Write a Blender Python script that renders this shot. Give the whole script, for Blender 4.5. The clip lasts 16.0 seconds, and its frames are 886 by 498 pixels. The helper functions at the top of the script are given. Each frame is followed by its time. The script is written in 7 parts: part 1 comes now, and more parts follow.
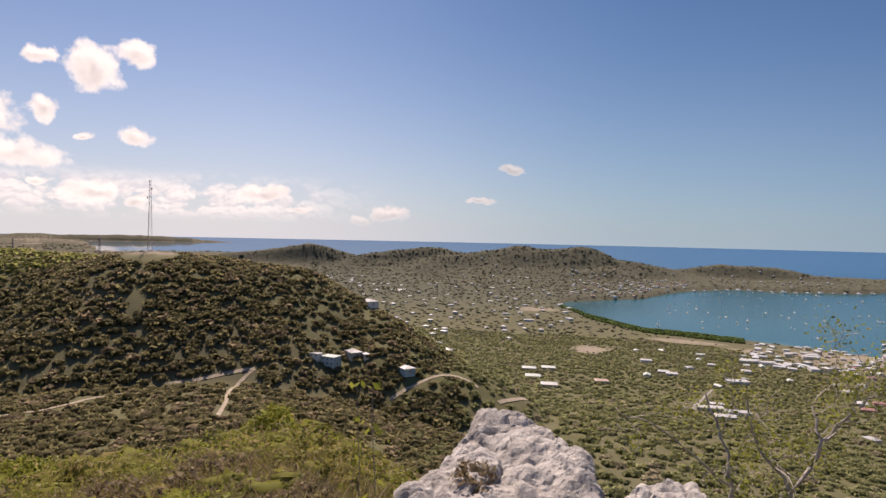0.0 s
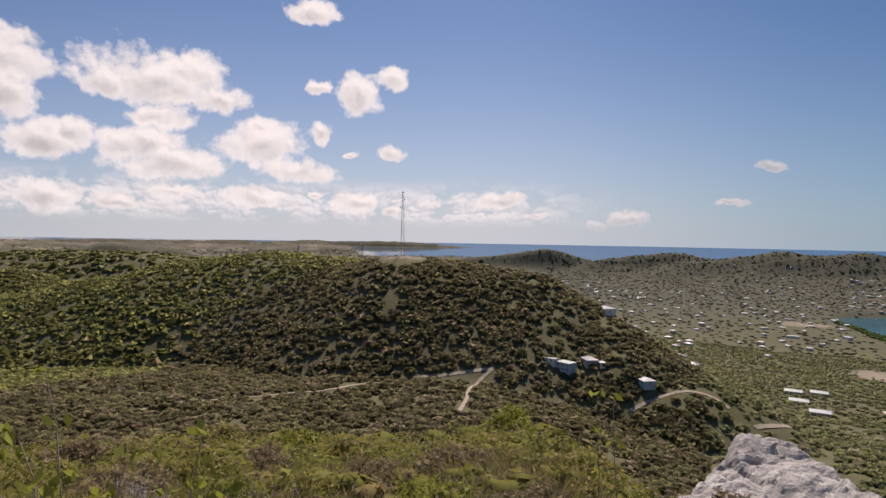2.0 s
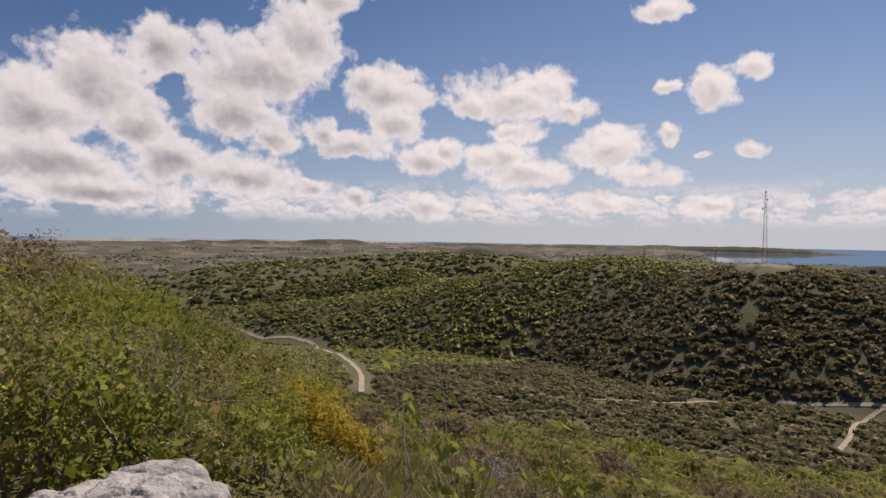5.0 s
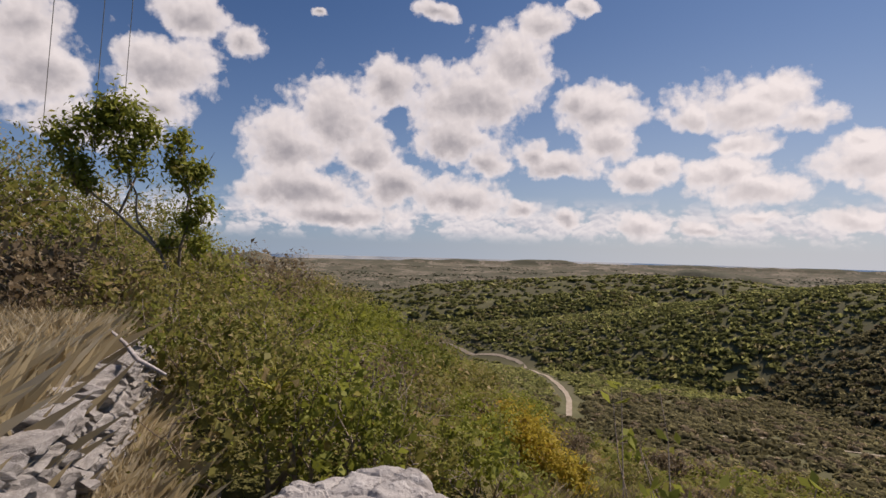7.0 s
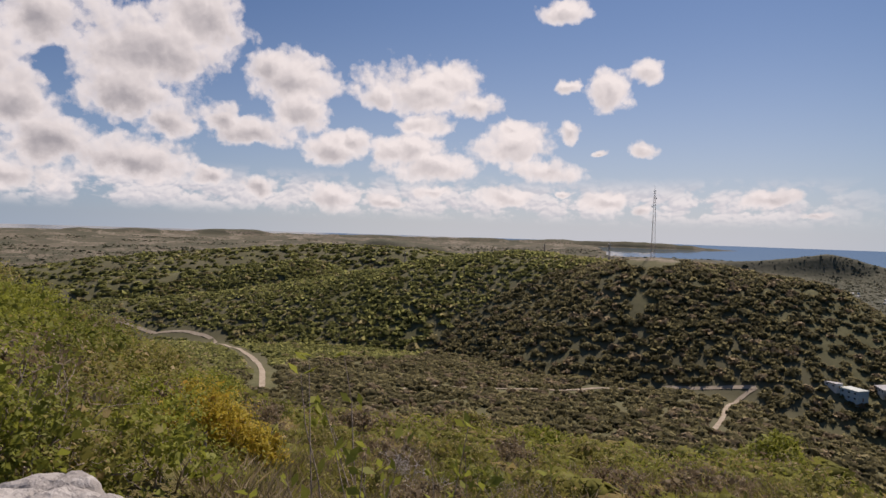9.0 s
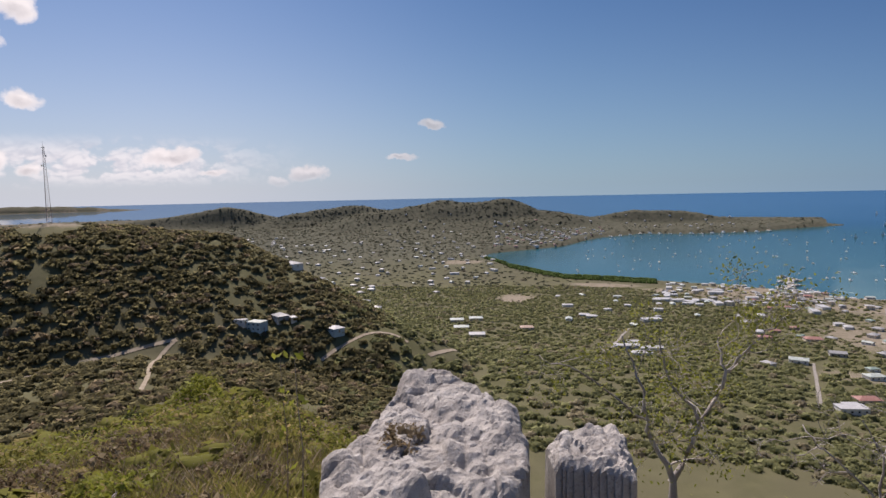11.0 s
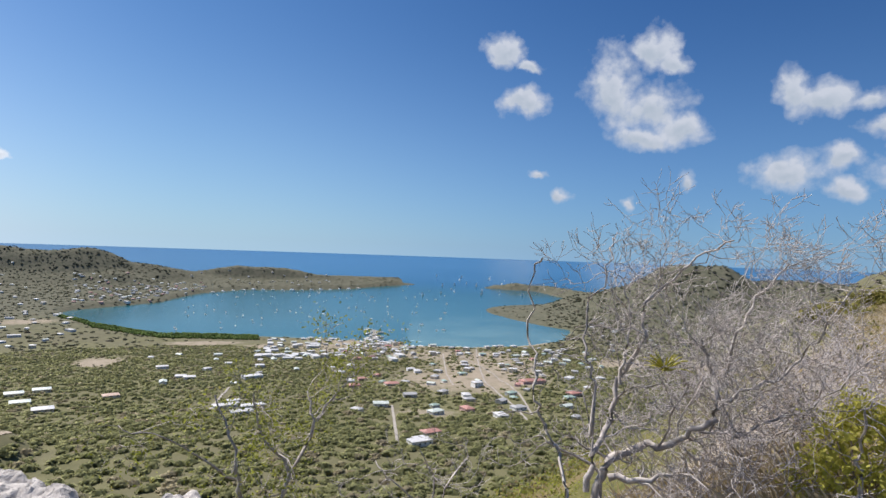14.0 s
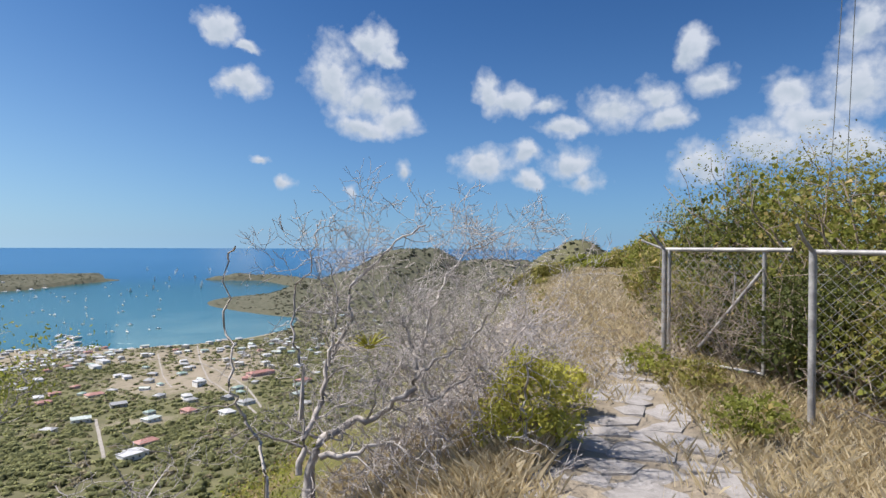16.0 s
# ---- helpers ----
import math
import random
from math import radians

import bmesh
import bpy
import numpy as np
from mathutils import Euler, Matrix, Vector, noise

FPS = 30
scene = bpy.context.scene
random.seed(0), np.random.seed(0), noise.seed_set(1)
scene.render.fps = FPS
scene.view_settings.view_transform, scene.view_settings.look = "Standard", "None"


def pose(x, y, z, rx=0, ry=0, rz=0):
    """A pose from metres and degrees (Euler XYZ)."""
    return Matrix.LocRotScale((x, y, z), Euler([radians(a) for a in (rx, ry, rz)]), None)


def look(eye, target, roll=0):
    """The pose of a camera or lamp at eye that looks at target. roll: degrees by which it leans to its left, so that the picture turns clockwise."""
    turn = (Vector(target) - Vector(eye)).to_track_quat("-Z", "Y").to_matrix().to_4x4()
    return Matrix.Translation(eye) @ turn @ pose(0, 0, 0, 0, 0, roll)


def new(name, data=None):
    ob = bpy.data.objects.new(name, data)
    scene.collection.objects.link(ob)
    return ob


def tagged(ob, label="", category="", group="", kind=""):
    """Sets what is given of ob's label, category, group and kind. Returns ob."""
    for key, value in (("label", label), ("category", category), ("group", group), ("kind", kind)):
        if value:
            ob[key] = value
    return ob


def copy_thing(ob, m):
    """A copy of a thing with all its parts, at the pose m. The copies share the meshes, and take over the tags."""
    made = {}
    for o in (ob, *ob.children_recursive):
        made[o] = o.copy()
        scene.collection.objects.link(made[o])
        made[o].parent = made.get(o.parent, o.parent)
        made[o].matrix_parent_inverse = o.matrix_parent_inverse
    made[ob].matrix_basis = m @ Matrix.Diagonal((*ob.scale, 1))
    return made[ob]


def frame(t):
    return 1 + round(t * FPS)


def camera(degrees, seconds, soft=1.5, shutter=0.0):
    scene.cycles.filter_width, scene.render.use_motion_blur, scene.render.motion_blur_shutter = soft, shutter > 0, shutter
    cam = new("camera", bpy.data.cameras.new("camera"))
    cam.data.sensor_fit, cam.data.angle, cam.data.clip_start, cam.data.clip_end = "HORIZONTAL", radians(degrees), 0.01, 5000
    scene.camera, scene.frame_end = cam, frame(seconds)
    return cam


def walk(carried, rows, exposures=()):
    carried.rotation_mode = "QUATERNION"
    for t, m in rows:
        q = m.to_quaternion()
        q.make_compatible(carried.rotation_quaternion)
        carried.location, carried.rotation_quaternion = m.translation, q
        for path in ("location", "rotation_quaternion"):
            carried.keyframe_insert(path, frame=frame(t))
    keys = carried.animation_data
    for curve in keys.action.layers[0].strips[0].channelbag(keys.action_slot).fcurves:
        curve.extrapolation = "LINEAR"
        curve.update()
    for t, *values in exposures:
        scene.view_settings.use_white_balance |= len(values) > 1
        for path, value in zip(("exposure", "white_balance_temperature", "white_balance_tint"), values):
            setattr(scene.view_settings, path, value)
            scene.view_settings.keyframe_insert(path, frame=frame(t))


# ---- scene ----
# ---- camera: a person on a hilltop turns round on the spot ----
cam = camera(72.0, 16.0)
# seconds, place, and turn (pitch, roll, yaw)
PATH = [
    (0.0, -0.004, 0.008, 210.003, 88.88, -1.24, -0.00),
    (0.5, -0.008, 0.014, 210.004, 89.02, 1.03, 5.66),
    (1.0, -0.014, 0.022, 210.002, 89.51, -0.20, 10.12),
    (1.5, -0.023, 0.047, 209.992, 89.38, -0.85, 15.82),
    (2.0, -0.033, 0.076, 209.985, 88.97, -0.96, 21.87),
    (2.5, -0.040, 0.080, 209.989, 88.54, -1.33, 28.62),
    (3.0, -0.042, 0.057, 209.999, 88.57, -1.36, 33.88),
    (3.5, -0.054, 0.037, 210.002, 88.57, -1.63, 37.81),
    (4.0, -0.067, 0.048, 209.994, 88.44, -1.61, 43.56),
    (4.5, -0.077, 0.056, 209.985, 88.53, -1.09, 49.09),
    (5.0, -0.086, 0.055, 209.978, 88.88, -0.97, 53.49),
    (5.2, -0.087, 0.054, 209.977, 89.06, -1.44, 55.50),
    (7.3, -0.079, 0.007, 210.007, 90.44, -1.43, 73.54),
    (7.5, -0.082, 0.008, 210.005, 90.58, -1.08, 72.51),
    (8.0, -0.094, 0.014, 209.997, 89.41, -1.22, 63.76),
    (8.5, -0.088, 0.014, 210.000, 88.95, -2.75, 52.01),
    (9.0, -0.053, 0.015, 210.025, 88.36, -1.83, 44.70),
    (9.5, 0.008, 0.032, 210.032, 87.26, -1.82, 33.37),
    (10.0, 0.020, 0.048, 210.032, 85.72, -2.12, 18.80),
    (10.2, 0.022, 0.053, 210.033, 84.99, -0.23, 12.40),
    (12.3, 0.040, 0.063, 210.011, 87.43, -2.61, -29.03),
    (12.5, 0.045, 0.062, 210.010, 87.82, -1.93, -32.50),
    (13.0, 0.057, 0.059, 210.010, 88.77, -1.93, -38.50),
    (13.5, 0.070, 0.054, 210.012, 88.92, -1.70, -43.40),
    (14.0, 0.082, 0.029, 210.016, 90.29, -1.97, -43.08),
    (14.5, 0.095, -0.015, 210.022, 90.58, -2.31, -51.09),
    (15.0, 0.107, -0.043, 210.023, 90.17, -2.57, -58.26),
    (15.5, 0.120, -0.072, 210.023, 89.89, -1.68, -64.52),
    (16.0, 0.132, -0.104, 210.020, 89.56, -0.34, -68.43),
]
walk(cam, [(r[0], pose(*r[1:])) for r in PATH], exposures=[(0.0,0.5,7500,24),(1.5,0.3,7050,22),(3.5,0.08,7000,20),(9.0,0.1,7000,20),(10.2,0.12,6800,20),(12.3,0.62,6700,19),(13.5,0.72,6400,14),(14.5,0.86,6400,13),(16.0,0.92,6400,12)])

EYE_Z = 210.0
SUN_AZ, SUN_EL = 14.0, 54.0      # degrees to the left of the first view, and above the horizon


def polar(az, d, z=0.0):
    """A place by its bearing (degrees to the left of +y) and distance."""
    a = radians(az)
    return Vector((-d * math.sin(a), d * math.cos(a), z))


# the far distance is drawn in towards the hilltop along its lines of sight, so that it ends before the camera's reach
NEAR_D, REACH = 2000.0, 2750.0


def drawn_in(x, y, z):
    d = np.maximum(np.hypot(x, y), 1e-6)
    u = np.maximum(d - NEAR_D, 0) / REACH
    r = np.where(d < NEAR_D, d, NEAR_D + REACH * u / (1 + u))
    k = r / d
    return x * k, y * k, EYE_Z + (z - EYE_Z) * k, k


# ---- world: sky, clouds, sun ----
sun = new("sun", bpy.data.lights.new("sun", "SUN"))
sun.data.energy, sun.data.angle, sun.data.color = 4.6, radians(0.55), (1.0, 0.94, 0.86)
sun.matrix_world = look(polar(SUN_AZ, 3000 * math.cos(radians(SUN_EL)), 3000 * math.sin(radians(SUN_EL))), (0, 0, 0))


class Nodes:
    """Short hand for a node tree."""

    def __init__(self, tree):
        self.tree = tree
        tree.nodes.clear()

    def add(self, kind, **inputs):
        n = self.tree.nodes.new(kind)
        for k, v in inputs.items():
            self.set(n, k, v)
        return n

    def set(self, n, k, v):
        s = n.inputs[int(k[1:])] if k[0] == "i" and k[1:].isdigit() else n.inputs[k.replace("_", " ")]
        if isinstance(v, bpy.types.NodeSocket):
            self.tree.links.new(v, s)
        else:
            s.default_value = v

    def math(self, op, a, b=0.0, c=0.0, clamp=False):
        n = self.tree.nodes.new("ShaderNodeMath")
        n.operation, n.use_clamp = op, clamp
        for i, v in enumerate((a, b, c)):
            self.set(n, "i%d" % i, v)
        return n.outputs[0]

    def vec(self, op, a, b=(0, 0, 0), c=(0, 0, 0)):
        n = self.tree.nodes.new("ShaderNodeVectorMath")
        n.operation = op
        self.set(n, "i0", a)
        if op not in ("LENGTH", "NORMALIZE"):
            self.set(n, "i1", b)
        if op == "MULTIPLY_ADD":
            self.set(n, "i2", c)
        return n.outputs["Value"] if op == "LENGTH" else n.outputs["Vector"]

    def noise(self, vector, scale, detail=4.0, rough=0.55, distort=0.0):
        n = self.add("ShaderNodeTexNoise", Scale=scale, Detail=detail, Roughness=rough, Distortion=distort)
        self.set(n, "Vector", vector)
        return n.outputs["Fac"]

    def ramp(self, fac, *stops):
        n = self.add("ShaderNodeValToRGB", Fac=fac)
        e = n.color_ramp.elements
        while len(e) < len(stops):
            e.new(0.5)
        for el, (p, c) in zip(e, stops):
            el.position, el.color = p, (*c, 1.0) if len(c) == 3 else c
        return n.outputs["Color"]

    def mix(self, fac, a, b, mode="MIX"):
        n = self.tree.nodes.new("ShaderNodeMix")
        n.data_type, n.blend_type, n.clamp_factor = "RGBA", mode, True
        self.set(n, "i0", fac)
        self.set(n, "i6", a if isinstance(a, bpy.types.NodeSocket) else (*a, 1.0))
        self.set(n, "i7", b if isinstance(b, bpy.types.NodeSocket) else (*b, 1.0))
        return n.outputs[2]

    def span(self, v, lo, hi, a=0.0, b=1.0, smooth=True):
        n = self.add("ShaderNodeMapRange", Value=v)
        n.interpolation_type = "SMOOTHSTEP" if smooth else "LINEAR"
        for k, x in zip((1, 2, 3, 4), (lo, hi, a, b)):
            n.inputs[k].default_value = x
        return n.outputs[0]


# clouds: bearing, height above the horizon, half width and half height, all in degrees
CLOUDS_SOUTH = [(47.6, 12.5, 6.0, 2.6), (45.0, 13.5, 3.3, 2.0), (50.7, 12.0, 2.8, 1.5), (42.4, 11.4, 2.4, 1.5), (47.0, 9.7, 3.3, 1.1), (48.0, 7.4, 3.3, 1.8), (45.9, 5.9, 4.6, 1.7), (49.6, 7.4, 1.7, 1.4), (38.3, 7.9, 3.9, 2.4), (38.4, 9.4, 1.8, 1.1), (33.5, 9.2, 0.9, 1.1), (34.9, 5.8, 3.0, 1.3), (30.0, 12.8, 2.1, 2.0), (27.0, 14.5, 1.4, 1.3), (33.6, 13.3, 1.0, 0.8), (26.6, 7.8, 1.3, 0.9), (30.4, 7.6, 0.6, 0.4), (34.5, 19.7, 2.5, 1.1), (55.1, 7.1, 2.3, 1.9), (53.3, 8.0, 1.5, 1.3)]
CLOUDS_LOW = [(61.7, 3.5, 1.7, 1.1), (54.8, 2.9, 2.5, 1.5), (45.9, 3.7, 2.2, 0.8), (39.2, 3.3, 2.6, 1.0), (50.0, 2.4, 2.5, 0.8), (30.0, 3.1, 1.9, 1.0), (26.7, 2.3, 1.1, 0.6), (33.9, 3.8, 1.0, 0.4), (65.8, 4.3, 1.9, 1.0)]
CLOUDS_FAR_SOUTH = [(16.4, 3.6, 2.4, 0.8), (13.6, 2.1, 1.5, 0.4), (4.9, 1.9, 1.9, 0.8), (7.6, 1.5, 1.0, 0.4), (-3.3, 3.3, 1.4, 0.3), (-6.4, 6.5, 1.1, 0.5)]
CLOUDS_EAST = [(87.4, 9.0, 4.2, 4.0), (83.6, 11.7, 4.5, 4.1), (79.9, 9.0, 2.6, 2.6), (85.9, 5.3, 6.7, 2.5), (77.7, 6.3, 3.7, 2.5), (78.4, 15.2, 3.4, 2.5), (70.8, 14.0, 6.1, 4.2), (66.4, 17.2, 4.5, 3.4), (64.0, 20.2, 2.6, 1.9), (72.2, 10.3, 4.2, 2.8), (69.3, 8.3, 2.8, 1.8), (71.7, 5.2, 5.4, 2.2), (58.7, 12.8, 3.9, 2.8), (60.8, 13.7, 2.3, 1.8), (58.1, 10.3, 2.6, 2.0), (64.8, 9.1, 2.0, 1.5), (62.2, 8.1, 3.8, 1.5), (82.7, 3.2, 6.8, 1.4)]
CLOUDS_FAR_EAST = [(106.7, 13.3, 4.2, 3.4), (97.9, 14.7, 4.5, 3.0), (91.5, 17.8, 1.9, 1.7), (95.8, 19.0, 3.3, 2.1), (107.5, 16.5, 3.0, 2.3), (99.1, 11.4, 4.0, 1.7), (103.2, 9.5, 5.3, 2.1), (74.2, 21.5, 2.1, 1.0), (84.9, 20.8, 0.9, 0.4), (60.5, 21.9, 1.5, 0.8)]
CLOUDS_SOUTH_WEST = [(-48.4, 18.3, 2.1, 1.6), (-50.7, 16.8, 1.5, 0.6), (-50.1, 14.0, 2.6, 1.5), (-51.6, 7.3, 1.1, 0.5), (-53.9, 5.6, 1.3, 0.9), (-59.6, 4.8, 0.7, 0.7), (-64.7, 6.7, 1.0, 1.1)]
CLOUDS_WEST = [(-58.3, 14.9, 2.7, 3.6), (-61.6, 12.8, 3.9, 2.6), (-64.0, 11.5, 2.8, 2.0), (-61.0, 10.5, 2.9, 1.2), (-61.7, 18.1, 2.5, 2.1), (-63.4, 16.9, 1.5, 1.2), (-72.6, 13.9, 1.7, 2.0), (-71.8, 7.8, 2.1, 1.8)]
CLOUDS_NORTH_WEST = [(-74.7, 13.1, 2.6, 1.6), (-77.9, 12.8, 1.8, 1.0), (-79.7, 10.7, 2.3, 1.0), (-84.2, 12.0, 3.2, 2.1), (-87.5, 12.8, 2.2, 2.0), (-90.4, 16.5, 1.6, 2.1), (-88.5, 11.0, 2.6, 1.2), (-92.2, 13.6, 2.1, 1.5), (-72.4, 7.4, 3.1, 1.8), (-76.1, 8.4, 1.6, 1.2), (-76.5, 5.8, 1.5, 1.1), (-80.2, 7.4, 2.3, 2.0), (-81.5, 5.8, 1.8, 1.3)]
CLOUDS_BANK = [(-91.7, 6.8, 2.7, 2.3), (-96.0, 8.4, 3.7, 2.3), (-99.6, 9.9, 3.4, 2.4), (-102.6, 12.2, 2.8, 3.2), (-98.2, 12.5, 2.2, 2.0), (-102.9, 16.4, 2.4, 2.6), (-101.9, 7.6, 4.4, 2.1)]
CLOUDS = CLOUDS_SOUTH + CLOUDS_LOW + CLOUDS_FAR_SOUTH + CLOUDS_EAST + CLOUDS_FAR_EAST + CLOUDS_SOUTH_WEST + CLOUDS_WEST + CLOUDS_NORTH_WEST + CLOUDS_BANK


def make_sky():
    world = bpy.data.worlds.new("world")
    scene.world = world
    world.use_nodes = True
    n = Nodes(world.node_tree)
    spot = n.add("ShaderNodeTexCoord").outputs["Generated"]
    split = n.add("ShaderNodeSeparateXYZ", Vector=spot)
    x, y, z = split.outputs
    az = n.math("DEGREES", n.math("ARCTAN2", n.math("MULTIPLY", x, -1.0), y))
    el = n.math("DEGREES", n.math("ARCSINE", z))
    join = n.add("ShaderNodeCombineXYZ", X=az, Y=el)
    flat = join.outputs[0]
    # lumps that warp the outlines
    lump = n.add("ShaderNodeTexNoise", Scale=0.36, Detail=5.0, Roughness=0.55)
    n.set(lump, "Vector", flat)
    warp = n.vec("MULTIPLY_ADD", lump.outputs["Color"], (2.6, 2.0, 0), n.vec("ADD", flat, (-1.3, -1.0, 0)))
    near = top = None
    for ca, ce, wa, we in CLOUDS:
        off = n.vec("MULTIPLY_ADD", warp, (1 / wa, 1 / we, 0), (-ca / wa, -ce / we, 0))
        off = n.vec("MINIMUM", off, n.vec("MULTIPLY", off, (1.0, 1.2, 1.0)))      # flat undersides
        d, u = n.vec("LENGTH", off), n.vec("LENGTH", n.vec("ADD", off, (0.12, -0.45, 0)))
        near, top = (d, u) if near is None else (n.math("SMOOTH_MIN", near, d, 0.16), n.math("SMOOTH_MIN", top, u, 0.3))
    crooked = n.vec("MULTIPLY_ADD", lump.outputs["Color"], (1.6, 1.6, 0), flat)

    def puffs(at):
        """Rounded heads of cloud, large and small."""
        total = None
        for size, weight in ((0.30, 0.62), (0.75, 0.34), (1.9, 0.17)):
            cell = n.add("ShaderNodeTexVoronoi", Scale=size)
            n.set(cell, "Vector", at)
            term = n.math("MULTIPLY", n.math("SUBTRACT", 0.5, n.math("POWER", cell.outputs["Distance"], 1.4)), weight)
            total = term if total is None else n.math("ADD", total, term)
        return total

    heads = puffs(crooked)
    sunward = puffs(n.vec("ADD", crooked, (-0.22, 0.5, 0)))
    wisp = n.noise(flat, 0.9, 8.0, 0.62)
    body = n.math("ADD", n.math("SUBTRACT", 1.0, near), n.math("ADD", n.math("MULTIPLY", heads, 0.8), n.math("MULTIPLY", n.math("SUBTRACT", wisp, 0.5), 0.8)))
    soft = n.span(az, -30.0, -60.0, 0.30, 0.70)
    cover = n.math("MULTIPLY", n.math("MULTIPLY_ADD", n.math("DIVIDE", n.math("ADD", body, 0.05), soft), 1.0, 0.0, clamp=True), n.math("ADD", 0.75, n.math("MULTIPLY", n.span(body, 0.1, 0.6), 0.25)))
    # the bank of small clouds low over the plain
    bank_at = n.vec("MULTIPLY", crooked, (1.25, 2.3, 0))
    bank_heads = puffs(bank_at)
    bank = n.math("ADD", 0.5, n.math("ADD", n.math("MULTIPLY", bank_heads, 0.42), n.math("MULTIPLY", n.math("SUBTRACT", n.noise(flat, 0.35, 6.0, 0.6), 0.5), 0.7)))
    low = n.math("MULTIPLY", n.span(el, 0.8, 2.4), n.span(el, 5.6, 3.2))
    side = n.math("MULTIPLY", n.span(az, 0.0, 40.0), n.span(az, 175.0, 150.0))
    bank_body = n.math("ADD", bank, n.math("MULTIPLY", n.math("MULTIPLY", low, side), 0.06))
    bank_cover = n.math("MULTIPLY", n.span(bank_body, 0.46, 0.60), n.math("MULTIPLY", n.math("MULTIPLY", low, n.span(side, 0.0, 0.4)), 0.8))
    # thick clouds are white above and grey below
    relief = n.math("MULTIPLY", n.math("SUBTRACT", heads, sunward), 0.7)
    below = n.math("MAXIMUM", n.math("SUBTRACT", top, near), -0.2)
    thick = n.span(body, 0.1, 0.8)
    bright = n.math("SUBTRACT", n.math("ADD", 0.93, relief), n.math("MULTIPLY", thick, n.math("ADD", n.span(az, 40.0, 75.0, 0.04, 0.24), n.math("MULTIPLY", below, 0.70))), clamp=True)
    bright = n.math("SUBTRACT", bright, n.math("MULTIPLY", n.span(body, 0.6, 1.5), n.span(az, 40.0, 75.0, 0.05, 0.30)), clamp=True)
    bright = n.math("SUBTRACT", bright, n.math("MULTIPLY", thick, n.span(az, 44.0, 72.0, 0.0, 0.18)), clamp=True)
    colour = n.mix(bright, (3.2, 3.25, 3.55), n.mix(n.span(az, 30.0, -45.0), (7.7, 7.6, 7.6), (6.2, 5.2, 5.2)))
    lifted = n.add("ShaderNodeCombineXYZ", X=x, Y=y, Z=n.math("MAXIMUM", z, 0.012))
    sky = n.tree.nodes.new("ShaderNodeTexSky")
    sky.sky_type, sky.sun_disc = "NISHITA", False
    sky.sun_elevation, sky.sun_rotation = radians(SUN_EL), radians(-SUN_AZ)
    sky.altitude, sky.air_density, sky.dust_density, sky.ozone_density = 200.0, 1.0, 0.35, 2.5
    n.set(sky, "Vector", n.vec("NORMALIZE", lifted.outputs[0]))
    tint = n.mix(n.span(el, 30.0, 55.0), (0.475, 0.575, 0.675), (1.0, 1.0, 1.0))
    blue = n.mix(1.0, sky.outputs[0], tint, "MULTIPLY")
    # sea haze whitens the lowest sky, most under the sun
    toward = n.span(n.math("ABSOLUTE", n.math("SUBTRACT", az, SUN_AZ)), 95.0, 0.0)
    blue = n.mix(n.span(n.math("ABSOLUTE", n.math("SUBTRACT", az, SUN_AZ)), 25.0, 80.0), blue, n.mix(1.0, blue, (0.63, 0.755, 0.865), "MULTIPLY"))
    haze = n.math("MULTIPLY", n.math("POWER", n.span(el, 26.0, -2.0, smooth=False), 2.2), n.math("ADD", 0.55, n.math("MULTIPLY", toward, 0.4)))
    blue = n.mix(haze, blue, n.mix(n.span(toward, 0.0, 0.75), (3.1, 4.1, 5.95), (4.7, 5.2, 6.0)))
    bank_lit = n.span(n.math("SUBTRACT", bank_heads, puffs(n.vec("ADD", bank_at, (-0.2, 0.6, 0)))), -0.25, 0.2)
    air = n.mix(bank_cover, blue, n.mix(bank_lit, (5.4, 5.6, 6.1), (7.5, 7.5, 7.6)))
    air = n.mix(n.math("MULTIPLY", cover, n.span(el, 0.3, 2.5)), air, colour)
    # the sky dims away from the sun, over the western sea
    west = n.math("MULTIPLY", n.span(az, 22.0, -22.0), n.span(az, -178.0, -130.0))
    air = n.mix(west, air, n.mix(1.0, air, (0.545, 0.705, 0.79), "MULTIPLY"))
    back = n.add("ShaderNodeBackground", Color=air, Strength=0.1)
    out = n.add("ShaderNodeOutputWorld")
    n.tree.links.new(back.outputs[0], out.inputs[0])


make_sky()


# ---- tools ----
def hashed(ix, iy, seed):
    h = (ix.astype(np.int64) * 374761393 + iy.astype(np.int64) * 668265263 + seed * 1442695041) & 0xFFFFFFFF
    h = ((h ^ (h >> 13)) * 1274126177) & 0xFFFFFFFF
    return ((h ^ (h >> 16)) & 0xFFFFFF) / float(0xFFFFFF)


def value_noise(x, y, seed=0):
    ix, iy = np.floor(x), np.floor(y)
    fx, fy = x - ix, y - iy
    fx, fy = fx * fx * (3 - 2 * fx), fy * fy * (3 - 2 * fy)
    a, b = hashed(ix, iy, seed), hashed(ix + 1, iy, seed)
    c, d = hashed(ix, iy + 1, seed), hashed(ix + 1, iy + 1, seed)
    return (a * (1 - fx) + b * fx) * (1 - fy) + (c * (1 - fx) + d * fx) * fy


def rough_noise(x, y, size, octaves=4, seed=0):
    """-1 .. 1, lumps of about that size in metres and finer."""
    total, amp, norm = 0, 1.0, 0
    for o in range(octaves):
        total = total + amp * (value_noise(x / size + 17.3 * o, y / size - 9.1 * o, seed + o) * 2 - 1)
        norm += amp
        amp, size = amp * 0.5, size * 0.5
    return total / norm


def smooth(v, lo, hi):
    t = np.clip((v - lo) / (hi - lo), 0, 1)
    return t * t * (3 - 2 * t)


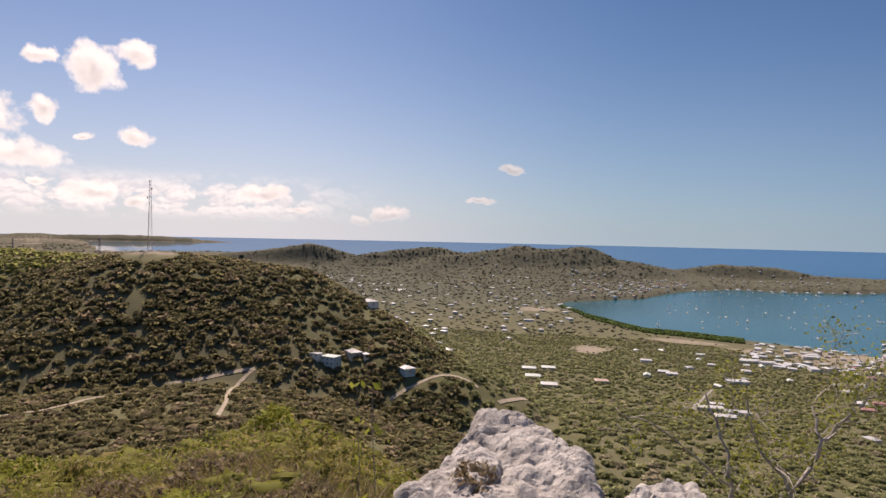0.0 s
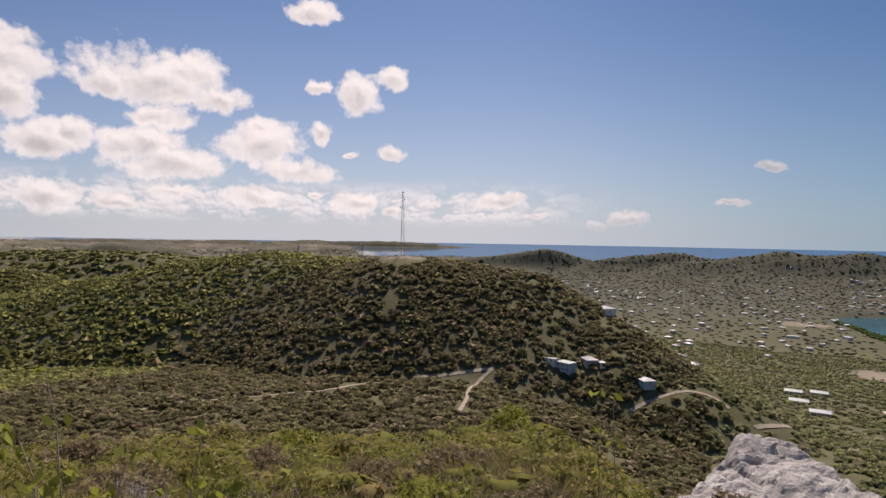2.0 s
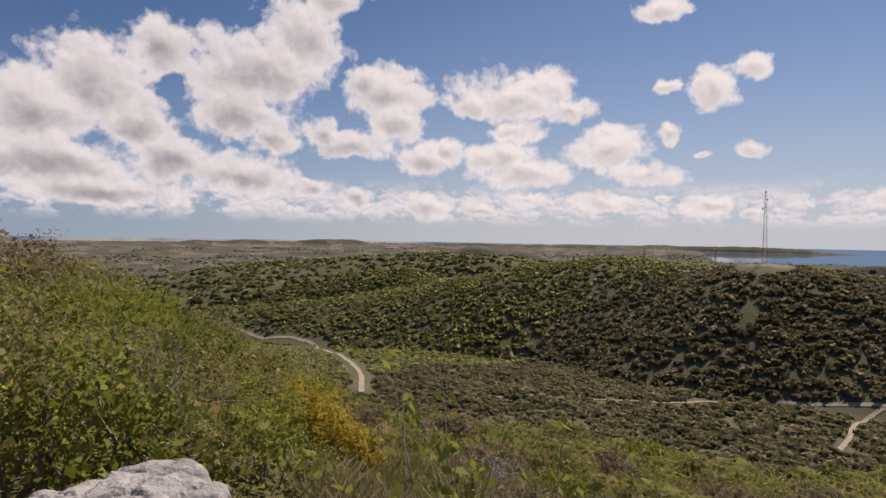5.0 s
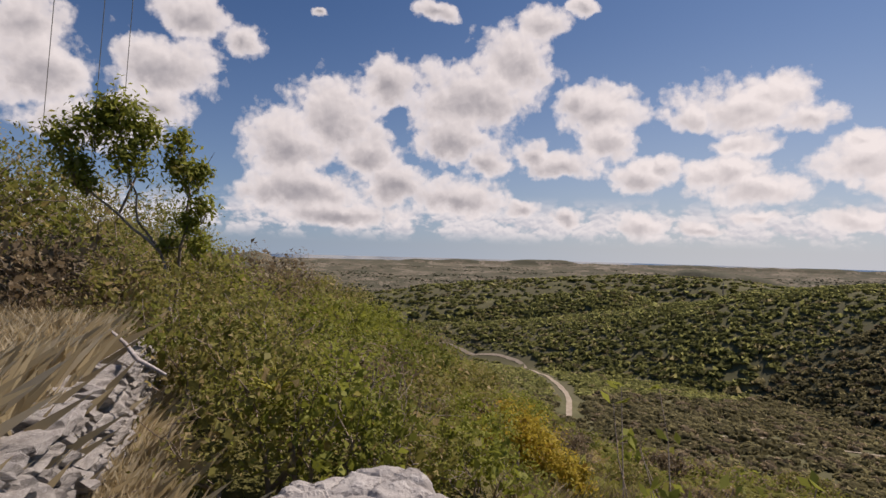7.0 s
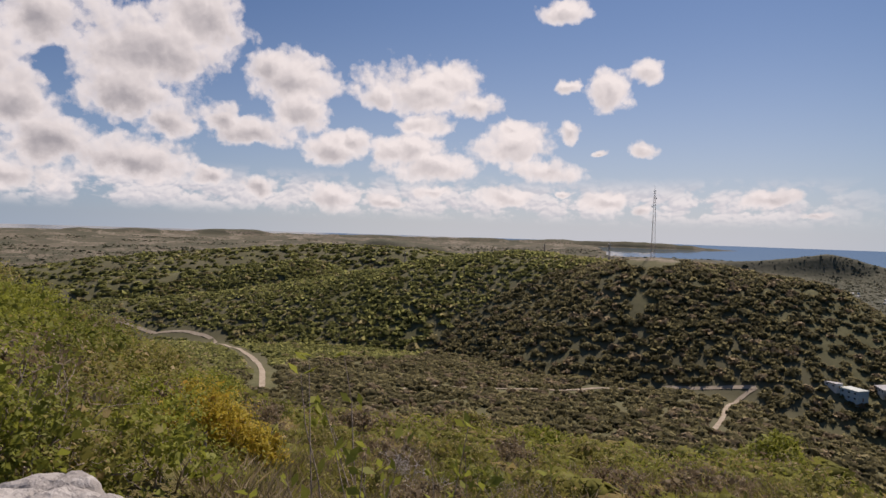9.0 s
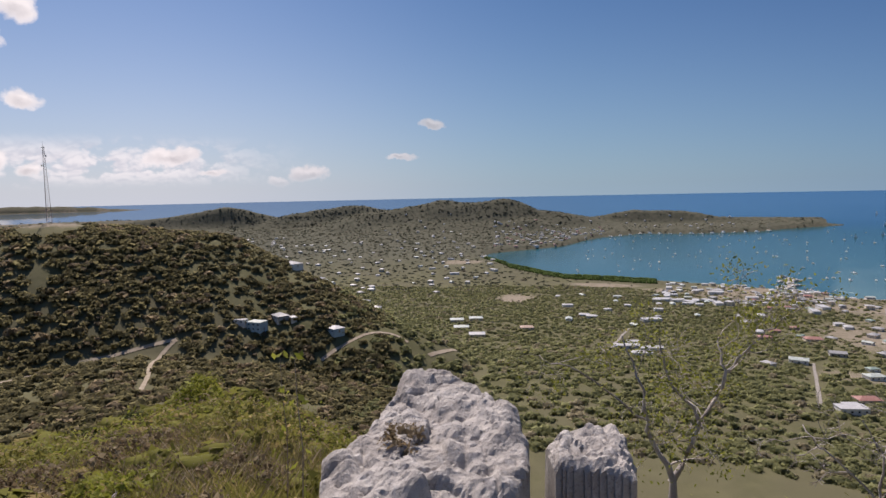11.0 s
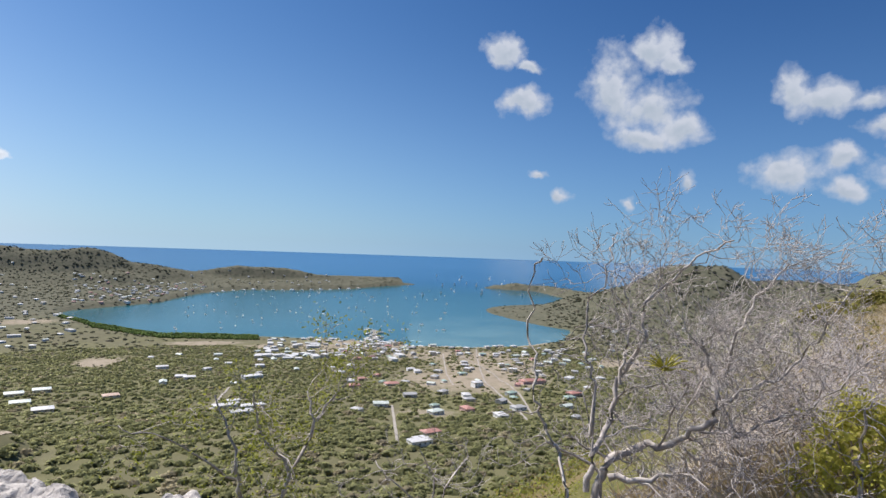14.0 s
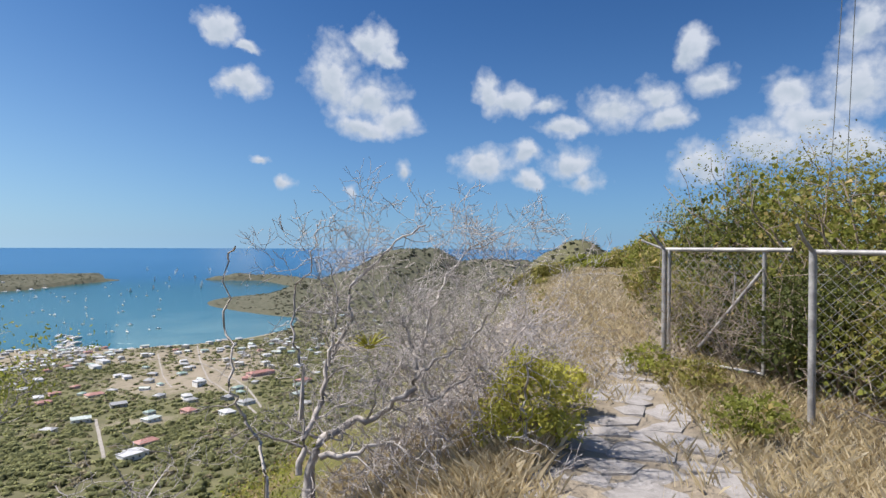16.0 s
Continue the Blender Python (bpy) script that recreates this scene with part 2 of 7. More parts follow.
def mesh_from(name, verts, faces, smooth_faces=False):
    """A mesh from arrays: verts (n, 3) and faces (m, 3) or (m, 4)."""
    me = bpy.data.meshes.new(name)
    verts, faces = np.asarray(verts, np.float32), np.asarray(faces, np.int32)
    k = faces.shape[1]
    me.vertices.add(len(verts))
    me.vertices.foreach_set("co", verts.ravel())
    me.loops.add(faces.size)
    me.loops.foreach_set("vertex_index", faces.ravel())
    me.polygons.add(len(faces))
    me.polygons.foreach_set("loop_start", np.arange(0, faces.size, k, dtype=np.int32))
    if smooth_faces:
        me.polygons.foreach_set("use_smooth", np.ones(len(faces), bool))
    me.update(calc_edges=True)
    return me


def thing(name, label, category, at=(0, 0, 0), group="", kind=""):
    ob = new(name)
    ob.empty_display_size = 0.1
    ob.location = at
    return tagged(ob, label, category, group, kind)


def part(name, data, material, parent, label=""):
    if isinstance(data, bmesh.types.BMesh):
        me = bpy.data.meshes.new(name)
        data.to_mesh(me)
        data.free()
        data = me
    ob = new(name, data)
    if material and not data.materials:
        data.materials.append(material)
    ob.parent = parent
    return tagged(ob, label) if label else ob


# ---- the lie of the land ----
def ridge(x, y, points, width, power=1.5):
    """Height of a ridge through points (bearing, distance, height) that falls away over width."""
    p = [(*polar(a, d)[:2], h) for a, d, h in points]
    best = np.full(np.shape(x), -1e9)
    for (x0, y0, h0), (x1, y1, h1) in zip(p, p[1:]):
        ux, uy = x1 - x0, y1 - y0
        t = np.clip(((x - x0) * ux + (y - y0) * uy) / (ux * ux + uy * uy), 0, 1)
        d = np.hypot(x - x0 - t * ux, y - y0 - t * uy)
        h = h0 + (h1 - h0) * t
        f = 1 / (1 + (d / width) ** 2) ** power
        best = np.maximum(best, (h + 12) * f - 12)
    return best


TOWER_RIDGE = [(95, 1400, 60), (71, 850, 112), (60, 800, 134), (51, 760, 160), (45, 745, 178), (37.3, 730, 189), (28.3, 660, 183), (25.3, 625, 191), (21.2, 605, 186),
               (17, 595, 181), (14.1, 585, 177), (11.4, 560, 160), (8.5, 535, 143), (5.5, 505, 128), (1.2, 480, 110)]
FAR_RIDGES = [
    ([(62, 14000, 50), (50, 14000, 80), (40, 14000, 88), (33, 14000, 116), (26, 14000, 100), (23.2, 14000, 84)], 620),
    ([(53, 5200, 90), (50.5, 5200, 142), (47, 5200, 100)], 420),
    ([(74, 12500, 90), (62, 13000, 120)], 900),
    ([(19, 4200, 85), (15.5, 4200, 112), (12.4, 4200, 152), (11.2, 4250, 138), (8, 4200, 70)], 260),
    ([(5.5, 4000, 105), (2.0, 4000, 146), (-2, 3900, 120)], 330),
    ([(-1, 3700, 105), (-5, 3700, 140), (-7.5, 3650, 168), (-10, 3650, 158), (-12.3, 3650, 172), (-15.9, 3700, 108), (-18, 4000, 45)], 400),
    ([(-20.2, 3900, 35), (-24.5, 3950, 90), (-28.5, 3950, 72), (-31.5, 3900, 44), (-34, 3800, 12), (-37.2, 3850, 34), (-38.8, 3850, 10)], 170),
    ([(-48.2, 3750, 22), (-50, 3700, 40), (-53, 3650, 32), (-57, 3000, 40)], 75),
    ([(-57, 2300, 70), (-60, 2250, 108), (-63.7, 2250, 188), (-67.4, 2250, 198), (-70.3, 2250, 150), (-76, 2200, 150)], 240),
    ([(-74, 1500, 120), (-79.2, 1500, 196), (-81.2, 1500, 226), (-83.2, 1500, 196), (-88, 1500, 160), (-110, 1500, 150)], 190),
    ([(80, 1900, 50), (88, 2100, 62)], 260),
    ([(104, 1500, 80), (90, 1400, 98), (80, 1300, 120), (73, 1250, 144), (68, 1200, 155), (58, 1120, 170), (50, 1050, 175), (42, 980, 176)], 330),
    ([(80, 1000, 105), (72, 960, 138), (64, 930, 152), (57, 900, 163)], 210),
]


def near_shore(az):
    return np.interp(az, [-56, -54.5, -50, -45.6, -41, -33, -25.6, -18.4, -13.4, -11.0], [1900, 1530, 1340, 1285, 1290, 1430, 1480, 1515, 1690, 1900])


def far_shore(az):
    return np.interp(az, [-41, -39, -34.5, -29.7, -25.5, -21.3, -18.3, -14.8, -11.0], [40000, 3720, 3250, 3080, 3080, 2790, 2360, 2230, 2100])


def open_sea(az):
    return np.interp(az, [-100, -80, -55, -40, -18, 15, 17, 29.5, 31.5, 70, 76, 120], [2900, 2900, 2900, 4400, 4700, 5000, 6300, 6300, 16000, 16000, 14000, 14000])


def land(x, y):
    """Height of the ground, before the distance is drawn in."""
    d = np.hypot(x, y)
    az = np.degrees(np.arctan2(-x, y))
    # the hill on which the camera stands: a level crest that runs along x
    mid = np.interp(x, [-400, -60, -20, -4, 6, 30, 80, 400], [-70, -12, -3.5, -1.4, -0.4, 1.0, 4, 40])
    crest = np.interp(x, [-500, -90, -40, -15, -5, 0, 9, 20, 40, 90, 250, 700], [150, 213, 210.6, 209.0, 208.6, 208.35, 208.4, 208.9, 208.9, 204, 165, 70])
    s = np.abs(y - mid)
    s = np.maximum(s - np.interp(x, [-10, 0, 3, 6, 10, 30, 60], [1.0, 1.6, 1.6, 1.6, 1.6, 3.2, 4]), 0)
    fall = np.interp(s, [0, 2, 8, 25, 55, 100, 200, 300, 420, 700, 5000], [0, 0.35, 2.2, 6.6, 15.5, 31, 66, 93, 108, 150, 300])
    fall = np.where(x < -6, fall * np.interp(x, [-40, -6], [1.25, 1.0]), fall)
    fall = fall * np.where(y > mid, np.interp(az, [-80, -72, -66, -55, -14, -2, 2.4, 7, 11.8, 14.5, 17, 24.7, 33, 39, 45.6, 52, 60, 68, 76, 85], [1.0, 1.8, 2.4, 2.7, 2.3, 1.6, 1.4, 1.22, 1.05, 1.02, 1.05, 1.17, 1.2, 1.24, 1.3, 1.42, 1.55, 1.45, 1.2, 1.0]), 1.0)
    own = crest - fall
    # the plain and the valley floor
    harbour_side = np.interp(d, [0, 430, 600, 900, 1100, 1400, 1900, 3000, 30000], [90, 76, 56, 31, 20, 6, 10, 16, 18])
    inland = np.interp(d, [0, 430, 600, 900, 1400, 2500, 5000, 12000, 30000], [112, 106, 96, 62, 36, 26, 26, 30, 12])
    base = harbour_side + (inland - harbour_side) * smooth(az, -6, 22)
    base = base + rough_noise(x, y, 420, 4, 5) * np.interp(d, [300, 900, 2500], [3, 7, 10])
    # water
    bay = smooth(d - near_shore(az), -25, 45) * smooth(far_shore(az) - d, -30, 60) * smooth(az, -57.5 , -55.0) * smooth(-az, 10.5, 12.0)
    sea = np.maximum(bay, smooth(d / open_sea(az), 0.98, 1.03) * smooth(az, -110, -100))
    base = base * (1 - sea) - 9.0 * sea
    z = np.maximum(own, base)
    spur = rough_noise(x, y, 150, 3, 9)
    z = np.maximum(z, np.maximum(ridge(x, y, TOWER_RIDGE, 165, 1.35), ridge(x, y, TOWER_RIDGE[2:10], 240, 1.35)) + spur * 9 * smooth(d, 300, 480) * (1 - smooth(d, 560, 640) * 0.7))
    for points, width in FAR_RIDGES:
        r = ridge(x, y, points, width)
        z = np.maximum(z, r + rough_noise(x, y, width * 0.55, 4, 21) * width * 0.06 * smooth(r, 2, 40))
    # roughness that grows with distance
    z = z + rough_noise(x, y, 40, 4, 2) * np.interp(d, [8, 40, 200, 1000], [0.0, 0.5, 2.0, 2.5]) * (1 - 0.8 * sea) * np.where(z < 8, 0.4, 1)
    # the grass bank held up by the stone wall
    bank = smooth(-y, 0.98, 1.14) * smooth(-x, 1.3, 2.0) * (1 - smooth(-x, 6, 9)) * (1 - smooth(-y, 3.5, 7))
    z = z + (EYE_Z - 0.82 - z) * bank
    z = z + rough_noise(x, y, 2.2, 4, 3) * np.interp(d, [0, 3, 30], [0.05, 0.12, 0.25])
    return z


def ground_at(az, d):
    """The drawn-in place on the ground at a bearing and distance, and the scale there."""
    p = polar(az, d)
    x, y, z, k = drawn_in(np.array([p.x]), np.array([p.y]), land(np.array([p.x]), np.array([p.y])))
    return Vector((x[0], y[0], z[0])), float(k[0])


def rings():
    r = [0.0004, 0.12, 0.35]
    while r[-1] < 26000:
        r.append(r[-1] * (1.055 if r[-1] < 250 else 1.016 if r[-1] < 5000 else 1.04))
    return np.array(r)


BEARINGS = np.concatenate([np.arange(-114, 122, 0.5), np.arange(122, 246, 4.0)])


def polar_sheet(radii, height, bearings=BEARINGS, closed=True):
    """A sheet round the hilltop, as arrays."""
    a, d = np.meshgrid(np.radians(bearings), radii)
    x, y = -d * np.sin(a), d * np.cos(a)
    z = height(x, y)
    px, py, pz, _ = drawn_in(x, y, z)
    n, m = d.shape
    i, j = np.meshgrid(np.arange(n - 1), np.arange(m if closed else m - 1), indexing="ij")
    k = (j + 1) % m
    faces = np.stack([i * m + j, (i + 1) * m + j, (i + 1) * m + k, i * m + k], -1).reshape(-1, 4)[:, ::-1]
    return np.stack([px, py, pz], -1).reshape(-1, 3), faces, x.ravel(), y.ravel(), z.ravel()


# ---- materials ----
def material(name, rough=0.8, metal=0.0):
    """A new material, its nodes, and its shader."""
    m = bpy.data.materials.new(name)
    m.use_nodes = True
    n = Nodes(m.node_tree)
    shader = n.add("ShaderNodeBsdfPrincipled", Roughness=rough, Metallic=metal)
    out = n.add("ShaderNodeOutputMaterial")
    n.tree.links.new(shader.outputs[0], out.inputs[0])
    return m, n, shader


def bump(n, shader, height, distance, strength=0.6):
    b = n.add("ShaderNodeBump", Height=height, Distance=distance, Strength=strength)
    n.set(shader, "Normal", b.outputs[0])


def worn(name, colour, other, scale=6.0, rough=0.8, metal=0.0, relief=0.004, fine=40.0):
    """A surface of two tones, mottled coarsely and finely, with some relief."""
    m, n, shader = material(name, rough, metal)
    at = n.add("ShaderNodeTexCoord").outputs["Object"]
    coarse, grain = n.noise(at, scale, 5.0, 0.6), n.noise(at, fine, 4.0, 0.6)
    c = n.mix(n.span(coarse, 0.35, 0.68), colour, other)
    c = n.mix(n.math("MULTIPLY", n.span(grain, 0.45, 0.75), 0.35), c, tuple(v * 0.55 for v in colour))
    n.set(shader, "Base Color", c)
    bump(n, shader, grain, relief)
    return m


def leafy(name, dark, light, dry, dry_share=0.15, spread=1.0, glow=0.45):
    """Leaves: the tone changes from leaf to leaf and from patch to patch."""
    m, n, shader = material(name, 0.62)
    island = n.add("ShaderNodeNewGeometry").outputs["Random Per Island"]
    at = n.add("ShaderNodeTexCoord").outputs["Object"]
    patch = n.noise(at, 0.35 / spread, 3.0, 0.6)
    tone = n.math("ADD", n.math("MULTIPLY", island, 0.6), n.math("MULTIPLY", n.span(patch, 0.3, 0.7), 0.4))
    c = n.mix(tone, dark, light)
    c = n.mix(n.span(n.math("ADD", island, n.math("MULTIPLY", patch, 0.5)), 1.22 - dry_share, 1.27 - dry_share), c, dry)
    n.set(shader, "Base Color", c)
    n.set(shader, "Specular IOR Level", 0.2)
    through_light = n.add("ShaderNodeBsdfTranslucent", Color=c)
    both = n.add("ShaderNodeMixShader", Fac=glow)
    n.tree.links.new(shader.outputs[0], both.inputs[1])
    n.tree.links.new(through_light.outputs[0], both.inputs[2])
    n.tree.links.new(both.outputs[0], n.tree.nodes["Material Output"].inputs[0])
    return m


def make_ground_material():
    m, n, shader = material("ground", 0.95)
    at = n.add("ShaderNodeNewGeometry").outputs["Position"]
    bare = n.add("ShaderNodeAttribute")
    bare.attribute_name = "bare"
    big, mid_, fine = n.noise(at, 0.006, 6.0, 0.6), n.noise(at, 0.07, 6.0, 0.65), n.noise(at, 1.1, 6.0, 0.7)
    grit = n.noise(at, 14.0, 5.0, 0.7)
    scrub = n.mix(n.span(mid_, 0.35, 0.66), (0.095, 0.095, 0.046), (0.140, 0.135, 0.070))
    scrub = n.mix(n.span(big, 0.42, 0.62), scrub, (0.112, 0.106, 0.062))
    scrub = n.mix(n.math("MULTIPLY", n.span(fine, 0.5, 0.72), 0.4), scrub, (0.15, 0.13, 0.078))
    # distance haze put into the colour: scrub greys from about 1.1 km out
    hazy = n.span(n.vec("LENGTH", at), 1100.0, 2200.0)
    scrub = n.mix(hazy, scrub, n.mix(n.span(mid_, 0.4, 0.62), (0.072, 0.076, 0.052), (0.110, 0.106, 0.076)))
    # fields of the far plain
    field = n.add("ShaderNodeAttribute")
    field.attribute_name = "field"
    plot = n.add("ShaderNodeTexVoronoi", Scale=0.011)
    n.set(plot, "Vector", n.vec("MULTIPLY", n.vec("ADD", at, (0, 0, 0)), (1.0, 1.0, 0.0)))
    plots = n.ramp(n.add("ShaderNodeSeparateXYZ", Vector=plot.outputs["Color"]).outputs[0], (0.0, (0.085, 0.080, 0.055)), (0.3, (0.11, 0.098, 0.070)), (0.6, (0.155, 0.130, 0.096)), (0.85, (0.20, 0.168, 0.126)), (1.0, (0.26, 0.22, 0.17)))
    plots = n.mix(n.span(mid_, 0.45, 0.6), plots, (0.070, 0.074, 0.046))
    scrub = n.mix(n.math("MULTIPLY", field.outputs["Fac"], 0.9), scrub, plots)
    # the slope under the crest is greener and yellower
    close = n.span(n.vec("LENGTH", n.vec("ADD", at, (0, 0, -EYE_Z))), 190.0, 110.0)
    herb = n.mix(n.span(fine, 0.35, 0.65), (0.070, 0.072, 0.022), (0.125, 0.115, 0.042))
    herb = n.mix(n.span(mid_, 0.5, 0.66), herb, (0.15, 0.118, 0.06))
    scrub = n.mix(close, scrub, herb)
    soil = n.mix(n.span(fine, 0.3, 0.7), (0.20, 0.168, 0.125), (0.285, 0.245, 0.19))
    soil = n.mix(n.span(mid_, 0.48, 0.62), soil, (0.175, 0.155, 0.105))
    edge = n.math("ADD", bare.outputs["Fac"], n.math("ADD", n.math("MULTIPLY", n.math("SUBTRACT", mid_, 0.5), 0.9), n.math("MULTIPLY", n.math("SUBTRACT", fine, 0.5), 0.9)))
    c = n.mix(n.span(edge, 0.42, 0.6), scrub, soil)
    c = n.mix(n.math("MULTIPLY", n.span(grit, 0.5, 0.8), 0.4), c, (0.09, 0.075, 0.05))
    n.set(shader, "Base Color", c)
    n.set(shader, "Specular IOR Level", 0.1)
    bump(n, shader, n.math("ADD", n.math("MULTIPLY", fine, 0.6), n.math("MULTIPLY", grit, 0.08)), 0.35, 0.7)
    return m


def make_water_material():
    m, n, shader = material("water", 0.18)
    at = n.add("ShaderNodeNewGeometry").outputs["Position"]
    shoal = n.add("ShaderNodeAttribute")
    shoal.attribute_name = "shoal"
    patch = n.noise(at, 0.006, 5.0, 0.6, 0.6)
    s = n.math("ADD", shoal.outputs["Fac"], n.math("MULTIPLY", n.math("SUBTRACT", patch, 0.5), 0.25))
    c = n.ramp(s, (0.0, (0.035, 0.12, 0.22)), (0.32, (0.008, 0.072, 0.14)), (0.55, (0.006, 0.066, 0.088)), (0.8, (0.011, 0.078, 0.088)), (0.97, (0.085, 0.165, 0.155)))
    # greyer colour with more gloss imitates sky glare on the sun-side far sea
    sea_glare = n.add("ShaderNodeAttribute")
    sea_glare.attribute_name = "sea_glare"
    c = n.mix(sea_glare.outputs["Fac"], c, (0.055, 0.085, 0.105))
    # pale sand and weed under the shallows
    reef = n.noise(n.vec("MULTIPLY", at, (1.0, 1.0, 0.0)), 0.02, 6.0, 0.65)
    c = n.mix(n.math("MULTIPLY", n.span(reef, 0.60, 0.70), n.span(shoal.outputs["Fac"], 0.82, 1.0)), c, (0.33, 0.42, 0.36))
    c = n.mix(n.math("MULTIPLY", n.span(reef, 0.42, 0.33), n.math("MULTIPLY", n.span(shoal.outputs["Fac"], 0.75, 0.95), 0.55)), c, (0.09, 0.14, 0.12))
    n.set(shader, "Base Color", c)
    n.set(shader, "Specular IOR Level", n.math("ADD", 0.5, n.math("MULTIPLY", sea_glare.outputs["Fac"], 0.45)))
    wave = n.noise(n.vec("MULTIPLY", at, (1.0, 0.6, 1.0)), 0.35, 5.0, 0.65)
    n.set(shader, "Roughness", n.math("SUBTRACT", 0.18, n.math("MULTIPLY", sea_glare.outputs["Fac"], 0.10)))
    b = n.add("ShaderNodeBump", Height=wave, Distance=0.10, Strength=n.math("SUBTRACT", 0.5, n.math("MULTIPLY", sea_glare.outputs["Fac"], 0.48)))
    n.set(shader, "Normal", b.outputs[0])
    return m


M_GROUND, M_WATER = make_ground_material(), make_water_material()


# ---- ground and water ----
def bareness(x, y):
    """How far the ground is bare soil or dry grass rather than scrub."""
    d, az = np.hypot(x, y), np.degrees(np.arctan2(-x, y))
    b = 0.12 + 0 * d
    # the grass crest and path by the fence, and the dry grass above the wall
    b = np.maximum(b, 0.95 * smooth(x, 2.0, 4.0) * smooth(60 - x, 0, 20) * smooth(4.5 - np.abs(y - 0.03 * x - 0.4), 0, 2.0))
    b = np.maximum(b, 0.9 * smooth(-x, 1.5, 3.0) * smooth(-y, 0.4, 0.9) * smooth(25 + x, 0, 10))
    b = np.maximum(b, 0.8 * smooth(3.9 - d, 0, 2.4))
    # fields by the harbour and in the town, the beach, the plain
    for a, dd, wa, wd, v in ((-14, 1080, 2.6, 90, 0.9), (-22, 1350, 4.0, 45, 0.95), (-27, 1270, 3.0, 55, 0.8), (-35, 1250, 9, 190, 0.80), (-46, 840, 10, 190, 0.82),
                             (-42, 560, 5, 60, 0.6), (-48, 980, 9, 260, 0.72), (-45, 1130, 13, 140, 0.70), (-60, 1150, 4, 120, 0.85), (-67, 1200, 4, 160, 0.75), (0, 1900, 14, 420, 0.22), (-9, 1750, 3, 70, 0.8), (25.6, 622, 2.4, 30, 1.0), (29, 640, 2.5, 25, 0.8)):
        b = np.maximum(b, v * np.exp(-((az - a) / wa) ** 2 - ((d - dd) / wd) ** 2))
    plain = smooth(d, 1500, 2200) * smooth(az, 18, 30)
    b = np.maximum(b, plain * (0.15 + 0.30 * rough_noise(x, y * 1.0, 600, 3, 31)))
    b = np.maximum(b, 0.9 * smooth(45 - np.abs(d - near_shore(az) + 10), 0, 30) * smooth(-az, 30, 36) * smooth(az, -57, -52))
    return b


def make_ground():
    v, f, x, y, z = polar_sheet(rings(), land)
    me = mesh_from("ground", v, f, True)
    a = me.attributes.new("bare", "FLOAT", "POINT")
    a.data.foreach_set("value", bareness(x, y).astype(np.float32))
    d, az = np.hypot(x, y), np.degrees(np.arctan2(-x, y))
    a = me.attributes.new("field", "FLOAT", "POINT")
    a.data.foreach_set("value", (smooth(d, 1700, 2300) * smooth(az, 14, 26) * smooth(-z, -95, -65)).astype(np.float32))
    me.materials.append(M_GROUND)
    tagged(new("ground", me), "scrubby hills and valley running down to a harbour and plain", "ground", kind="structure")


def make_water():
    r = rings()
    r = r[r > 1150]
    v, f, x, y, z = polar_sheet(r[::2], lambda a, b: 0 * a, np.arange(-118, 124, 0.8), False)
    me = mesh_from("water", v, f, True)
    d, az = np.hypot(x, y), np.degrees(np.arctan2(-x, y))
    inside = d - near_shore(az)
    shoal = np.where(az < -40, np.interp(d, [1200, 1500, 2300, 3000, 3600, 4600, 9000], [1.0, 0.93, 0.74, 0.6, 0.45, 0.2, 0.0]),
                     np.interp(d, [1200, 2500, 3000, 3900, 4500, 5600, 9000], [0.78, 0.76, 0.7, 0.6, 0.25, 0.12, 0.0]))
    rim = np.exp(-np.maximum(inside, 0) / 50) * smooth(-az, 10, 12) * smooth(az, -58, -55)
    shoal = np.maximum(shoal, rim * 0.95)
    a = me.attributes.new("shoal", "FLOAT", "POINT")
    a.data.foreach_set("value", shoal.astype(np.float32))
    # share of the painted glare: by bearing, full towards the sun, far out only
    a = me.attributes.new("sea_glare", "FLOAT", "POINT")
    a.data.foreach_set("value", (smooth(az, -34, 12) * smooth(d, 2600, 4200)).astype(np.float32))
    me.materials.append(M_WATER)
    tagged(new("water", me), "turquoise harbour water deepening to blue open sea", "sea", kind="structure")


make_ground()
make_water()


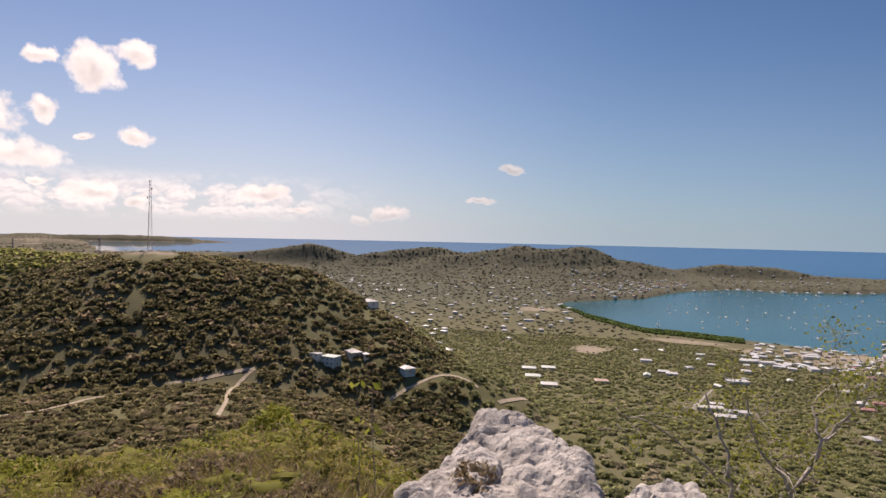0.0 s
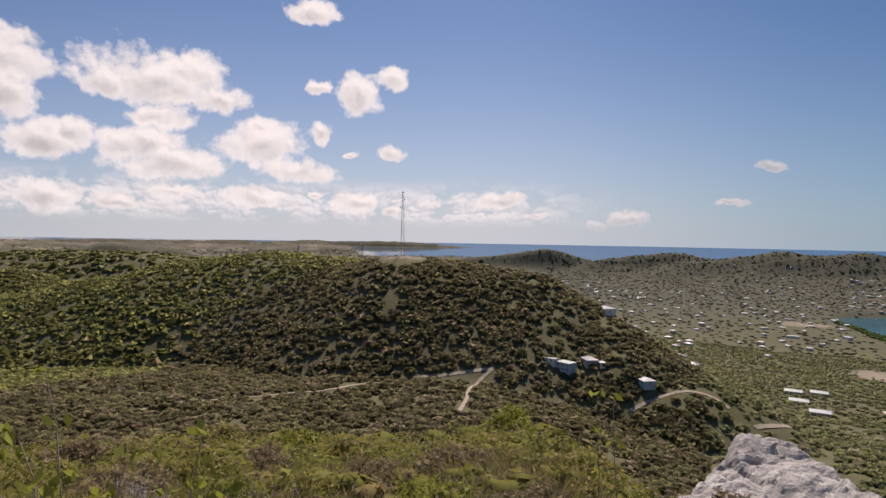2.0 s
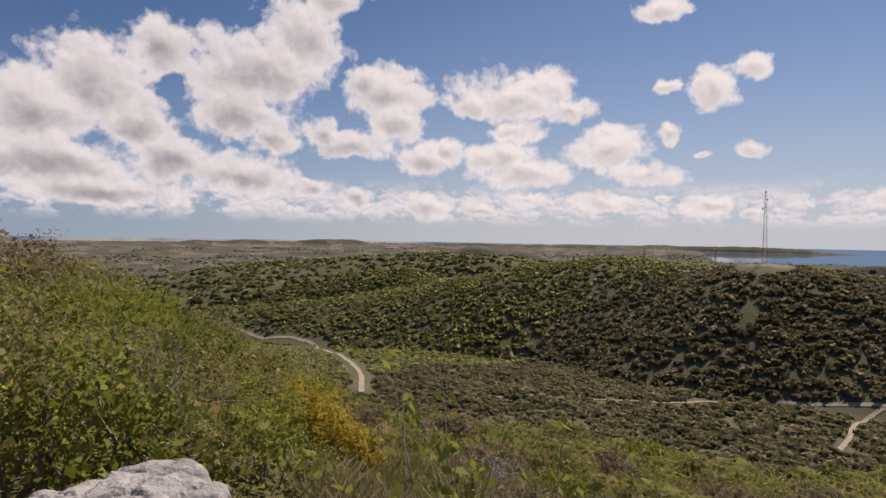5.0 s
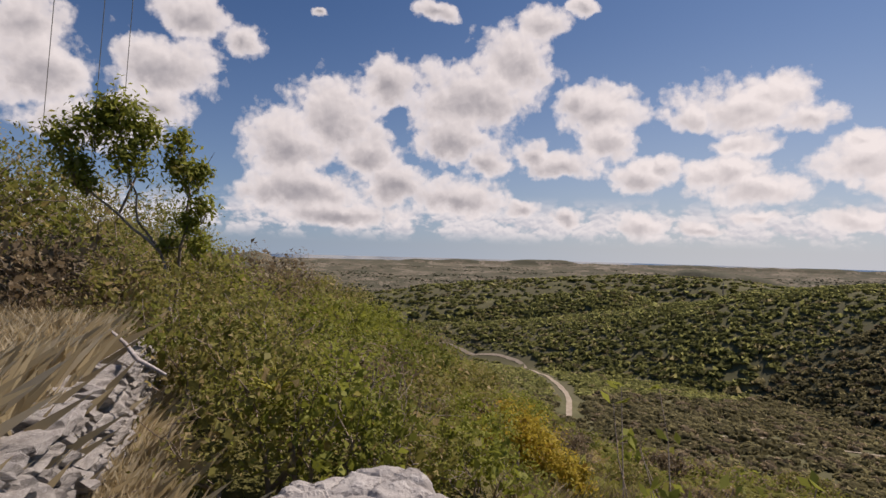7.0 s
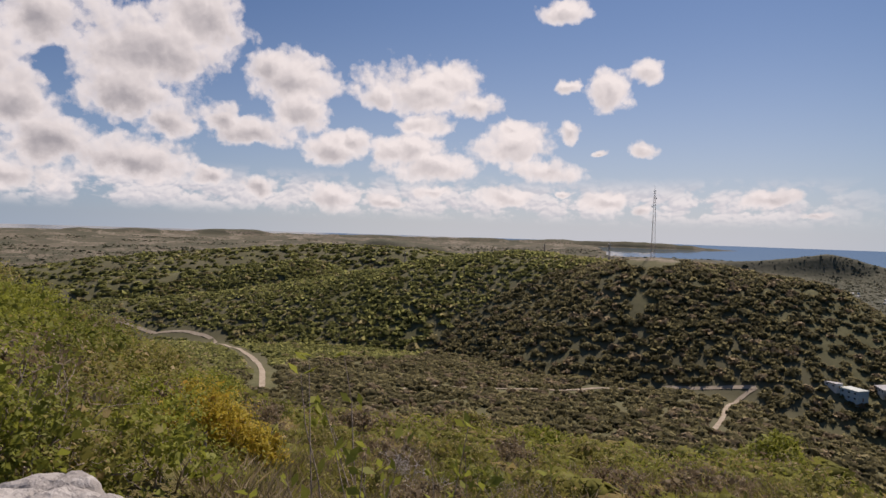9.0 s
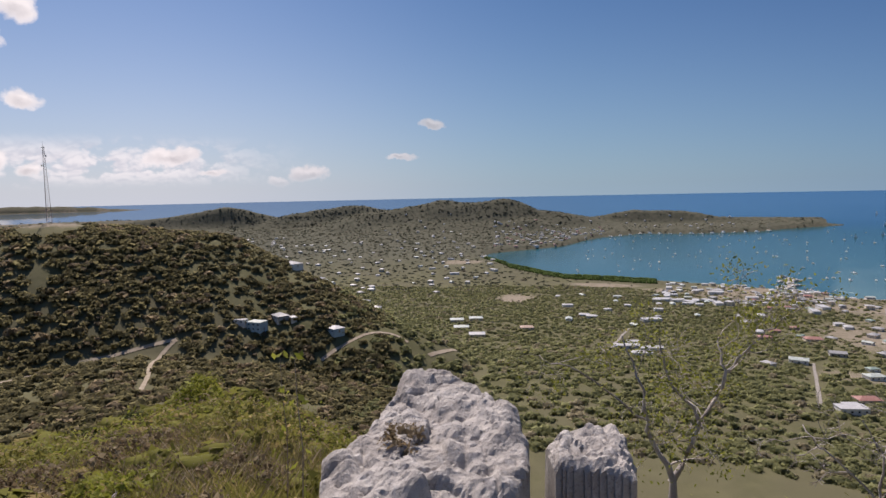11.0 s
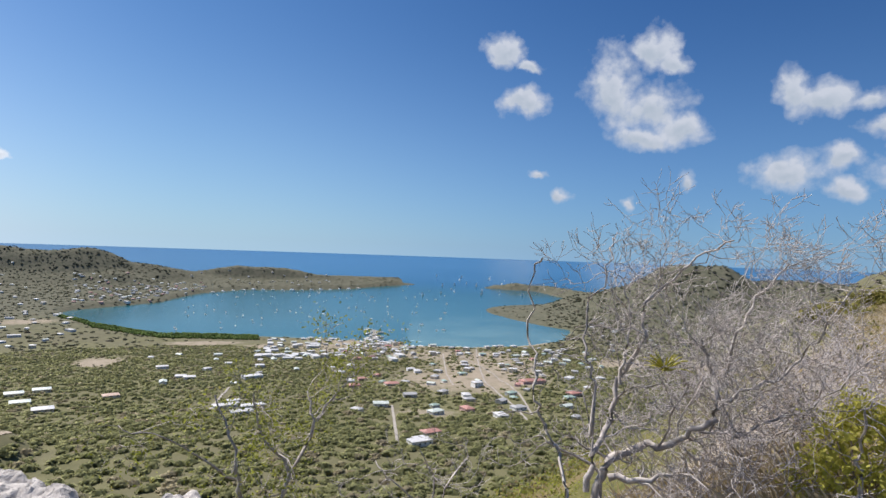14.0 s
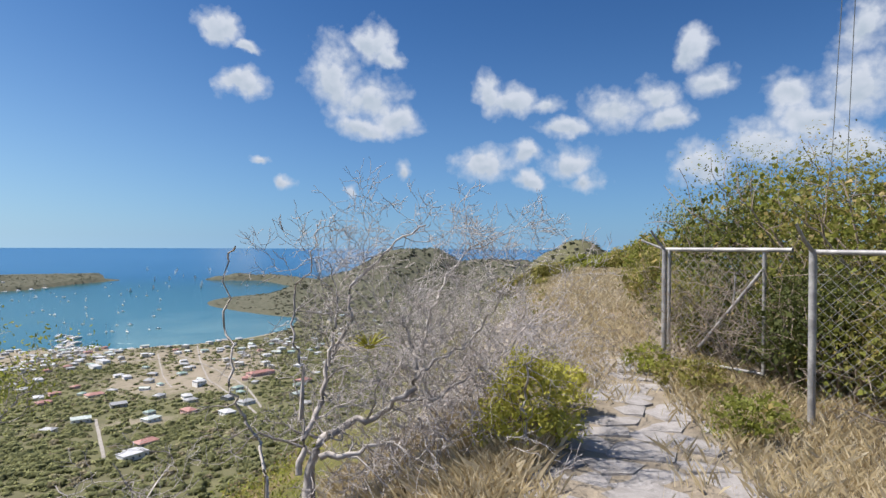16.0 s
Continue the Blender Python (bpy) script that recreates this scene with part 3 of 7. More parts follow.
# ---- woods and scrub ----
def crowns(places, sizes, heights, per, seed, fleck=0.5, sides=5, low=False):
    """Many tree crowns in one mesh: each a lumpy, uneven dome with leaf sprays that break its outline, and a tone for each tree."""
    rng = np.random.default_rng(seed)
    n = len(places)
    span_ = np.stack([sizes, sizes, heights], -1)[:, None]
    # the dome: two or three uneven rings and a top
    spin = rng.random((n, 1)) * 6.283
    ring = []
    for z, r in (((-0.3, 1.0), (0.6, 0.68)) if low else ((-0.45, 0.72), (0.25, 0.98), (0.78, 0.62))):
        a = spin + np.arange(sides) * 6.283 / sides + rng.normal(0, 0.18, (n, sides)) + z
        k = r * rng.uniform(0.55, 1.12, (n, sides))
        ring.append(np.stack([np.cos(a) * k, np.sin(a) * k, z + rng.normal(0, 0.10, (n, sides))], -1))
    top = np.stack([rng.normal(0, 0.15, (n, 1)), rng.normal(0, 0.15, (n, 1)), rng.uniform(0.95, 1.2, (n, 1))], -1)
    dome = places[:, None] + np.concatenate(ring + [top], 1) * span_ + np.array([0, 0, 0.35]) * heights[:, None, None]
    i = np.arange(sides)
    j = (i + 1) % sides
    tri, levels = [], len(ring)
    for k in range(levels - 1):
        o = k * sides
        tri += [np.stack([i + o, j + o, j + o + sides], -1), np.stack([i + o, j + o + sides, i + o + sides], -1)]
    o = (levels - 1) * sides
    tri.append(np.stack([i + o, j + o, 0 * i + o + sides], -1))
    one = np.concatenate(tri)
    m = levels * sides + 1
    dome_f = (np.arange(n)[:, None, None] * m + one).reshape(-1, 3)
    # the sprays
    way = rng.normal(0, 1, (n, per, 3))
    way /= np.linalg.norm(way, axis=2)[..., None]
    way[..., 2] = np.abs(way[..., 2]) * 1.2 - 0.2
    c = (places[:, None] + way * rng.uniform(0.8, 1.12, (n, per, 1)) * span_ + np.array([0, 0, 0.35]) * heights[:, None, None]).reshape(-1, 3)
    nrm = way.reshape(-1, 3) * 1.1 + rng.normal(0, 0.5, (n * per, 3)) + np.array([0, 0, 0.3])
    nrm /= np.linalg.norm(nrm, axis=1)[:, None]
    t = np.cross(nrm, rng.normal(0, 1, (n * per, 3)))
    t /= np.maximum(np.linalg.norm(t, axis=1), 1e-9)[:, None]
    b = np.cross(nrm, t)
    s = (np.repeat(sizes, per) * fleck * rng.uniform(0.6, 1.25, n * per))[:, None]
    v = np.stack([c + t * s, c - t * s * 0.5 + b * s * 0.87 - nrm * s * 0.2, c - t * s * 0.5 - b * s * 0.87 - nrm * s * 0.2], 1).reshape(-1, 3)
    tone = rng.random(n)
    return np.concatenate([dome.reshape(-1, 3), v]), np.concatenate([dome_f, np.arange(len(v)).reshape(-1, 3) + n * m]), np.concatenate([np.repeat(tone, m), np.repeat(tone, per * 3)])


def cover_of(name, label, category, material_, *sets):
    """One cover of crowns that nobody could count."""
    v, f, tone, k = [], [], [], 0
    for a, b, c in sets:
        v.append(a), f.append(b + k), tone.append(c)
        k += len(a)
    me = mesh_from(name, np.concatenate(v), np.concatenate(f), True)
    a = me.attributes.new("tone", "FLOAT", "POINT")
    a.data.foreach_set("value", np.concatenate(tone).astype(np.float32))
    me.materials.append(material_)
    return tagged(new(name, me), label, category, kind="stuff")


def canopy(name, dark, light, dry, dry_share=0.12, glow=0.42):
    """Far foliage: the tone changes from tree to tree and over stretches of wood."""
    m, n, shader = material(name, 0.75)
    tone = n.add("ShaderNodeAttribute")
    tone.attribute_name = "tone"
    geo = n.add("ShaderNodeNewGeometry")
    patch = n.noise(geo.outputs["Position"], 0.012, 4.0, 0.6)
    k = n.math("ADD", n.math("MULTIPLY", tone.outputs["Fac"], 0.45), n.math("ADD", n.math("MULTIPLY", geo.outputs["Random Per Island"], 0.2), n.math("MULTIPLY", n.span(patch, 0.32, 0.68), 0.35)))
    c = n.mix(k, dark, light)
    c = n.mix(n.math("MULTIPLY", n.span(n.math("ADD", tone.outputs["Fac"], n.math("MULTIPLY", patch, 0.6)), 1.28 - dry_share, 1.34 - dry_share), 0.8), c, dry)
    n.set(shader, "Base Color", c)
    n.set(shader, "Specular IOR Level", 0.08)
    through_light = n.add("ShaderNodeBsdfTranslucent", Color=c)
    both = n.add("ShaderNodeMixShader", Fac=glow)
    n.tree.links.new(shader.outputs[0], both.inputs[1])
    n.tree.links.new(through_light.outputs[0], both.inputs[2])
    n.tree.links.new(both.outputs[0], n.tree.nodes["Material Output"].inputs[0])
    return m


def scatter(n, az_range, d_range, seed, keep=None, even=False):
    """Places on the ground at random, in an arc, thinned by keep(x, y, z)."""
    rng = np.random.default_rng(seed)
    a = np.radians(rng.uniform(*az_range, n))
    if even:
        d = rng.uniform(*d_range, n)
    else:
        d = np.sqrt(rng.uniform(d_range[0] ** 2, d_range[1] ** 2, n))
    x, y = -d * np.sin(a), d * np.cos(a)
    z = land(x, y)
    ok = z > 1.0
    if keep is not None:
        ok &= keep(x, y, z, rng)
    x, y, z = x[ok], y[ok], z[ok]
    px, py, pz, k = drawn_in(x, y, z)
    return np.stack([px, py, pz], -1), k, x, y


def clear_of(x, y, roads):
    """True where a place is off the roads: lines of (bearing, distance), and half a width."""
    ok = np.ones(len(x), bool)
    for line, half in roads:
        p = [polar(a, d) for a, d in line]
        for q0, q1 in zip(p, p[1:]):
            ux, uy = q1.x - q0.x, q1.y - q0.y
            t = np.clip(((x - q0.x) * ux + (y - q0.y) * uy) / (ux * ux + uy * uy), 0, 1)
            ok &= np.hypot(x - q0.x - t * ux, y - q0.y - t * uy) > half
    return ok


M_WOOD_FAR = canopy("hillside_foliage", (0.165, 0.150, 0.078), (0.290, 0.262, 0.132), (0.31, 0.245, 0.165), 0.16, 0.66)
M_SCRUB_FAR = canopy("scrub_foliage", (0.205, 0.215, 0.100), (0.330, 0.335, 0.165), (0.36, 0.31, 0.22), 0.10, 0.64)
M_DISTANT = canopy("distant_foliage", (0.105, 0.115, 0.072), (0.165, 0.168, 0.112), (0.19, 0.165, 0.125), 0.1, 0.5)
M_PLATEAU = canopy("plateau_foliage", (0.215, 0.225, 0.080), (0.350, 0.350, 0.125), (0.36, 0.30, 0.17), 0.10, 0.66)
M_MANGROVE = canopy("mangrove_foliage", (0.085, 0.135, 0.034), (0.16, 0.23, 0.065), (0.09, 0.1, 0.04), 0.02)

M_SLOPE = canopy("slope_foliage", (0.150, 0.152, 0.034), (0.285, 0.275, 0.072), (0.30, 0.225, 0.10), 0.24, 0.45)

DIRT_ROADS = [
    ([(73.5, 800), (71.6, 782), (68.1, 733), (65.1, 686), (63.0, 600), (61.7, 543), (60.9, 480), (60.9, 411)], 3.4),
    ([(48, 400), (43.1, 411), (37.0, 412), (32.8, 418), (29.6, 434), (24.3, 447), (20.1, 449), (17.0, 448)], 2.4),
    ([(17.0, 448), (18.5, 441), (19.2, 420), (19.4, 390), (20.2, 357)], 2.2),
    ([(4.6, 425), (3.7, 434), (1.8, 441), (0.0, 455), (-2.7, 458), (-3.6, 450)], 2.2),
    ([(6.6, 560), (4.6, 620), (3.4, 720), (3.8, 900)], 4.0),
    ([(-5.6, 445), (-6.4, 456), (-7.6, 470), (-8.6, 510)], 2.6),
]
TOWN_ROADS = [
    ([(-22.6, 600), (-23.4, 680), (-24.2, 760)], 3.0),
    ([(-39.4, 425), (-39.1, 500), (-38.8, 600)], 2.6),
    ([(-51.9, 585), (-50.9, 690), (-49.5, 805), (-47.5, 950), (-45.0, 1123)], 2.6),
    ([(-46.5, 1230), (-46.8, 1000), (-47.5, 800), (-50, 640), (-51.5, 560)], 2.8),
    ([(-43.4, 1150), (-43.8, 900), (-44.5, 760)], 2.4),
    ([(-57.5, 1300), (-60, 1330), (-64, 1330), (-67, 1280)], 3.4),
    ([(-30, 1200), (-38, 1120), (-46.5, 1080), (-55, 1150)], 2.8),
]
HOUSE_PLACES = []


def belts():
    """Hedges and belts of scrub between the fields of the far plain."""
    keep = lambda x, y, z, rng: (z < 75) & (rough_noise(x * 0.6, y, 420, 3, 91) > 0.08 + 0.3 * (rng.random(len(x)) - 0.5))
    p, k, x, y = scatter(8000, (16, 104), (1700, 9000), 15, keep, even=True)
    size = np.random.default_rng(12).uniform(5, 12, len(p)) * k
    yield crowns(p, size * 1.8, size * 0.5, 1, 19, 0.5, 4, True)


def hills():
    """Dense low scrub on the hills and flats past the harbour's end."""
    keep = lambda x, y, z, rng: rng.random(len(x)) > bareness(x, y) * 1.2 - 0.15 + 0.3 * rough_noise(x, y, 120, 3, 57)
    for n, az, dd, seed in ((6500, (-94, -53), (1250, 2600), 17), (5000, (-19, 12), (1250, 4200), 18)):
        p, k, x, y = scatter(n, az, dd, seed, keep)
        size = np.random.default_rng(seed).uniform(2.6, 5.5, len(p)) * k
        yield crowns(p, size * 1.6, size * 0.36, 1, seed, 0.5, 4, True)


def woods():
    big = lambda x, y, z, rng: clear_of(x, y, [(l, h + c) for (l, h), c in zip(DIRT_ROADS, (7, 2.5, 3, 3, 4, 3))] + [([(25.6, 600), (25.6, 640)], 26), ([(24, 622), (27.5, 622)], 14)]) & (rng.random(len(x)) < np.clip(0.9 + 0.6 * rough_noise(x, y, 60, 2, 77), 0.25, 1))
    p, k, x, y = scatter(31000, (-2, 84), (300, 900), 11, big)
    d, az = np.hypot(x, y), np.degrees(np.arctan2(-x, y))
    size = np.random.default_rng(1).uniform(1.5, 3.7, len(p)) * (1 + 0.3 * rough_noise(x, y, 80, 2, 4))
    edge = 6 * rough_noise(x, y, 90, 2, 8)
    sel = (d < 500 + np.interp(az, [15, 25, 45, 62], [200, 190, 60, -60]) + 12 * edge) & (az < 62 + edge)
    cover_of("hillside_woods", "dark dry-forest trees covering the hillside across the valley", "woods", M_WOOD_FAR, crowns(p[sel], size[sel] * 1.3, size[sel] * 0.62, 24, 5, 0.40))
    sets = [crowns(p[~sel], size[~sel] * 1.65, size[~sel] * 0.42, 6, 6, 0.45, 5, True)]
    p, k, x, y = scatter(9000, (38, 104), (880, 1650), 14)
    size = np.random.default_rng(7).uniform(2.6, 5.5, len(p))
    sets.append(crowns(p, size * 1.7, size * 0.42, 2, 16, 0.45, 5, True))
    cover_of("plateau_scrub", "low green scrub on the rolling land behind the ridge", "scrub", M_PLATEAU, *sets)
    # the valley towards the harbour
    thin = lambda x, y, z, rng: clear_of(x, y, [(l, h + 3) for l, h in DIRT_ROADS + TOWN_ROADS]) & (rng.random(len(x)) > bareness(x, y) * 1.45 - 0.08 + 0.35 * rough_noise(x, y, 90, 3, 55))
    p, k, x, y = scatter(28000, (-72, 3), (300, 1300), 12, thin)
    d = np.hypot(x, y)
    size = np.random.default_rng(2).uniform(1.3, 3.4, len(p))
    sel = d < 560
    cover_of("valley_woods", "green dry-forest trees in the valley below the hill", "woods", M_SCRUB_FAR, crowns(p[sel], size[sel] * 1.5, size[sel] * 0.6, 24, 7, 0.38))
    cover_of("valley_scrub", "scattered green trees and scrub on the coastal flat", "scrub", M_SCRUB_FAR, crowns(p[~sel], size[~sel] * 1.5, size[~sel] * 0.50, 5, 8, 0.45, 5, True))
    # far hills and the plain
    far = lambda x, y, z, rng: rng.random(len(x)) > bareness(x, y) - 0.1
    p, k, x, y = scatter(20000, (-90, 84), (900, 4300), 13, far)
    size = np.random.default_rng(3).uniform(1.8, 4.0, len(p)) * np.interp(np.hypot(x, y), [900, 1600, 3500], [0.9, 1.15, 1.05]) * k
    cover_of("distant_scrub", "grey-green scrub dotted over distant hills and flats", "scrub", M_DISTANT, crowns(p, size * 1.6, size * 0.40, 1, 9, 0.5, 4, True), *hills(), *belts())
    # the mangrove belt on the harbour's edge
    rng = np.random.default_rng(4)
    a = rng.uniform(-26.5, -11.0, 1500)
    d = near_shore(a) - rng.uniform(2, 75, 1500)
    x, y = -d * np.sin(np.radians(a)), d * np.cos(np.radians(a))
    p = np.stack([x, y, np.maximum(land(x, y), 0.2)], -1)
    size = rng.uniform(2.5, 4.5, 1500)
    cover_of("mangrove_belt", "bright green mangrove belt along the harbour shore", "mangroves", M_MANGROVE, crowns(p, size, size * 0.8, 6, 10, 0.45))


woods()


# ---- masts, houses, boats ----
def tube(points, radii, sides=5):
    """A tapered tube along points, as arrays."""
    p, r = np.asarray(points, float), np.asarray(radii, float)
    t = np.gradient(p, axis=0)
    t /= np.maximum(np.linalg.norm(t, axis=1), 1e-9)[:, None]
    ref = np.where(np.abs(t[:, 2:3]) > 0.9, np.array([[1.0, 0, 0]]), np.array([[0, 0, 1.0]]))
    u = np.cross(t, ref)
    u /= np.maximum(np.linalg.norm(u, axis=1), 1e-9)[:, None]
    w = np.cross(t, u)
    a = np.arange(sides) * 2 * np.pi / sides
    v = p[:, None] + r[:, None, None] * (np.cos(a)[None, :, None] * u[:, None] + np.sin(a)[None, :, None] * w[:, None])
    n = len(p)
    i, j = np.meshgrid(np.arange(n - 1), np.arange(sides), indexing="ij")
    k = (j + 1) % sides
    f = np.stack([i * sides + j, i * sides + k, (i + 1) * sides + k, (i + 1) * sides + j], -1).reshape(-1, 4)
    return v.reshape(-1, 3), f


def joined(pieces):
    """Several (verts, faces) as one."""
    vs, fs, n = [], [], 0
    for v, f in pieces:
        vs.append(v)
        fs.append(np.asarray(f) + n)
        n += len(v)
    return np.concatenate(vs), np.concatenate(fs)


def tubes(name, lines, sides=5, smooth_faces=True):
    return mesh_from(name, *joined([tube(p, r, sides) for p, r in lines]), smooth_faces)


def box(bm, x0, y0, z0, x1, y1, z1, bevel=0.0):
    m = Matrix.Translation(((x0 + x1) / 2, (y0 + y1) / 2, (z0 + z1) / 2)) @ Matrix.Diagonal((x1 - x0, y1 - y0, z1 - z0, 1))
    made = bmesh.ops.create_cube(bm, size=1.0, matrix=m)
    if bevel:
        edges = list({e for v in made["verts"] for e in v.link_edges})
        bmesh.ops.bevel(bm, geom=edges, offset=bevel, segments=1, affect="EDGES")
    return made["verts"]


def boxes(*sizes, bevel=0.0):
    bm = bmesh.new()
    for s in sizes:
        box(bm, *s, bevel=bevel)
    return bm


M_STEEL = worn("galvanised_steel", (0.34, 0.35, 0.36), (0.46, 0.47, 0.47), 3.0, 0.5, 0.7)
M_RED_STEEL = worn("weathered_mast_paint", (0.30, 0.24, 0.22), (0.42, 0.36, 0.33), 0.6, 0.6, 0.2)


def lattice_mast(name, label, at, height, base, top, bays, legs=3, dishes=()):
    m = thing(name, label, "mast", at)
    corner = lambda h, i: Vector((math.cos(i * 2 * math.pi / legs + 0.4), math.sin(i * 2 * math.pi / legs + 0.4), 0)) * (base + (top - base) * h / height) + Vector((0, 0, h))
    for i in range(legs):
        part("leg", tubes("leg", [([corner(h, i) for h in (-2, height)], (0.17, 0.12))], 6), M_RED_STEEL, m)
    braces = []
    for b in range(bays):
        h0, h1 = height * b / bays, height * (b + 1) / bays
        for i in range(legs):
            j = (i + 1) % legs
            braces.append(([corner(h0, i), corner(h1, j)], (0.07, 0.07)))
            braces.append(([corner(h1, i), corner(h1, j)], (0.06, 0.06)))
    part("lattice_bracing", tubes("lattice_bracing", braces, 4), M_RED_STEEL, m)
    part("antenna_spike", tubes("antenna_spike", [([(0, 0, height - 1), (0, 0, height + 4.5)], (0.10, 0.04))], 5), M_STEEL, m)
    ring = boxes((-top - 0.5, -top - 0.5, height - 1.2, top + 0.5, top + 0.5, height - 0.9), bevel=0.05)
    part("platform", ring, M_STEEL, m)
    for h, side in dishes:
        bm = bmesh.new()
        bmesh.ops.create_cone(bm, cap_ends=True, segments=14, radius1=0.9, radius2=0.55, depth=0.5, matrix=Matrix.Translation((side * (base * 0.55 + 0.5), 0, h)) @ Matrix.Rotation(radians(90), 4, "Y"))
        part("dish_antenna", bm, worn("dish_paint", (0.6, 0.6, 0.58), (0.7, 0.7, 0.68)), m)
    return m


p, _ = ground_at(25.7, 622)
lattice_mast("radio_tower", "tall slim steel lattice radio tower on the grassy hilltop", p, 66.0, 2.6, 0.75, 22, 3, ((58, 1), (50, -1)))
p, _ = ground_at(29.4, 640)
lattice_mast("antenna_mast", "short steel antenna mast with dishes on the hilltop", p, 21.0, 1.1, 0.9, 9, 4, ((18, 1), (14, -1), (19.5, -1)))
p, _ = ground_at(48.2, 760)
lattice_mast("power_pylon", "small steel power pylon in a cleared strip of scrub", p, 17.0, 1.0, 0.4, 7, 4)
p, _ = ground_at(35.2, 735)
lattice_mast("power_pylon", "small steel power pylon on the wooded ridge", p, 13.0, 0.9, 0.4, 6, 4)


M_DIRT = worn("dirt_road", (0.28, 0.23, 0.165), (0.38, 0.32, 0.24), 0.25, 0.95, 0, 0.05, 2.0)
M_TRACK = worn("town_road", (0.22, 0.20, 0.175), (0.30, 0.275, 0.24), 0.25, 0.9, 0, 0.03, 2.0)


def road(line, half, mat, label):
    """A road laid on the ground, with worn ruts and an uneven verge."""
    ctl = [polar(a, d) for a, d in line]
    pts = []
    for q0, q1 in zip(ctl, ctl[1:]):
        steps = max(2, int((q1 - q0).length / 6))
        pts += [q0.lerp(q1, i / steps) for i in range(steps)]
    pts.append(ctl[-1])
    c = np.array([(p.x, p.y) for p in pts])
    for _ in range(6):
        c[1:-1] = (c[:-2] + 2 * c[1:-1] + c[2:]) / 4
    t = np.gradient(c, axis=0)
    t /= np.linalg.norm(t, axis=1)[:, None]
    n = np.stack([-t[:, 1], t[:, 0]], -1)
    across = np.linspace(-1, 1, 7)
    wob = 1 + 0.22 * rough_noise(c[:, 0], c[:, 1], 14, 2, 3)
    xy = c[:, None] + n[:, None] * (across[None, :, None] * half * wob[:, None, None])
    z = land(xy[..., 0], xy[..., 1])
    z = z + 0.32 + 0.08 * np.cos(across * 6.3)[None]
    v = np.stack(drawn_in(xy[..., 0], xy[..., 1], z)[:3], -1).reshape(-1, 3)
    i, j = np.meshgrid(np.arange(len(c) - 1), np.arange(6), indexing="ij")
    f = np.stack([i * 7 + j, (i + 1) * 7 + j, (i + 1) * 7 + j + 1, i * 7 + j + 1], -1).reshape(-1, 4)
    me = mesh_from("road", v, f[:, ::-1], True)
    me.materials.append(mat)
    tagged(new("road", me), label, "road", kind="structure")


for line, half in DIRT_ROADS:
    road(line, half * 0.6, M_DIRT, "pale rutted dirt road winding through the valley scrub")
for line, half in TOWN_ROADS:
    road(line, half * 0.45, M_TRACK, "pale street between the harbour town's houses")

# houses: walls, hipped or gabled roofs, doors and windows
M_WALLS = {"white": worn("white_render", (0.70, 0.69, 0.66), (0.80, 0.79, 0.76), 0.8), "cream": worn("cream_render", (0.62, 0.55, 0.42), (0.70, 0.64, 0.52), 0.8),
           "blue": worn("blue_render", (0.33, 0.46, 0.52), (0.42, 0.54, 0.58), 0.8), "pink": worn("pink_render", (0.58, 0.36, 0.33), (0.66, 0.45, 0.40), 0.8),
           "grey": worn("grey_block", (0.40, 0.39, 0.37), (0.50, 0.49, 0.46), 0.8)}
M_ROOFS = {"white": worn("white_sheet_roof", (0.40, 0.40, 0.40), (0.52, 0.52, 0.51), 0.5, 0.45), "grey": worn("grey_sheet_roof", (0.25, 0.255, 0.26), (0.36, 0.36, 0.36), 0.5, 0.5),
           "red": worn("red_sheet_roof", (0.27, 0.12, 0.10), (0.36, 0.20, 0.165), 0.5, 0.6), "green": worn("green_sheet_roof", (0.19, 0.27, 0.235), (0.26, 0.33, 0.29), 0.5, 0.6),
           "pale": worn("pale_green_roof", (0.31, 0.36, 0.33), (0.54, 0.58, 0.54), 0.5, 0.5), "rust": worn("rusted_roof", (0.34, 0.22, 0.16), (0.44, 0.36, 0.30), 0.5, 0.7)}
M_PANE, _n, _s = material("window_glass", 0.12)
_s.inputs["Base Color"].default_value = (0.03, 0.04, 0.05, 1)
M_DOOR = worn("door_paint", (0.22, 0.13, 0.08), (0.30, 0.19, 0.12))


def roof_mesh(w, l, z, rise, over, gable):
    bm = bmesh.new()
    x, y = w / 2 + over, l / 2 + over
    inset = 0.0 if gable else min(x, y) * 0.9
    rings_ = []
    for dz in (0.0, 0.18):
        e = [bm.verts.new(c) for c in ((-x, -y, z + dz), (x, -y, z + dz), (x, y, z + dz), (-x, y, z + dz))]
        r = [bm.verts.new((0, -y + inset, z + rise + dz)), bm.verts.new((0, y - inset, z + rise + dz))]
        rings_.append((e, r))
        fs = ([e[0], e[1], r[0]], [e[1], e[2], r[1], r[0]], [e[2], e[3], r[1]], [e[3], e[0], r[0], r[1]])
        for q in fs:
            bm.faces.new(q)
    (e0, _), (e1, _) = rings_
    for i in range(4):
        bm.faces.new([e0[i], e0[(i + 1) % 4], e1[(i + 1) % 4], e1[i]])
    bmesh.ops.recalc_face_normals(bm, faces=bm.faces)
    return bm


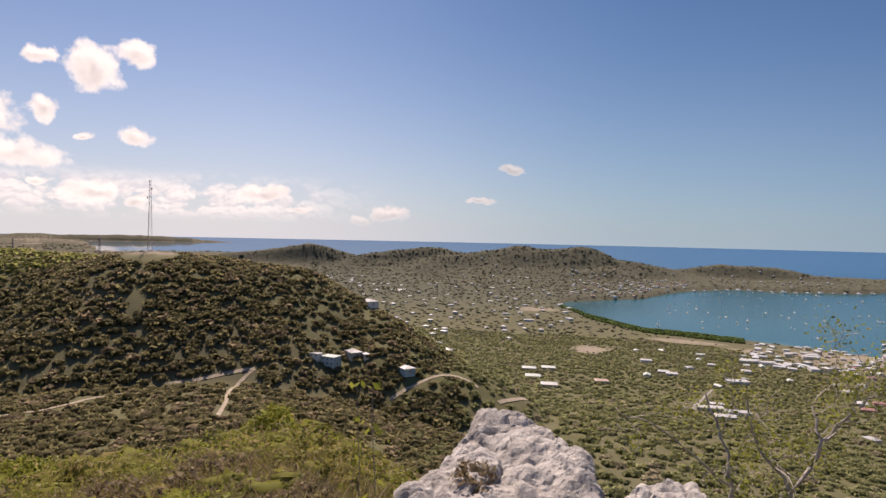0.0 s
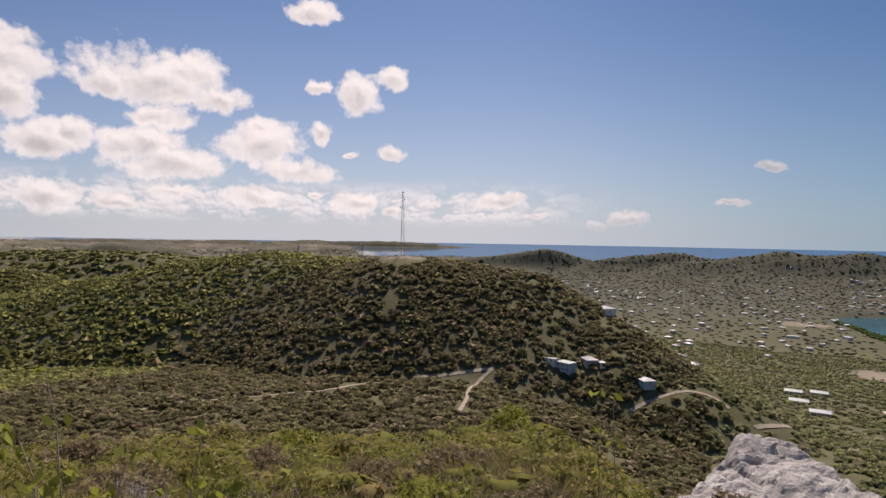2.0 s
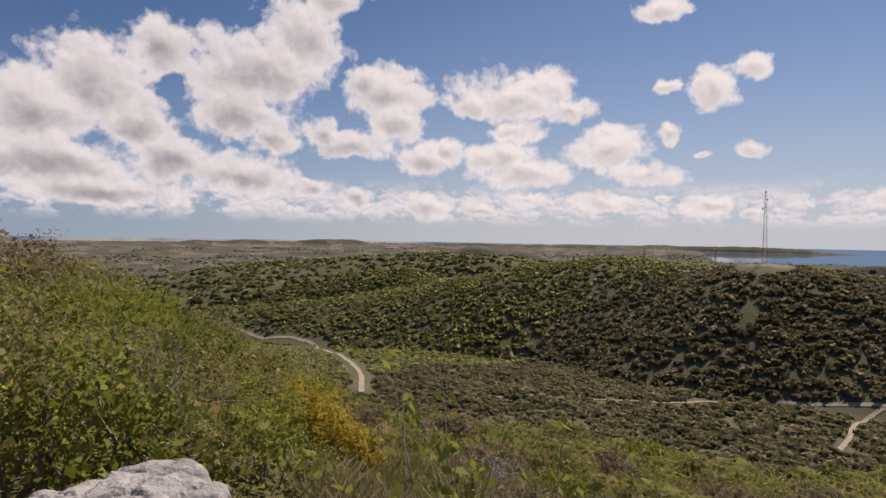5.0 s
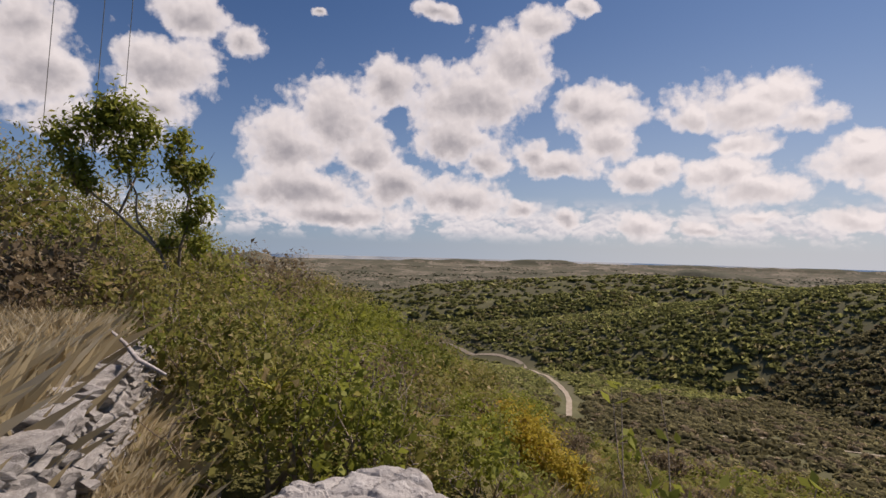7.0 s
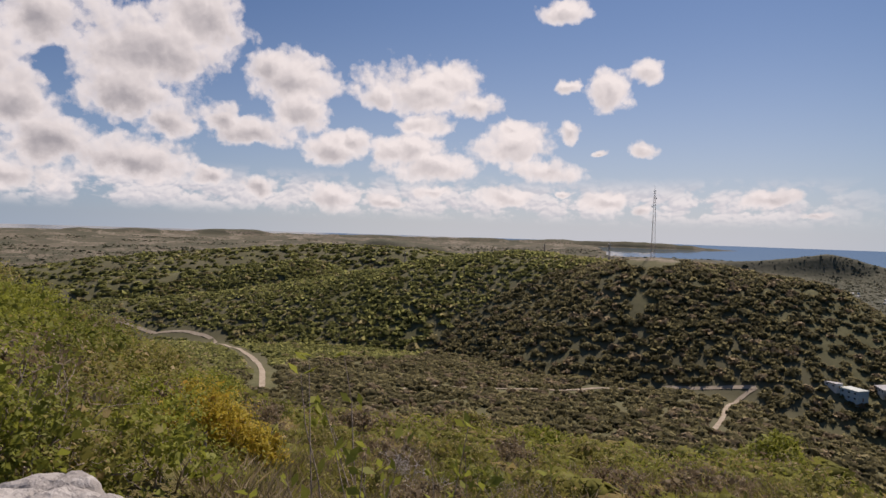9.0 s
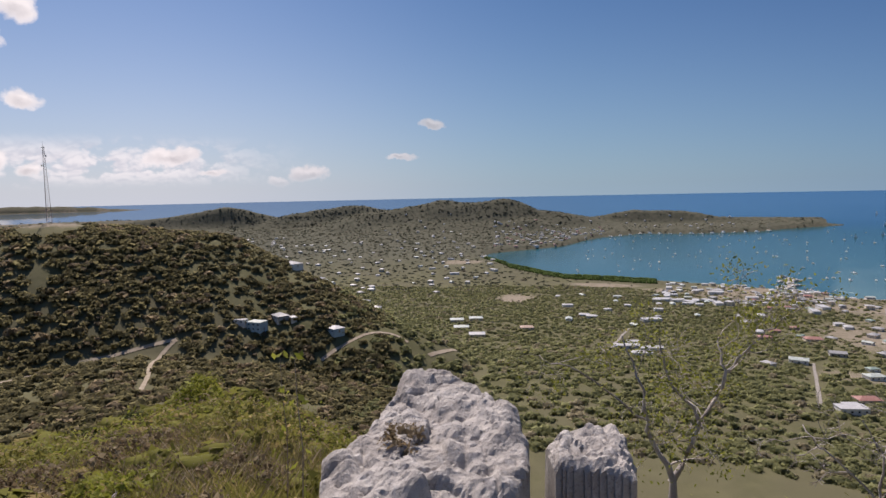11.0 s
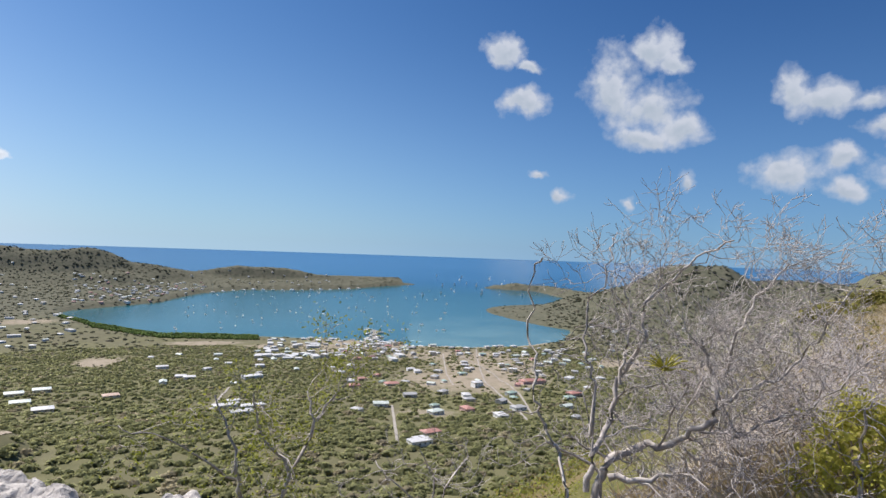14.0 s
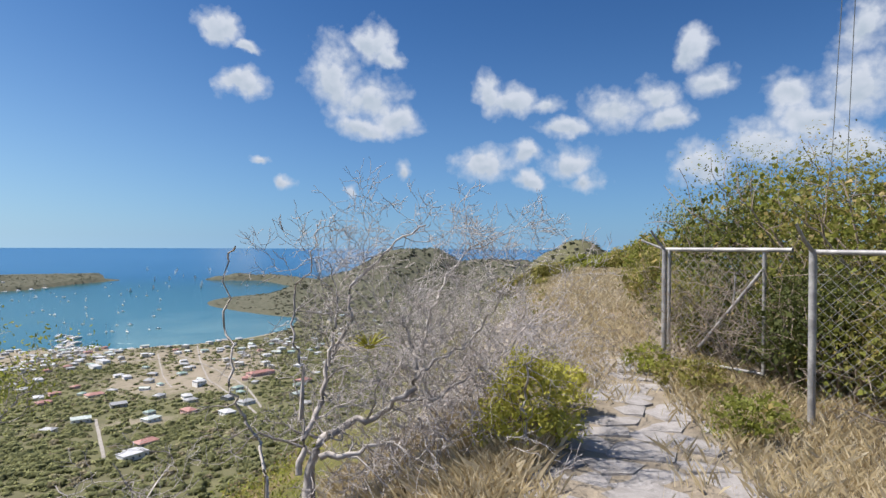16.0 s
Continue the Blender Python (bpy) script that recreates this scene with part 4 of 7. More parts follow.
def house(label, wall, roof, w, l, h=3.0, rise=1.6, gable=False, floors=1, wing=False, group=""):
    ob = thing("house", label, "house", group=group)
    hh = h * floors
    bm = boxes((-w / 2, -l / 2, -3.0, w / 2, l / 2, hh), bevel=0.04)
    if wing:
        box(bm, w / 2 - 0.05, -l / 2 + 0.6, -3.0, w / 2 + w * 0.45, l * 0.1, h * 0.9, bevel=0.04)
    part("wall", bm, M_WALLS[wall], ob)
    if rise > 0:
        part("roof", roof_mesh(w, l, hh, rise, 0.5, gable), M_ROOFS[roof], ob)
    else:
        part("roof", boxes((-w / 2 - 0.3, -l / 2 - 0.3, hh, w / 2 + 0.3, l / 2 + 0.3, hh + 0.28), bevel=0.05), M_ROOFS[roof], ob)
    if wing:
        part("wing_roof", boxes((w / 2 - 0.2, -l / 2 + 0.3, h * 0.9, w / 2 + w * 0.45 + 0.3, l * 0.1 + 0.3, h * 0.9 + 0.2), bevel=0.04), M_ROOFS[roof], ob)
    for f in range(floors):
        for sx in (-1, 1):
            for k in range(max(2, int(l / 4))):
                y = -l / 2 + l * (k + 0.5) / max(2, int(l / 4))
                pane_ = part("window", boxes(tuple(sorted((sx * (w / 2 - 0.05), sx * (w / 2 + 0.05)))[:1]) + (y - 0.6, f * h + 1.0) + tuple(sorted((sx * (w / 2 - 0.05), sx * (w / 2 + 0.05)))[1:]) + (y + 0.6, f * h + 2.1)), M_PANE, ob)
                if group != "town houses":
                    q = pane_
                    xo = sx * (w / 2 + 0.06)
                    part("window_sill", boxes((min(xo, xo + sx * 0.12), y - 0.75, f * h + 0.88, max(xo, xo + sx * 0.12), y + 0.75, f * h + 0.99)), M_WALLS["white"], q)
    part("door", boxes((-0.5, -l / 2 - 0.05, 0, 0.5, -l / 2 + 0.05, 2.05)), M_DOOR, ob)
    return ob


def set_on(ob, az, d, turn, size=1.0):
    p, k = ground_at(az, d)
    HOUSE_PLACES.append((az, d))
    ob.location, ob.rotation_euler, ob.scale = p + Vector((0, 0, 0.4)), (0, 0, radians(turn)), (k * size,) * 3
    return ob


# houses told apart
set_on(house("two-storey pale blue villa with a white roof among trees", "blue", "pale", 9, 12, 3.1, 0, False, 2), 10.2, 459, 62)
set_on(house("low white outbuilding with a flat roof beside the villa", "white", "grey", 5, 9, 2.8, 0), 11.6, 463, 62)
set_on(house("grey bungalow with a hipped roof half hidden by trees", "grey", "grey", 9, 12, 3.0, 1.8), 8.1, 468, 30)
set_on(house("small white hut beside the bungalow", "white", "white", 4, 5, 2.6, 0.9), 7.0, 462, 20)
set_on(house("white and blue house beside the dirt road", "blue", "white", 9, 11, 3.0, 1.4), 3.2, 450, 35)
set_on(house("grey-roofed house at the wood's edge", "white", "grey", 11, 15, 3.0, 1.9), 6.8, 560, 40)
set_on(house("white cottage by the lane", "white", "pale", 8, 11, 3.0, 1.6), 4.1, 600, 10)
set_on(house("grey-roofed cottage by the lane", "cream", "grey", 9, 10, 3.0, 1.6), 4.6, 570, 70)
set_on(house("long cream house with a grey roof above the scrub", "cream", "grey", 9, 15, 3.0, 1.7), -0.3, 545, 75)
set_on(house("grey-roofed house above the scrub", "white", "grey", 9, 12, 3.0, 1.7), 0.6, 555, 60)
for a, d, c in ((-8.3, 775, "pale"), (-10.1, 788, "pale"), (-8.7, 712, "pale"), (-10.2, 660, "white")):
    set_on(house("broad low building with a pale green metal roof", "cream", c, 13, 17, 3.2, 1.5, group="pale-roofed compound"), a, d, 82)
set_on(house("bungalow with a rusty red roof in the scrub", "cream", "rust", 11, 15, 3.0, 1.6), -14.9, 712, 85)
set_on(house("white flat-roofed house by the field", "white", "white", 10, 16, 3.0, 1.2), -18.7, 962, 80)
set_on(house("white house with a hipped roof by the scrub", "white", "white", 10, 14, 3.0, 1.4), -20.2, 862, 70)
set_on(house("white house with a hipped roof by the scrub", "white", "white", 10, 14, 3.0, 1.4), -20.9, 842, 70)
for a, d, w, l in ((-24.0, 608, 9, 24), (-26.2, 606, 9, 22), (-25.3, 566, 9, 18), (-24.6, 640, 7, 12)):
    set_on(house("long white sheet-roofed shed by the street", "white", "white", w, l, 3.2, 1.0, group="white sheds by the street"), a, d, 80)
set_on(house("bright white flat-roofed house at the foot of the hill", "white", "white", 9, 16, 3.3, 0, False, 1, True), -41.5, 420, 78)
set_on(house("long low house with a red roof behind the white one", "cream", "red", 9, 14, 3.0, 1.5), -42.5, 461, 78)
set_on(house("white walled house with a pale roof in a garden", "white", "pale", 9, 13, 3.0, 1.4), -42.9, 553, 85)
set_on(house("long school-like building with a red roof", "pink", "red", 13, 34, 4.0, 2.2), -51.8, 819, 70)
set_on(house("white-roofed house in a bare yard", "white", "grey", 10, 14, 3.0, 1.5), -50.6, 610, 78)
set_on(house("two-storey white house in the town", "white", "white", 10, 12, 3.0, 1.4, False, 2), -46.7, 753, 75)
set_on(house("bungalow with red roof among trees", "cream", "red", 12, 17, 3.0, 1.8), -38.7, 759, 70)
set_on(house("bungalow with red roof among trees", "pink", "red", 11, 16, 3.0, 1.8), -55.6, 734, 80)
set_on(house("white-walled hilltop house far along the ridge", "white", "white", 10, 16, 3.2, 1.2), 78.0, 830, 10)
set_on(house("white-walled outbuilding far along the ridge", "white", "grey", 8, 12, 3.2, 1.2), 79.2, 850, 30)

# the town: a few kinds, repeated
KINDS = [house("small white-roofed town house", "white", "white", 9, 12, 3.0, 1.4, group="town houses"), house("small cream house with a grey sheet roof", "cream", "grey", 8, 11, 3.0, 1.5, group="town houses"),
         house("white house with a pale metal roof", "white", "pale", 8, 13, 3.0, 1.5, True, group="town houses"), house("two-storey cream house with a white roof", "cream", "white", 9, 11, 2.9, 1.3, False, 2, group="town houses"),
         house("grey block house with a grey roof", "grey", "grey", 8, 12, 3.0, 1.4, True, group="town houses"), house("pink house with a red sheet roof", "pink", "red", 8, 12, 3.0, 1.5, group="town houses"),
         house("white house with a green sheet roof", "white", "green", 8, 11, 3.0, 1.5, group="town houses"), house("long white flat-roofed store", "white", "white", 11, 22, 4.0, 0, group="town houses")]


def town():
    rng = random.Random(8)
    spots = []

    def free(p, gap):
        return all((p - q).length > gap for q in spots)

    far_verts, far_faces, far_mats, slots = [], [], [], []

    def join_far(kind, m):
        """Adds a house to the joined far town."""
        for c in kind.children:
            if c.name.split(".")[0] not in ("wall", "walls", "roof", "body", "window"):
                continue
            k0, mm = len(far_verts), m @ c.matrix_basis
            far_verts.extend((mm @ v.co)[:] for v in c.data.vertices)
            mat = c.data.materials[0]
            if mat not in slots:
                slots.append(mat)
            for q in c.data.polygons:
                far_faces.append([k0 + i for i in q.vertices])
                far_mats.append(slots.index(mat))

    def fill(n, az, d, gap, kinds, power=1.0, joined_=False):
        made = tries = 0
        while made < n and tries < n * 30:
            tries += 1
            a, dd = rng.uniform(*az), d[0] + (d[1] - d[0]) * rng.random() ** power
            q = polar(a, dd)
            if not free(q, gap) or land(np.array([q.x]), np.array([q.y]))[0] < 2.0:
                continue
            if not clear_of(np.array([q.x]), np.array([q.y]), [(l, h + 6) for l, h in TOWN_ROADS])[0]:
                continue
            p, k = ground_at(a, dd)
            at = pose(p.x, p.y, p.z + 0.3, 0, 0, rng.choice((20, 65, 78, 110, 155)) + rng.uniform(-12, 12))
            s = k * rng.uniform(0.75, 1.15)
            if joined_:
                join_far(KINDS[rng.choice(kinds)], at @ Matrix.Scale(s, 4))
            else:
                ob = copy_thing(KINDS[rng.choice(kinds)], at)
                ob.scale = (s, s, s)
            spots.append(q)
            made += 1

    for a, d in HOUSE_PLACES:
        spots.append(polar(a, d))
    fill(105, (-58, -33), (880, 1320), 18, (0, 0, 1, 1, 2, 3, 4, 4, 5, 6), 0.7)
    fill(75, (-40, -26), (1020, 1400), 16, (0, 0, 2, 3, 4, 7, 7), 0.8)
    fill(30, (-58, -34), (560, 900), 30, (0, 1, 2, 4, 5, 6))
    fill(12, (-30, -17), (780, 1150), 40, (0, 1, 2, 7))
    fill(16, (-67, -57), (1350, 2000), 60, (0, 2, 3))
    fill(85, (-10, 10), (1150, 2500), 26, (0, 0, 2, 3, 1), 1.0, True)
    fill(40, (5, 17), (1500, 2900), 36, (0, 2, 3), 1.0, True)
    fill(110, (-22, -12), (2150, 3300), 28, (0, 0, 2, 3, 7, 5), 1.0, True)
    fill(18, (-9, -1), (2400, 3500), 50, (0, 2, 3), 1.0, True)
    fill(16, (-13, -6), (1450, 2000), 45, (0, 7, 2), 1.0, True)
    fill(24, (-33, -20), (3150, 3900), 60, (0, 3), 1.0, True)
    fill(20, (40, 75), (1700, 4000), 120, (0, 3), 1.0, True)
    me = bpy.data.meshes.new("distant_houses")
    me.from_pydata(far_verts, [], far_faces)
    for m in slots:
        me.materials.append(m)
    me.polygons.foreach_set("material_index", far_mats)
    me.update()
    tagged(new("distant_houses", me), "white and grey roofed houses dotted over far hills", "houses", kind="stuff")
    for o in KINDS:
        for c in list(o.children_recursive):
            bpy.data.objects.remove(c)
        bpy.data.objects.remove(o)


town()

# boats
M_HULL = worn("white_hull", (0.74, 0.75, 0.76), (0.82, 0.82, 0.82), 0.8, 0.35)
M_SAIL = worn("sailcloth", (0.78, 0.78, 0.76), (0.84, 0.84, 0.82), 0.6, 0.8)
M_DECK = worn("boat_deck", (0.55, 0.50, 0.42), (0.62, 0.57, 0.48), 1.0)
M_MAST = worn("aluminium_spar", (0.60, 0.61, 0.62), (0.70, 0.70, 0.70), 1.0, 0.4, 0.5)


def hull_mesh(l, w, h):
    bm = bmesh.new()
    rows = []
    for i in range(7):
        t = i / 6
        half = w / 2 * (1 - max(0, t - 0.35) ** 2 * 2.3) * (0.8 + 0.2 * min(1, t * 4))
        x = -l / 2 + l * t
        rows.append([bm.verts.new((x, s * half * q, z)) for s, q, z in ((-1, 0.5, -0.3), (-1, 1, h), (1, 1, h), (1, 0.5, -0.3))])
    for a, b in zip(rows, rows[1:]):
        for j in range(3):
            bm.faces.new([a[j], a[j + 1], b[j + 1], b[j]])
    bm.faces.new(rows[0])
    bm.faces.new(rows[-1][::-1])
    bmesh.ops.recalc_face_normals(bm, faces=bm.faces)
    return bm


def yacht(label, l, mast, sails=False, motor=False, group="moored yachts"):
    ob = thing("yacht" if not motor else "motor_yacht", label, "boat", group=group)
    part("hull", hull_mesh(l, l * 0.3, l * 0.1), M_HULL, ob)
    part("cabin", boxes((-l * 0.22, -l * 0.09, l * 0.09, l * 0.16, l * 0.09, l * (0.22 if motor else 0.15)), bevel=l * 0.012), M_HULL if motor else M_DECK, ob)
    if motor:
        part("bridge", boxes((-l * 0.14, -l * 0.07, l * 0.22, l * 0.06, l * 0.07, l * 0.29), bevel=l * 0.012), M_PANE, ob)
    for m in range(mast):
        x = l * 0.08 - m * l * 0.3
        mast_ = part("mast", tubes("mast", [([(x, 0, 0), (x, 0, l * 1.25)], (0.16, 0.09))], 5), M_MAST, ob)
        part("boom", tubes("boom", [([(x, 0, l * 0.2), (x - l * 0.36, 0, l * 0.2)], (0.22, 0.18))], 5), M_SAIL, mast_, "boom with furled sail")
    if sails:
        bm = bmesh.new()
        for q in (((l * 0.07, 0.0, l * 0.2), (-l * 0.3, l * 0.06, l * 0.2), (l * 0.07, 0.0, l * 1.2)), ((l * 0.46, 0, l * 0.14), (l * 0.1, l * 0.07, l * 0.18), (l * 0.1, 0, l * 1.05))):
            a = [bm.verts.new(c) for c in q]
            b = [bm.verts.new((c[0], c[1] + 0.06, c[2])) for c in q]
            bm.faces.new(a), bm.faces.new(b[::-1])
            for i in range(3):
                bm.faces.new([a[i], b[i], b[(i + 1) % 3], a[(i + 1) % 3]])
        part("sail", bm, M_SAIL, ob)
    return ob


def fleet():
    rng = random.Random(5)
    kinds = [yacht("white sailing yacht moored in the harbour", 13, 1), yacht("large white ketch moored in the harbour", 18, 2), yacht("white motor yacht moored in the harbour", 16, 0, motor=True),
             yacht("white yacht under full sail on the water", 15, 1, True, group="yachts under sail"), yacht("big white motor yacht lying at the quay", 34, 0, motor=True, group="yachts at the quay"),
             yacht("tall-masted white sailing ship lying at the jetty", 34, 2, group="tall yachts at the jetty")]

    def put(k, a, d, turn, size=1.0):
        q = polar(a, d)
        x, y, z, s = drawn_in(np.array([q.x]), np.array([q.y]), np.array([0.1]))
        if land(np.array([q.x]), np.array([q.y]))[0] > -1:
            return
        o = copy_thing(kinds[k], pose(x[0], y[0], z[0], 0, 0, turn))
        o.scale = (s[0] * size,) * 3

    for _ in range(120):
        a = rng.uniform(-44, -19)
        put(rng.choice((0, 0, 0, 1, 2)), a, rng.uniform(1850, min(3600, float(far_shore(a)) - 120)) if rng.random() < 0.8 else rng.uniform(1560, 1900), rng.gauss(75, 14), rng.uniform(0.8, 1.2))
    for _ in range(22):
        put(3, rng.uniform(-51, -41), rng.uniform(2900, 5600), rng.uniform(0, 180), rng.uniform(0.9, 1.3))
    for i in range(16):
        put(4 if i % 3 else 5, -22.5 - i * 0.85, float(far_shore(-22.5 - i * 0.85)) - 55, 90 + rng.uniform(-8, 8), rng.uniform(0.7, 1.2))
    for i in range(9):
        put(5, -36.9 + 0.24 * (i % 3 - 1) * 2.2, 1390 + i * 26, 10 + rng.uniform(-6, 6), rng.uniform(0.8, 1.05))
    for i in range(5):
        put(4, -38.5 + i * 0.55, 1375 + rng.uniform(0, 20), 100, 0.7)
    for o in kinds:
        for c in list(o.children_recursive):
            bpy.data.objects.remove(c)
        bpy.data.objects.remove(o)
    # the jetty
    j = thing("jetty", "grey concrete jetty with moored tall yachts", "jetty", polar(-37.0, 1330))
    j.rotation_euler = (0, 0, radians(-37.0))
    part("deck", boxes((-6, 0, 0.9, 6, 260, 1.7), bevel=0.05), M_TRACK, j)
    pile = mesh_from("pile", *tube([(0, 0, -7), (0, 0, 1.2)], (0.5, 0.5), 8))
    for k in range(12):
        for sx in (-5, 5):
            part("pile", pile, M_TRACK, j).location = (sx, 12 + k * 22, 0)


fleet()


# ---- plants close to the camera ----
def leaf_mesh(name, centres, normals, sizes, rng, aspect=0.45, cores=None):
    """A leaf at each place: a folded lozenge. cores: places and sizes of the dense leaf masses within."""
    n = len(centres)
    normals = normals / np.maximum(np.linalg.norm(normals, axis=1), 1e-9)[:, None]
    t = np.cross(normals, rng.normal(0, 1, (n, 3)))
    t /= np.maximum(np.linalg.norm(t, axis=1), 1e-9)[:, None]
    b = np.cross(normals, t)
    s = sizes[:, None]
    v = np.stack([centres - t * s, centres + b * s * aspect + normals * s * 0.18, centres + t * s, centres - b * s * aspect + normals * s * 0.18], 1).reshape(-1, 3)
    f = np.arange(4 * n).reshape(-1, 4)
    if cores is not None:
        # each mass is a cross of many larger leaves, turned at random
        at, size = cores
        m = len(at)
        cn = rng.normal(0, 1, (m, 3))
        cn /= np.linalg.norm(cn, axis=1)[:, None]
        ct = np.cross(cn, rng.normal(0, 1, (m, 3)))
        ct /= np.linalg.norm(ct, axis=1)[:, None]
        cb = np.cross(cn, ct)
        z = size[:, None]
        cv = np.stack([at - ct * z, at + cb * z * 0.7 + cn * z * 0.3, at + ct * z, at - cb * z * 0.7 + cn * z * 0.3], 1).reshape(-1, 3)
        v, f = np.concatenate([v, cv]), np.arange(4 * (n + m)).reshape(-1, 4)
    return mesh_from(name, v, f)


def grow(rng, p, way, length, radius, depth, out, bend=0.25, split=(2, 3), pull=Vector((0, 0, 0.1)), shrink=0.68, ends=None):
    """A branch and its twigs, as lines of points with radii."""
    pts, rad = [p.copy()], [radius]
    steps = 4 if depth > 1 else 3
    for i in range(steps):
        way = (way + Vector((rng.gauss(0, bend), rng.gauss(0, bend), rng.gauss(0, bend))) + pull).normalized()
        p = p + way * (length / steps)
        pts.append(p.copy())
        rad.append(radius * (1 - 0.42 * (i + 1) / steps))
        if depth > 0 and i >= 1 and rng.random() < 0.55:
            side = Vector((rng.gauss(0, 1), rng.gauss(0, 1), rng.gauss(0, 0.7))).normalized()
            grow(rng, p, (way * 0.5 + side).normalized(), length * shrink * rng.uniform(0.6, 1.0), rad[-1] * 0.6, depth - 1, out, bend, split, pull, shrink, ends)
    out.append((pts, rad))
    if depth > 0:
        for _ in range(rng.randint(*split)):
            side = Vector((rng.gauss(0, 1), rng.gauss(0, 1), rng.gauss(0, 0.8))).normalized()
            grow(rng, p, (way + side * 0.75).normalized(), length * shrink * rng.uniform(0.75, 1.1), rad[-1] * 0.72, depth - 1, out, bend, split, pull, shrink, ends)
    elif ends is not None:
        ends.append(p)


def limbs_mesh(name, lines):
    return mesh_from(name, *joined([tube(p, r, 6 if max(r) > 0.02 else 3) for p, r in lines]), True)


M_BARK = worn("grey_bark", (0.30, 0.27, 0.24), (0.46, 0.43, 0.39), 9.0, 0.9, 0, 0.006, 60)
M_DEAD = worn("bleached_wood", (0.29, 0.26, 0.24), (0.46, 0.425, 0.395), 8.0, 0.9, 0, 0.006, 60)
M_TWIG = worn("brown_twigs", (0.22, 0.17, 0.13), (0.32, 0.27, 0.22), 8.0, 0.9)
M_LEAF = {"green": leafy("shrub_leaves", (0.135, 0.150, 0.026), (0.245, 0.262, 0.058), (0.36, 0.28, 0.10), 0.10),
          "olive": leafy("olive_leaves", (0.180, 0.172, 0.042), (0.32, 0.295, 0.088), (0.40, 0.31, 0.15), 0.16),
          "bright": leafy("bright_leaves", (0.185, 0.205, 0.030), (0.33, 0.345, 0.066), (0.30, 0.27, 0.08), 0.08),
          "yellow": leafy("yellowed_leaves", (0.36, 0.28, 0.035), (0.56, 0.44, 0.06), (0.46, 0.29, 0.06), 0.12),
          "dark": leafy("dark_leaves", (0.060, 0.075, 0.022), (0.13, 0.145, 0.045), (0.15, 0.13, 0.06), 0.08),
          "brown": leafy("dry_leaves", (0.16, 0.12, 0.07), (0.27, 0.21, 0.13), (0.34, 0.28, 0.18), 0.2),
          "fresh": leafy("sprig_leaves", (0.42, 0.40, 0.060), (0.58, 0.54, 0.13), (0.56, 0.50, 0.20), 0.06)}


def shrub(label, at, radius, height, leaf, count, size, seed, name="shrub", group="", stems=7, open_=0.5, aspect=0.45):
    """A shrub: stems from the foot and leaves gathered in uneven tufts."""
    rng, nr = random.Random(seed), np.random.default_rng(seed)
    ob = thing(name, label, "shrub" if name != "tree" else "tree", at, group)
    lines, ends = [], []
    for i in range(stems - 2):
        a = i * 6.283 / stems + rng.uniform(-0.4, 0.4)
        grow(rng, Vector((rng.uniform(-0.1, 0.1) * radius, rng.uniform(-0.1, 0.1) * radius, -0.2)), Vector((math.cos(a) * 0.75 * radius / height, math.sin(a) * 0.75 * radius / height, 1.0)).normalized(),
             height * rng.uniform(0.42, 0.6), 0.012 * height + 0.006, 2, lines, 0.22, (2, 2), Vector((0, 0, 0.06)), 0.6, ends)
    part("branchwork", limbs_mesh("branchwork", lines), M_TWIG, ob)
    e = np.array([p[:] for p in ends])
    e = e * np.minimum(1.0, np.array([radius, radius, height]) / np.maximum(np.abs(e).max(0), 1e-6))
    tufts = 34
    t = nr.normal(0, 1, (tufts, 3))
    t /= np.linalg.norm(t, axis=1)[:, None]
    t[:, 2] = np.abs(t[:, 2]) * 1.3 - 0.4
    t = t * nr.uniform(0.6, 0.95, (tufts, 1)) * np.array([radius, radius, height * 0.55]) + np.array([0, 0, height * 0.42])
    c = np.concatenate([e, t, t, t])
    count, size = int(count * 1.05), size * 0.95
    pick = nr.integers(0, len(c), count)
    off = nr.normal(0, 1, (count, 3))
    off /= np.linalg.norm(off, axis=1)[:, None]
    spread = open_ * (radius + height) * 0.20
    p = c[pick] + off * nr.uniform(0.1, 1.0, (count, 1)) ** 0.5 * spread * np.array([1, 1, 0.8])
    p[:, 2] = np.maximum(p[:, 2], 0.02)
    nrm = off * 1.4 + nr.normal(0, 0.5, (count, 3)) + np.array([0, 0, 0.5])
    inner = count // 6
    q = c[nr.integers(0, len(c), inner)] * np.array([0.82, 0.82, 0.88]) + nr.normal(0, 0.35, (inner, 3)) * spread
    q[:, 2] = np.maximum(q[:, 2], 0.03)
    part("foliage", leaf_mesh("foliage", p, nrm, size * nr.uniform(0.55, 1.15, count), nr, aspect, (q, size * nr.uniform(1.4, 2.6, inner))), M_LEAF[leaf], ob)
    return ob


def on_slope(az, d, dz=0.0):
    p = polar(az, d)
    return Vector((p.x, p.y, float(land(np.array([p.x]), np.array([p.y]))[0]) + dz))


def stuff_tufts(name, label, category, places, leaf, per, size, radius, seed, mat, up=0.6, aspect=0.4):
    """Low growth that nobody could count: tufts of leaves or blades over the ground."""
    nr = np.random.default_rng(seed)
    n = len(places)
    off = nr.normal(0, 1, (n, per, 3)) * (radius[:, None, None] * np.array([1, 1, 0.55]))
    off[..., 2] = np.abs(off[..., 2])
    p = (places[:, None] + off).reshape(-1, 3)
    nrm = nr.normal(0, 1, (n * per, 3)) + np.array([0, 0, up])
    me = leaf_mesh(name, p, nrm, np.repeat(size, per) * nr.uniform(0.5, 1.3, n * per), nr, aspect)
    me.materials.append(mat)
    return tagged(new(name, me), label, category, kind="stuff")


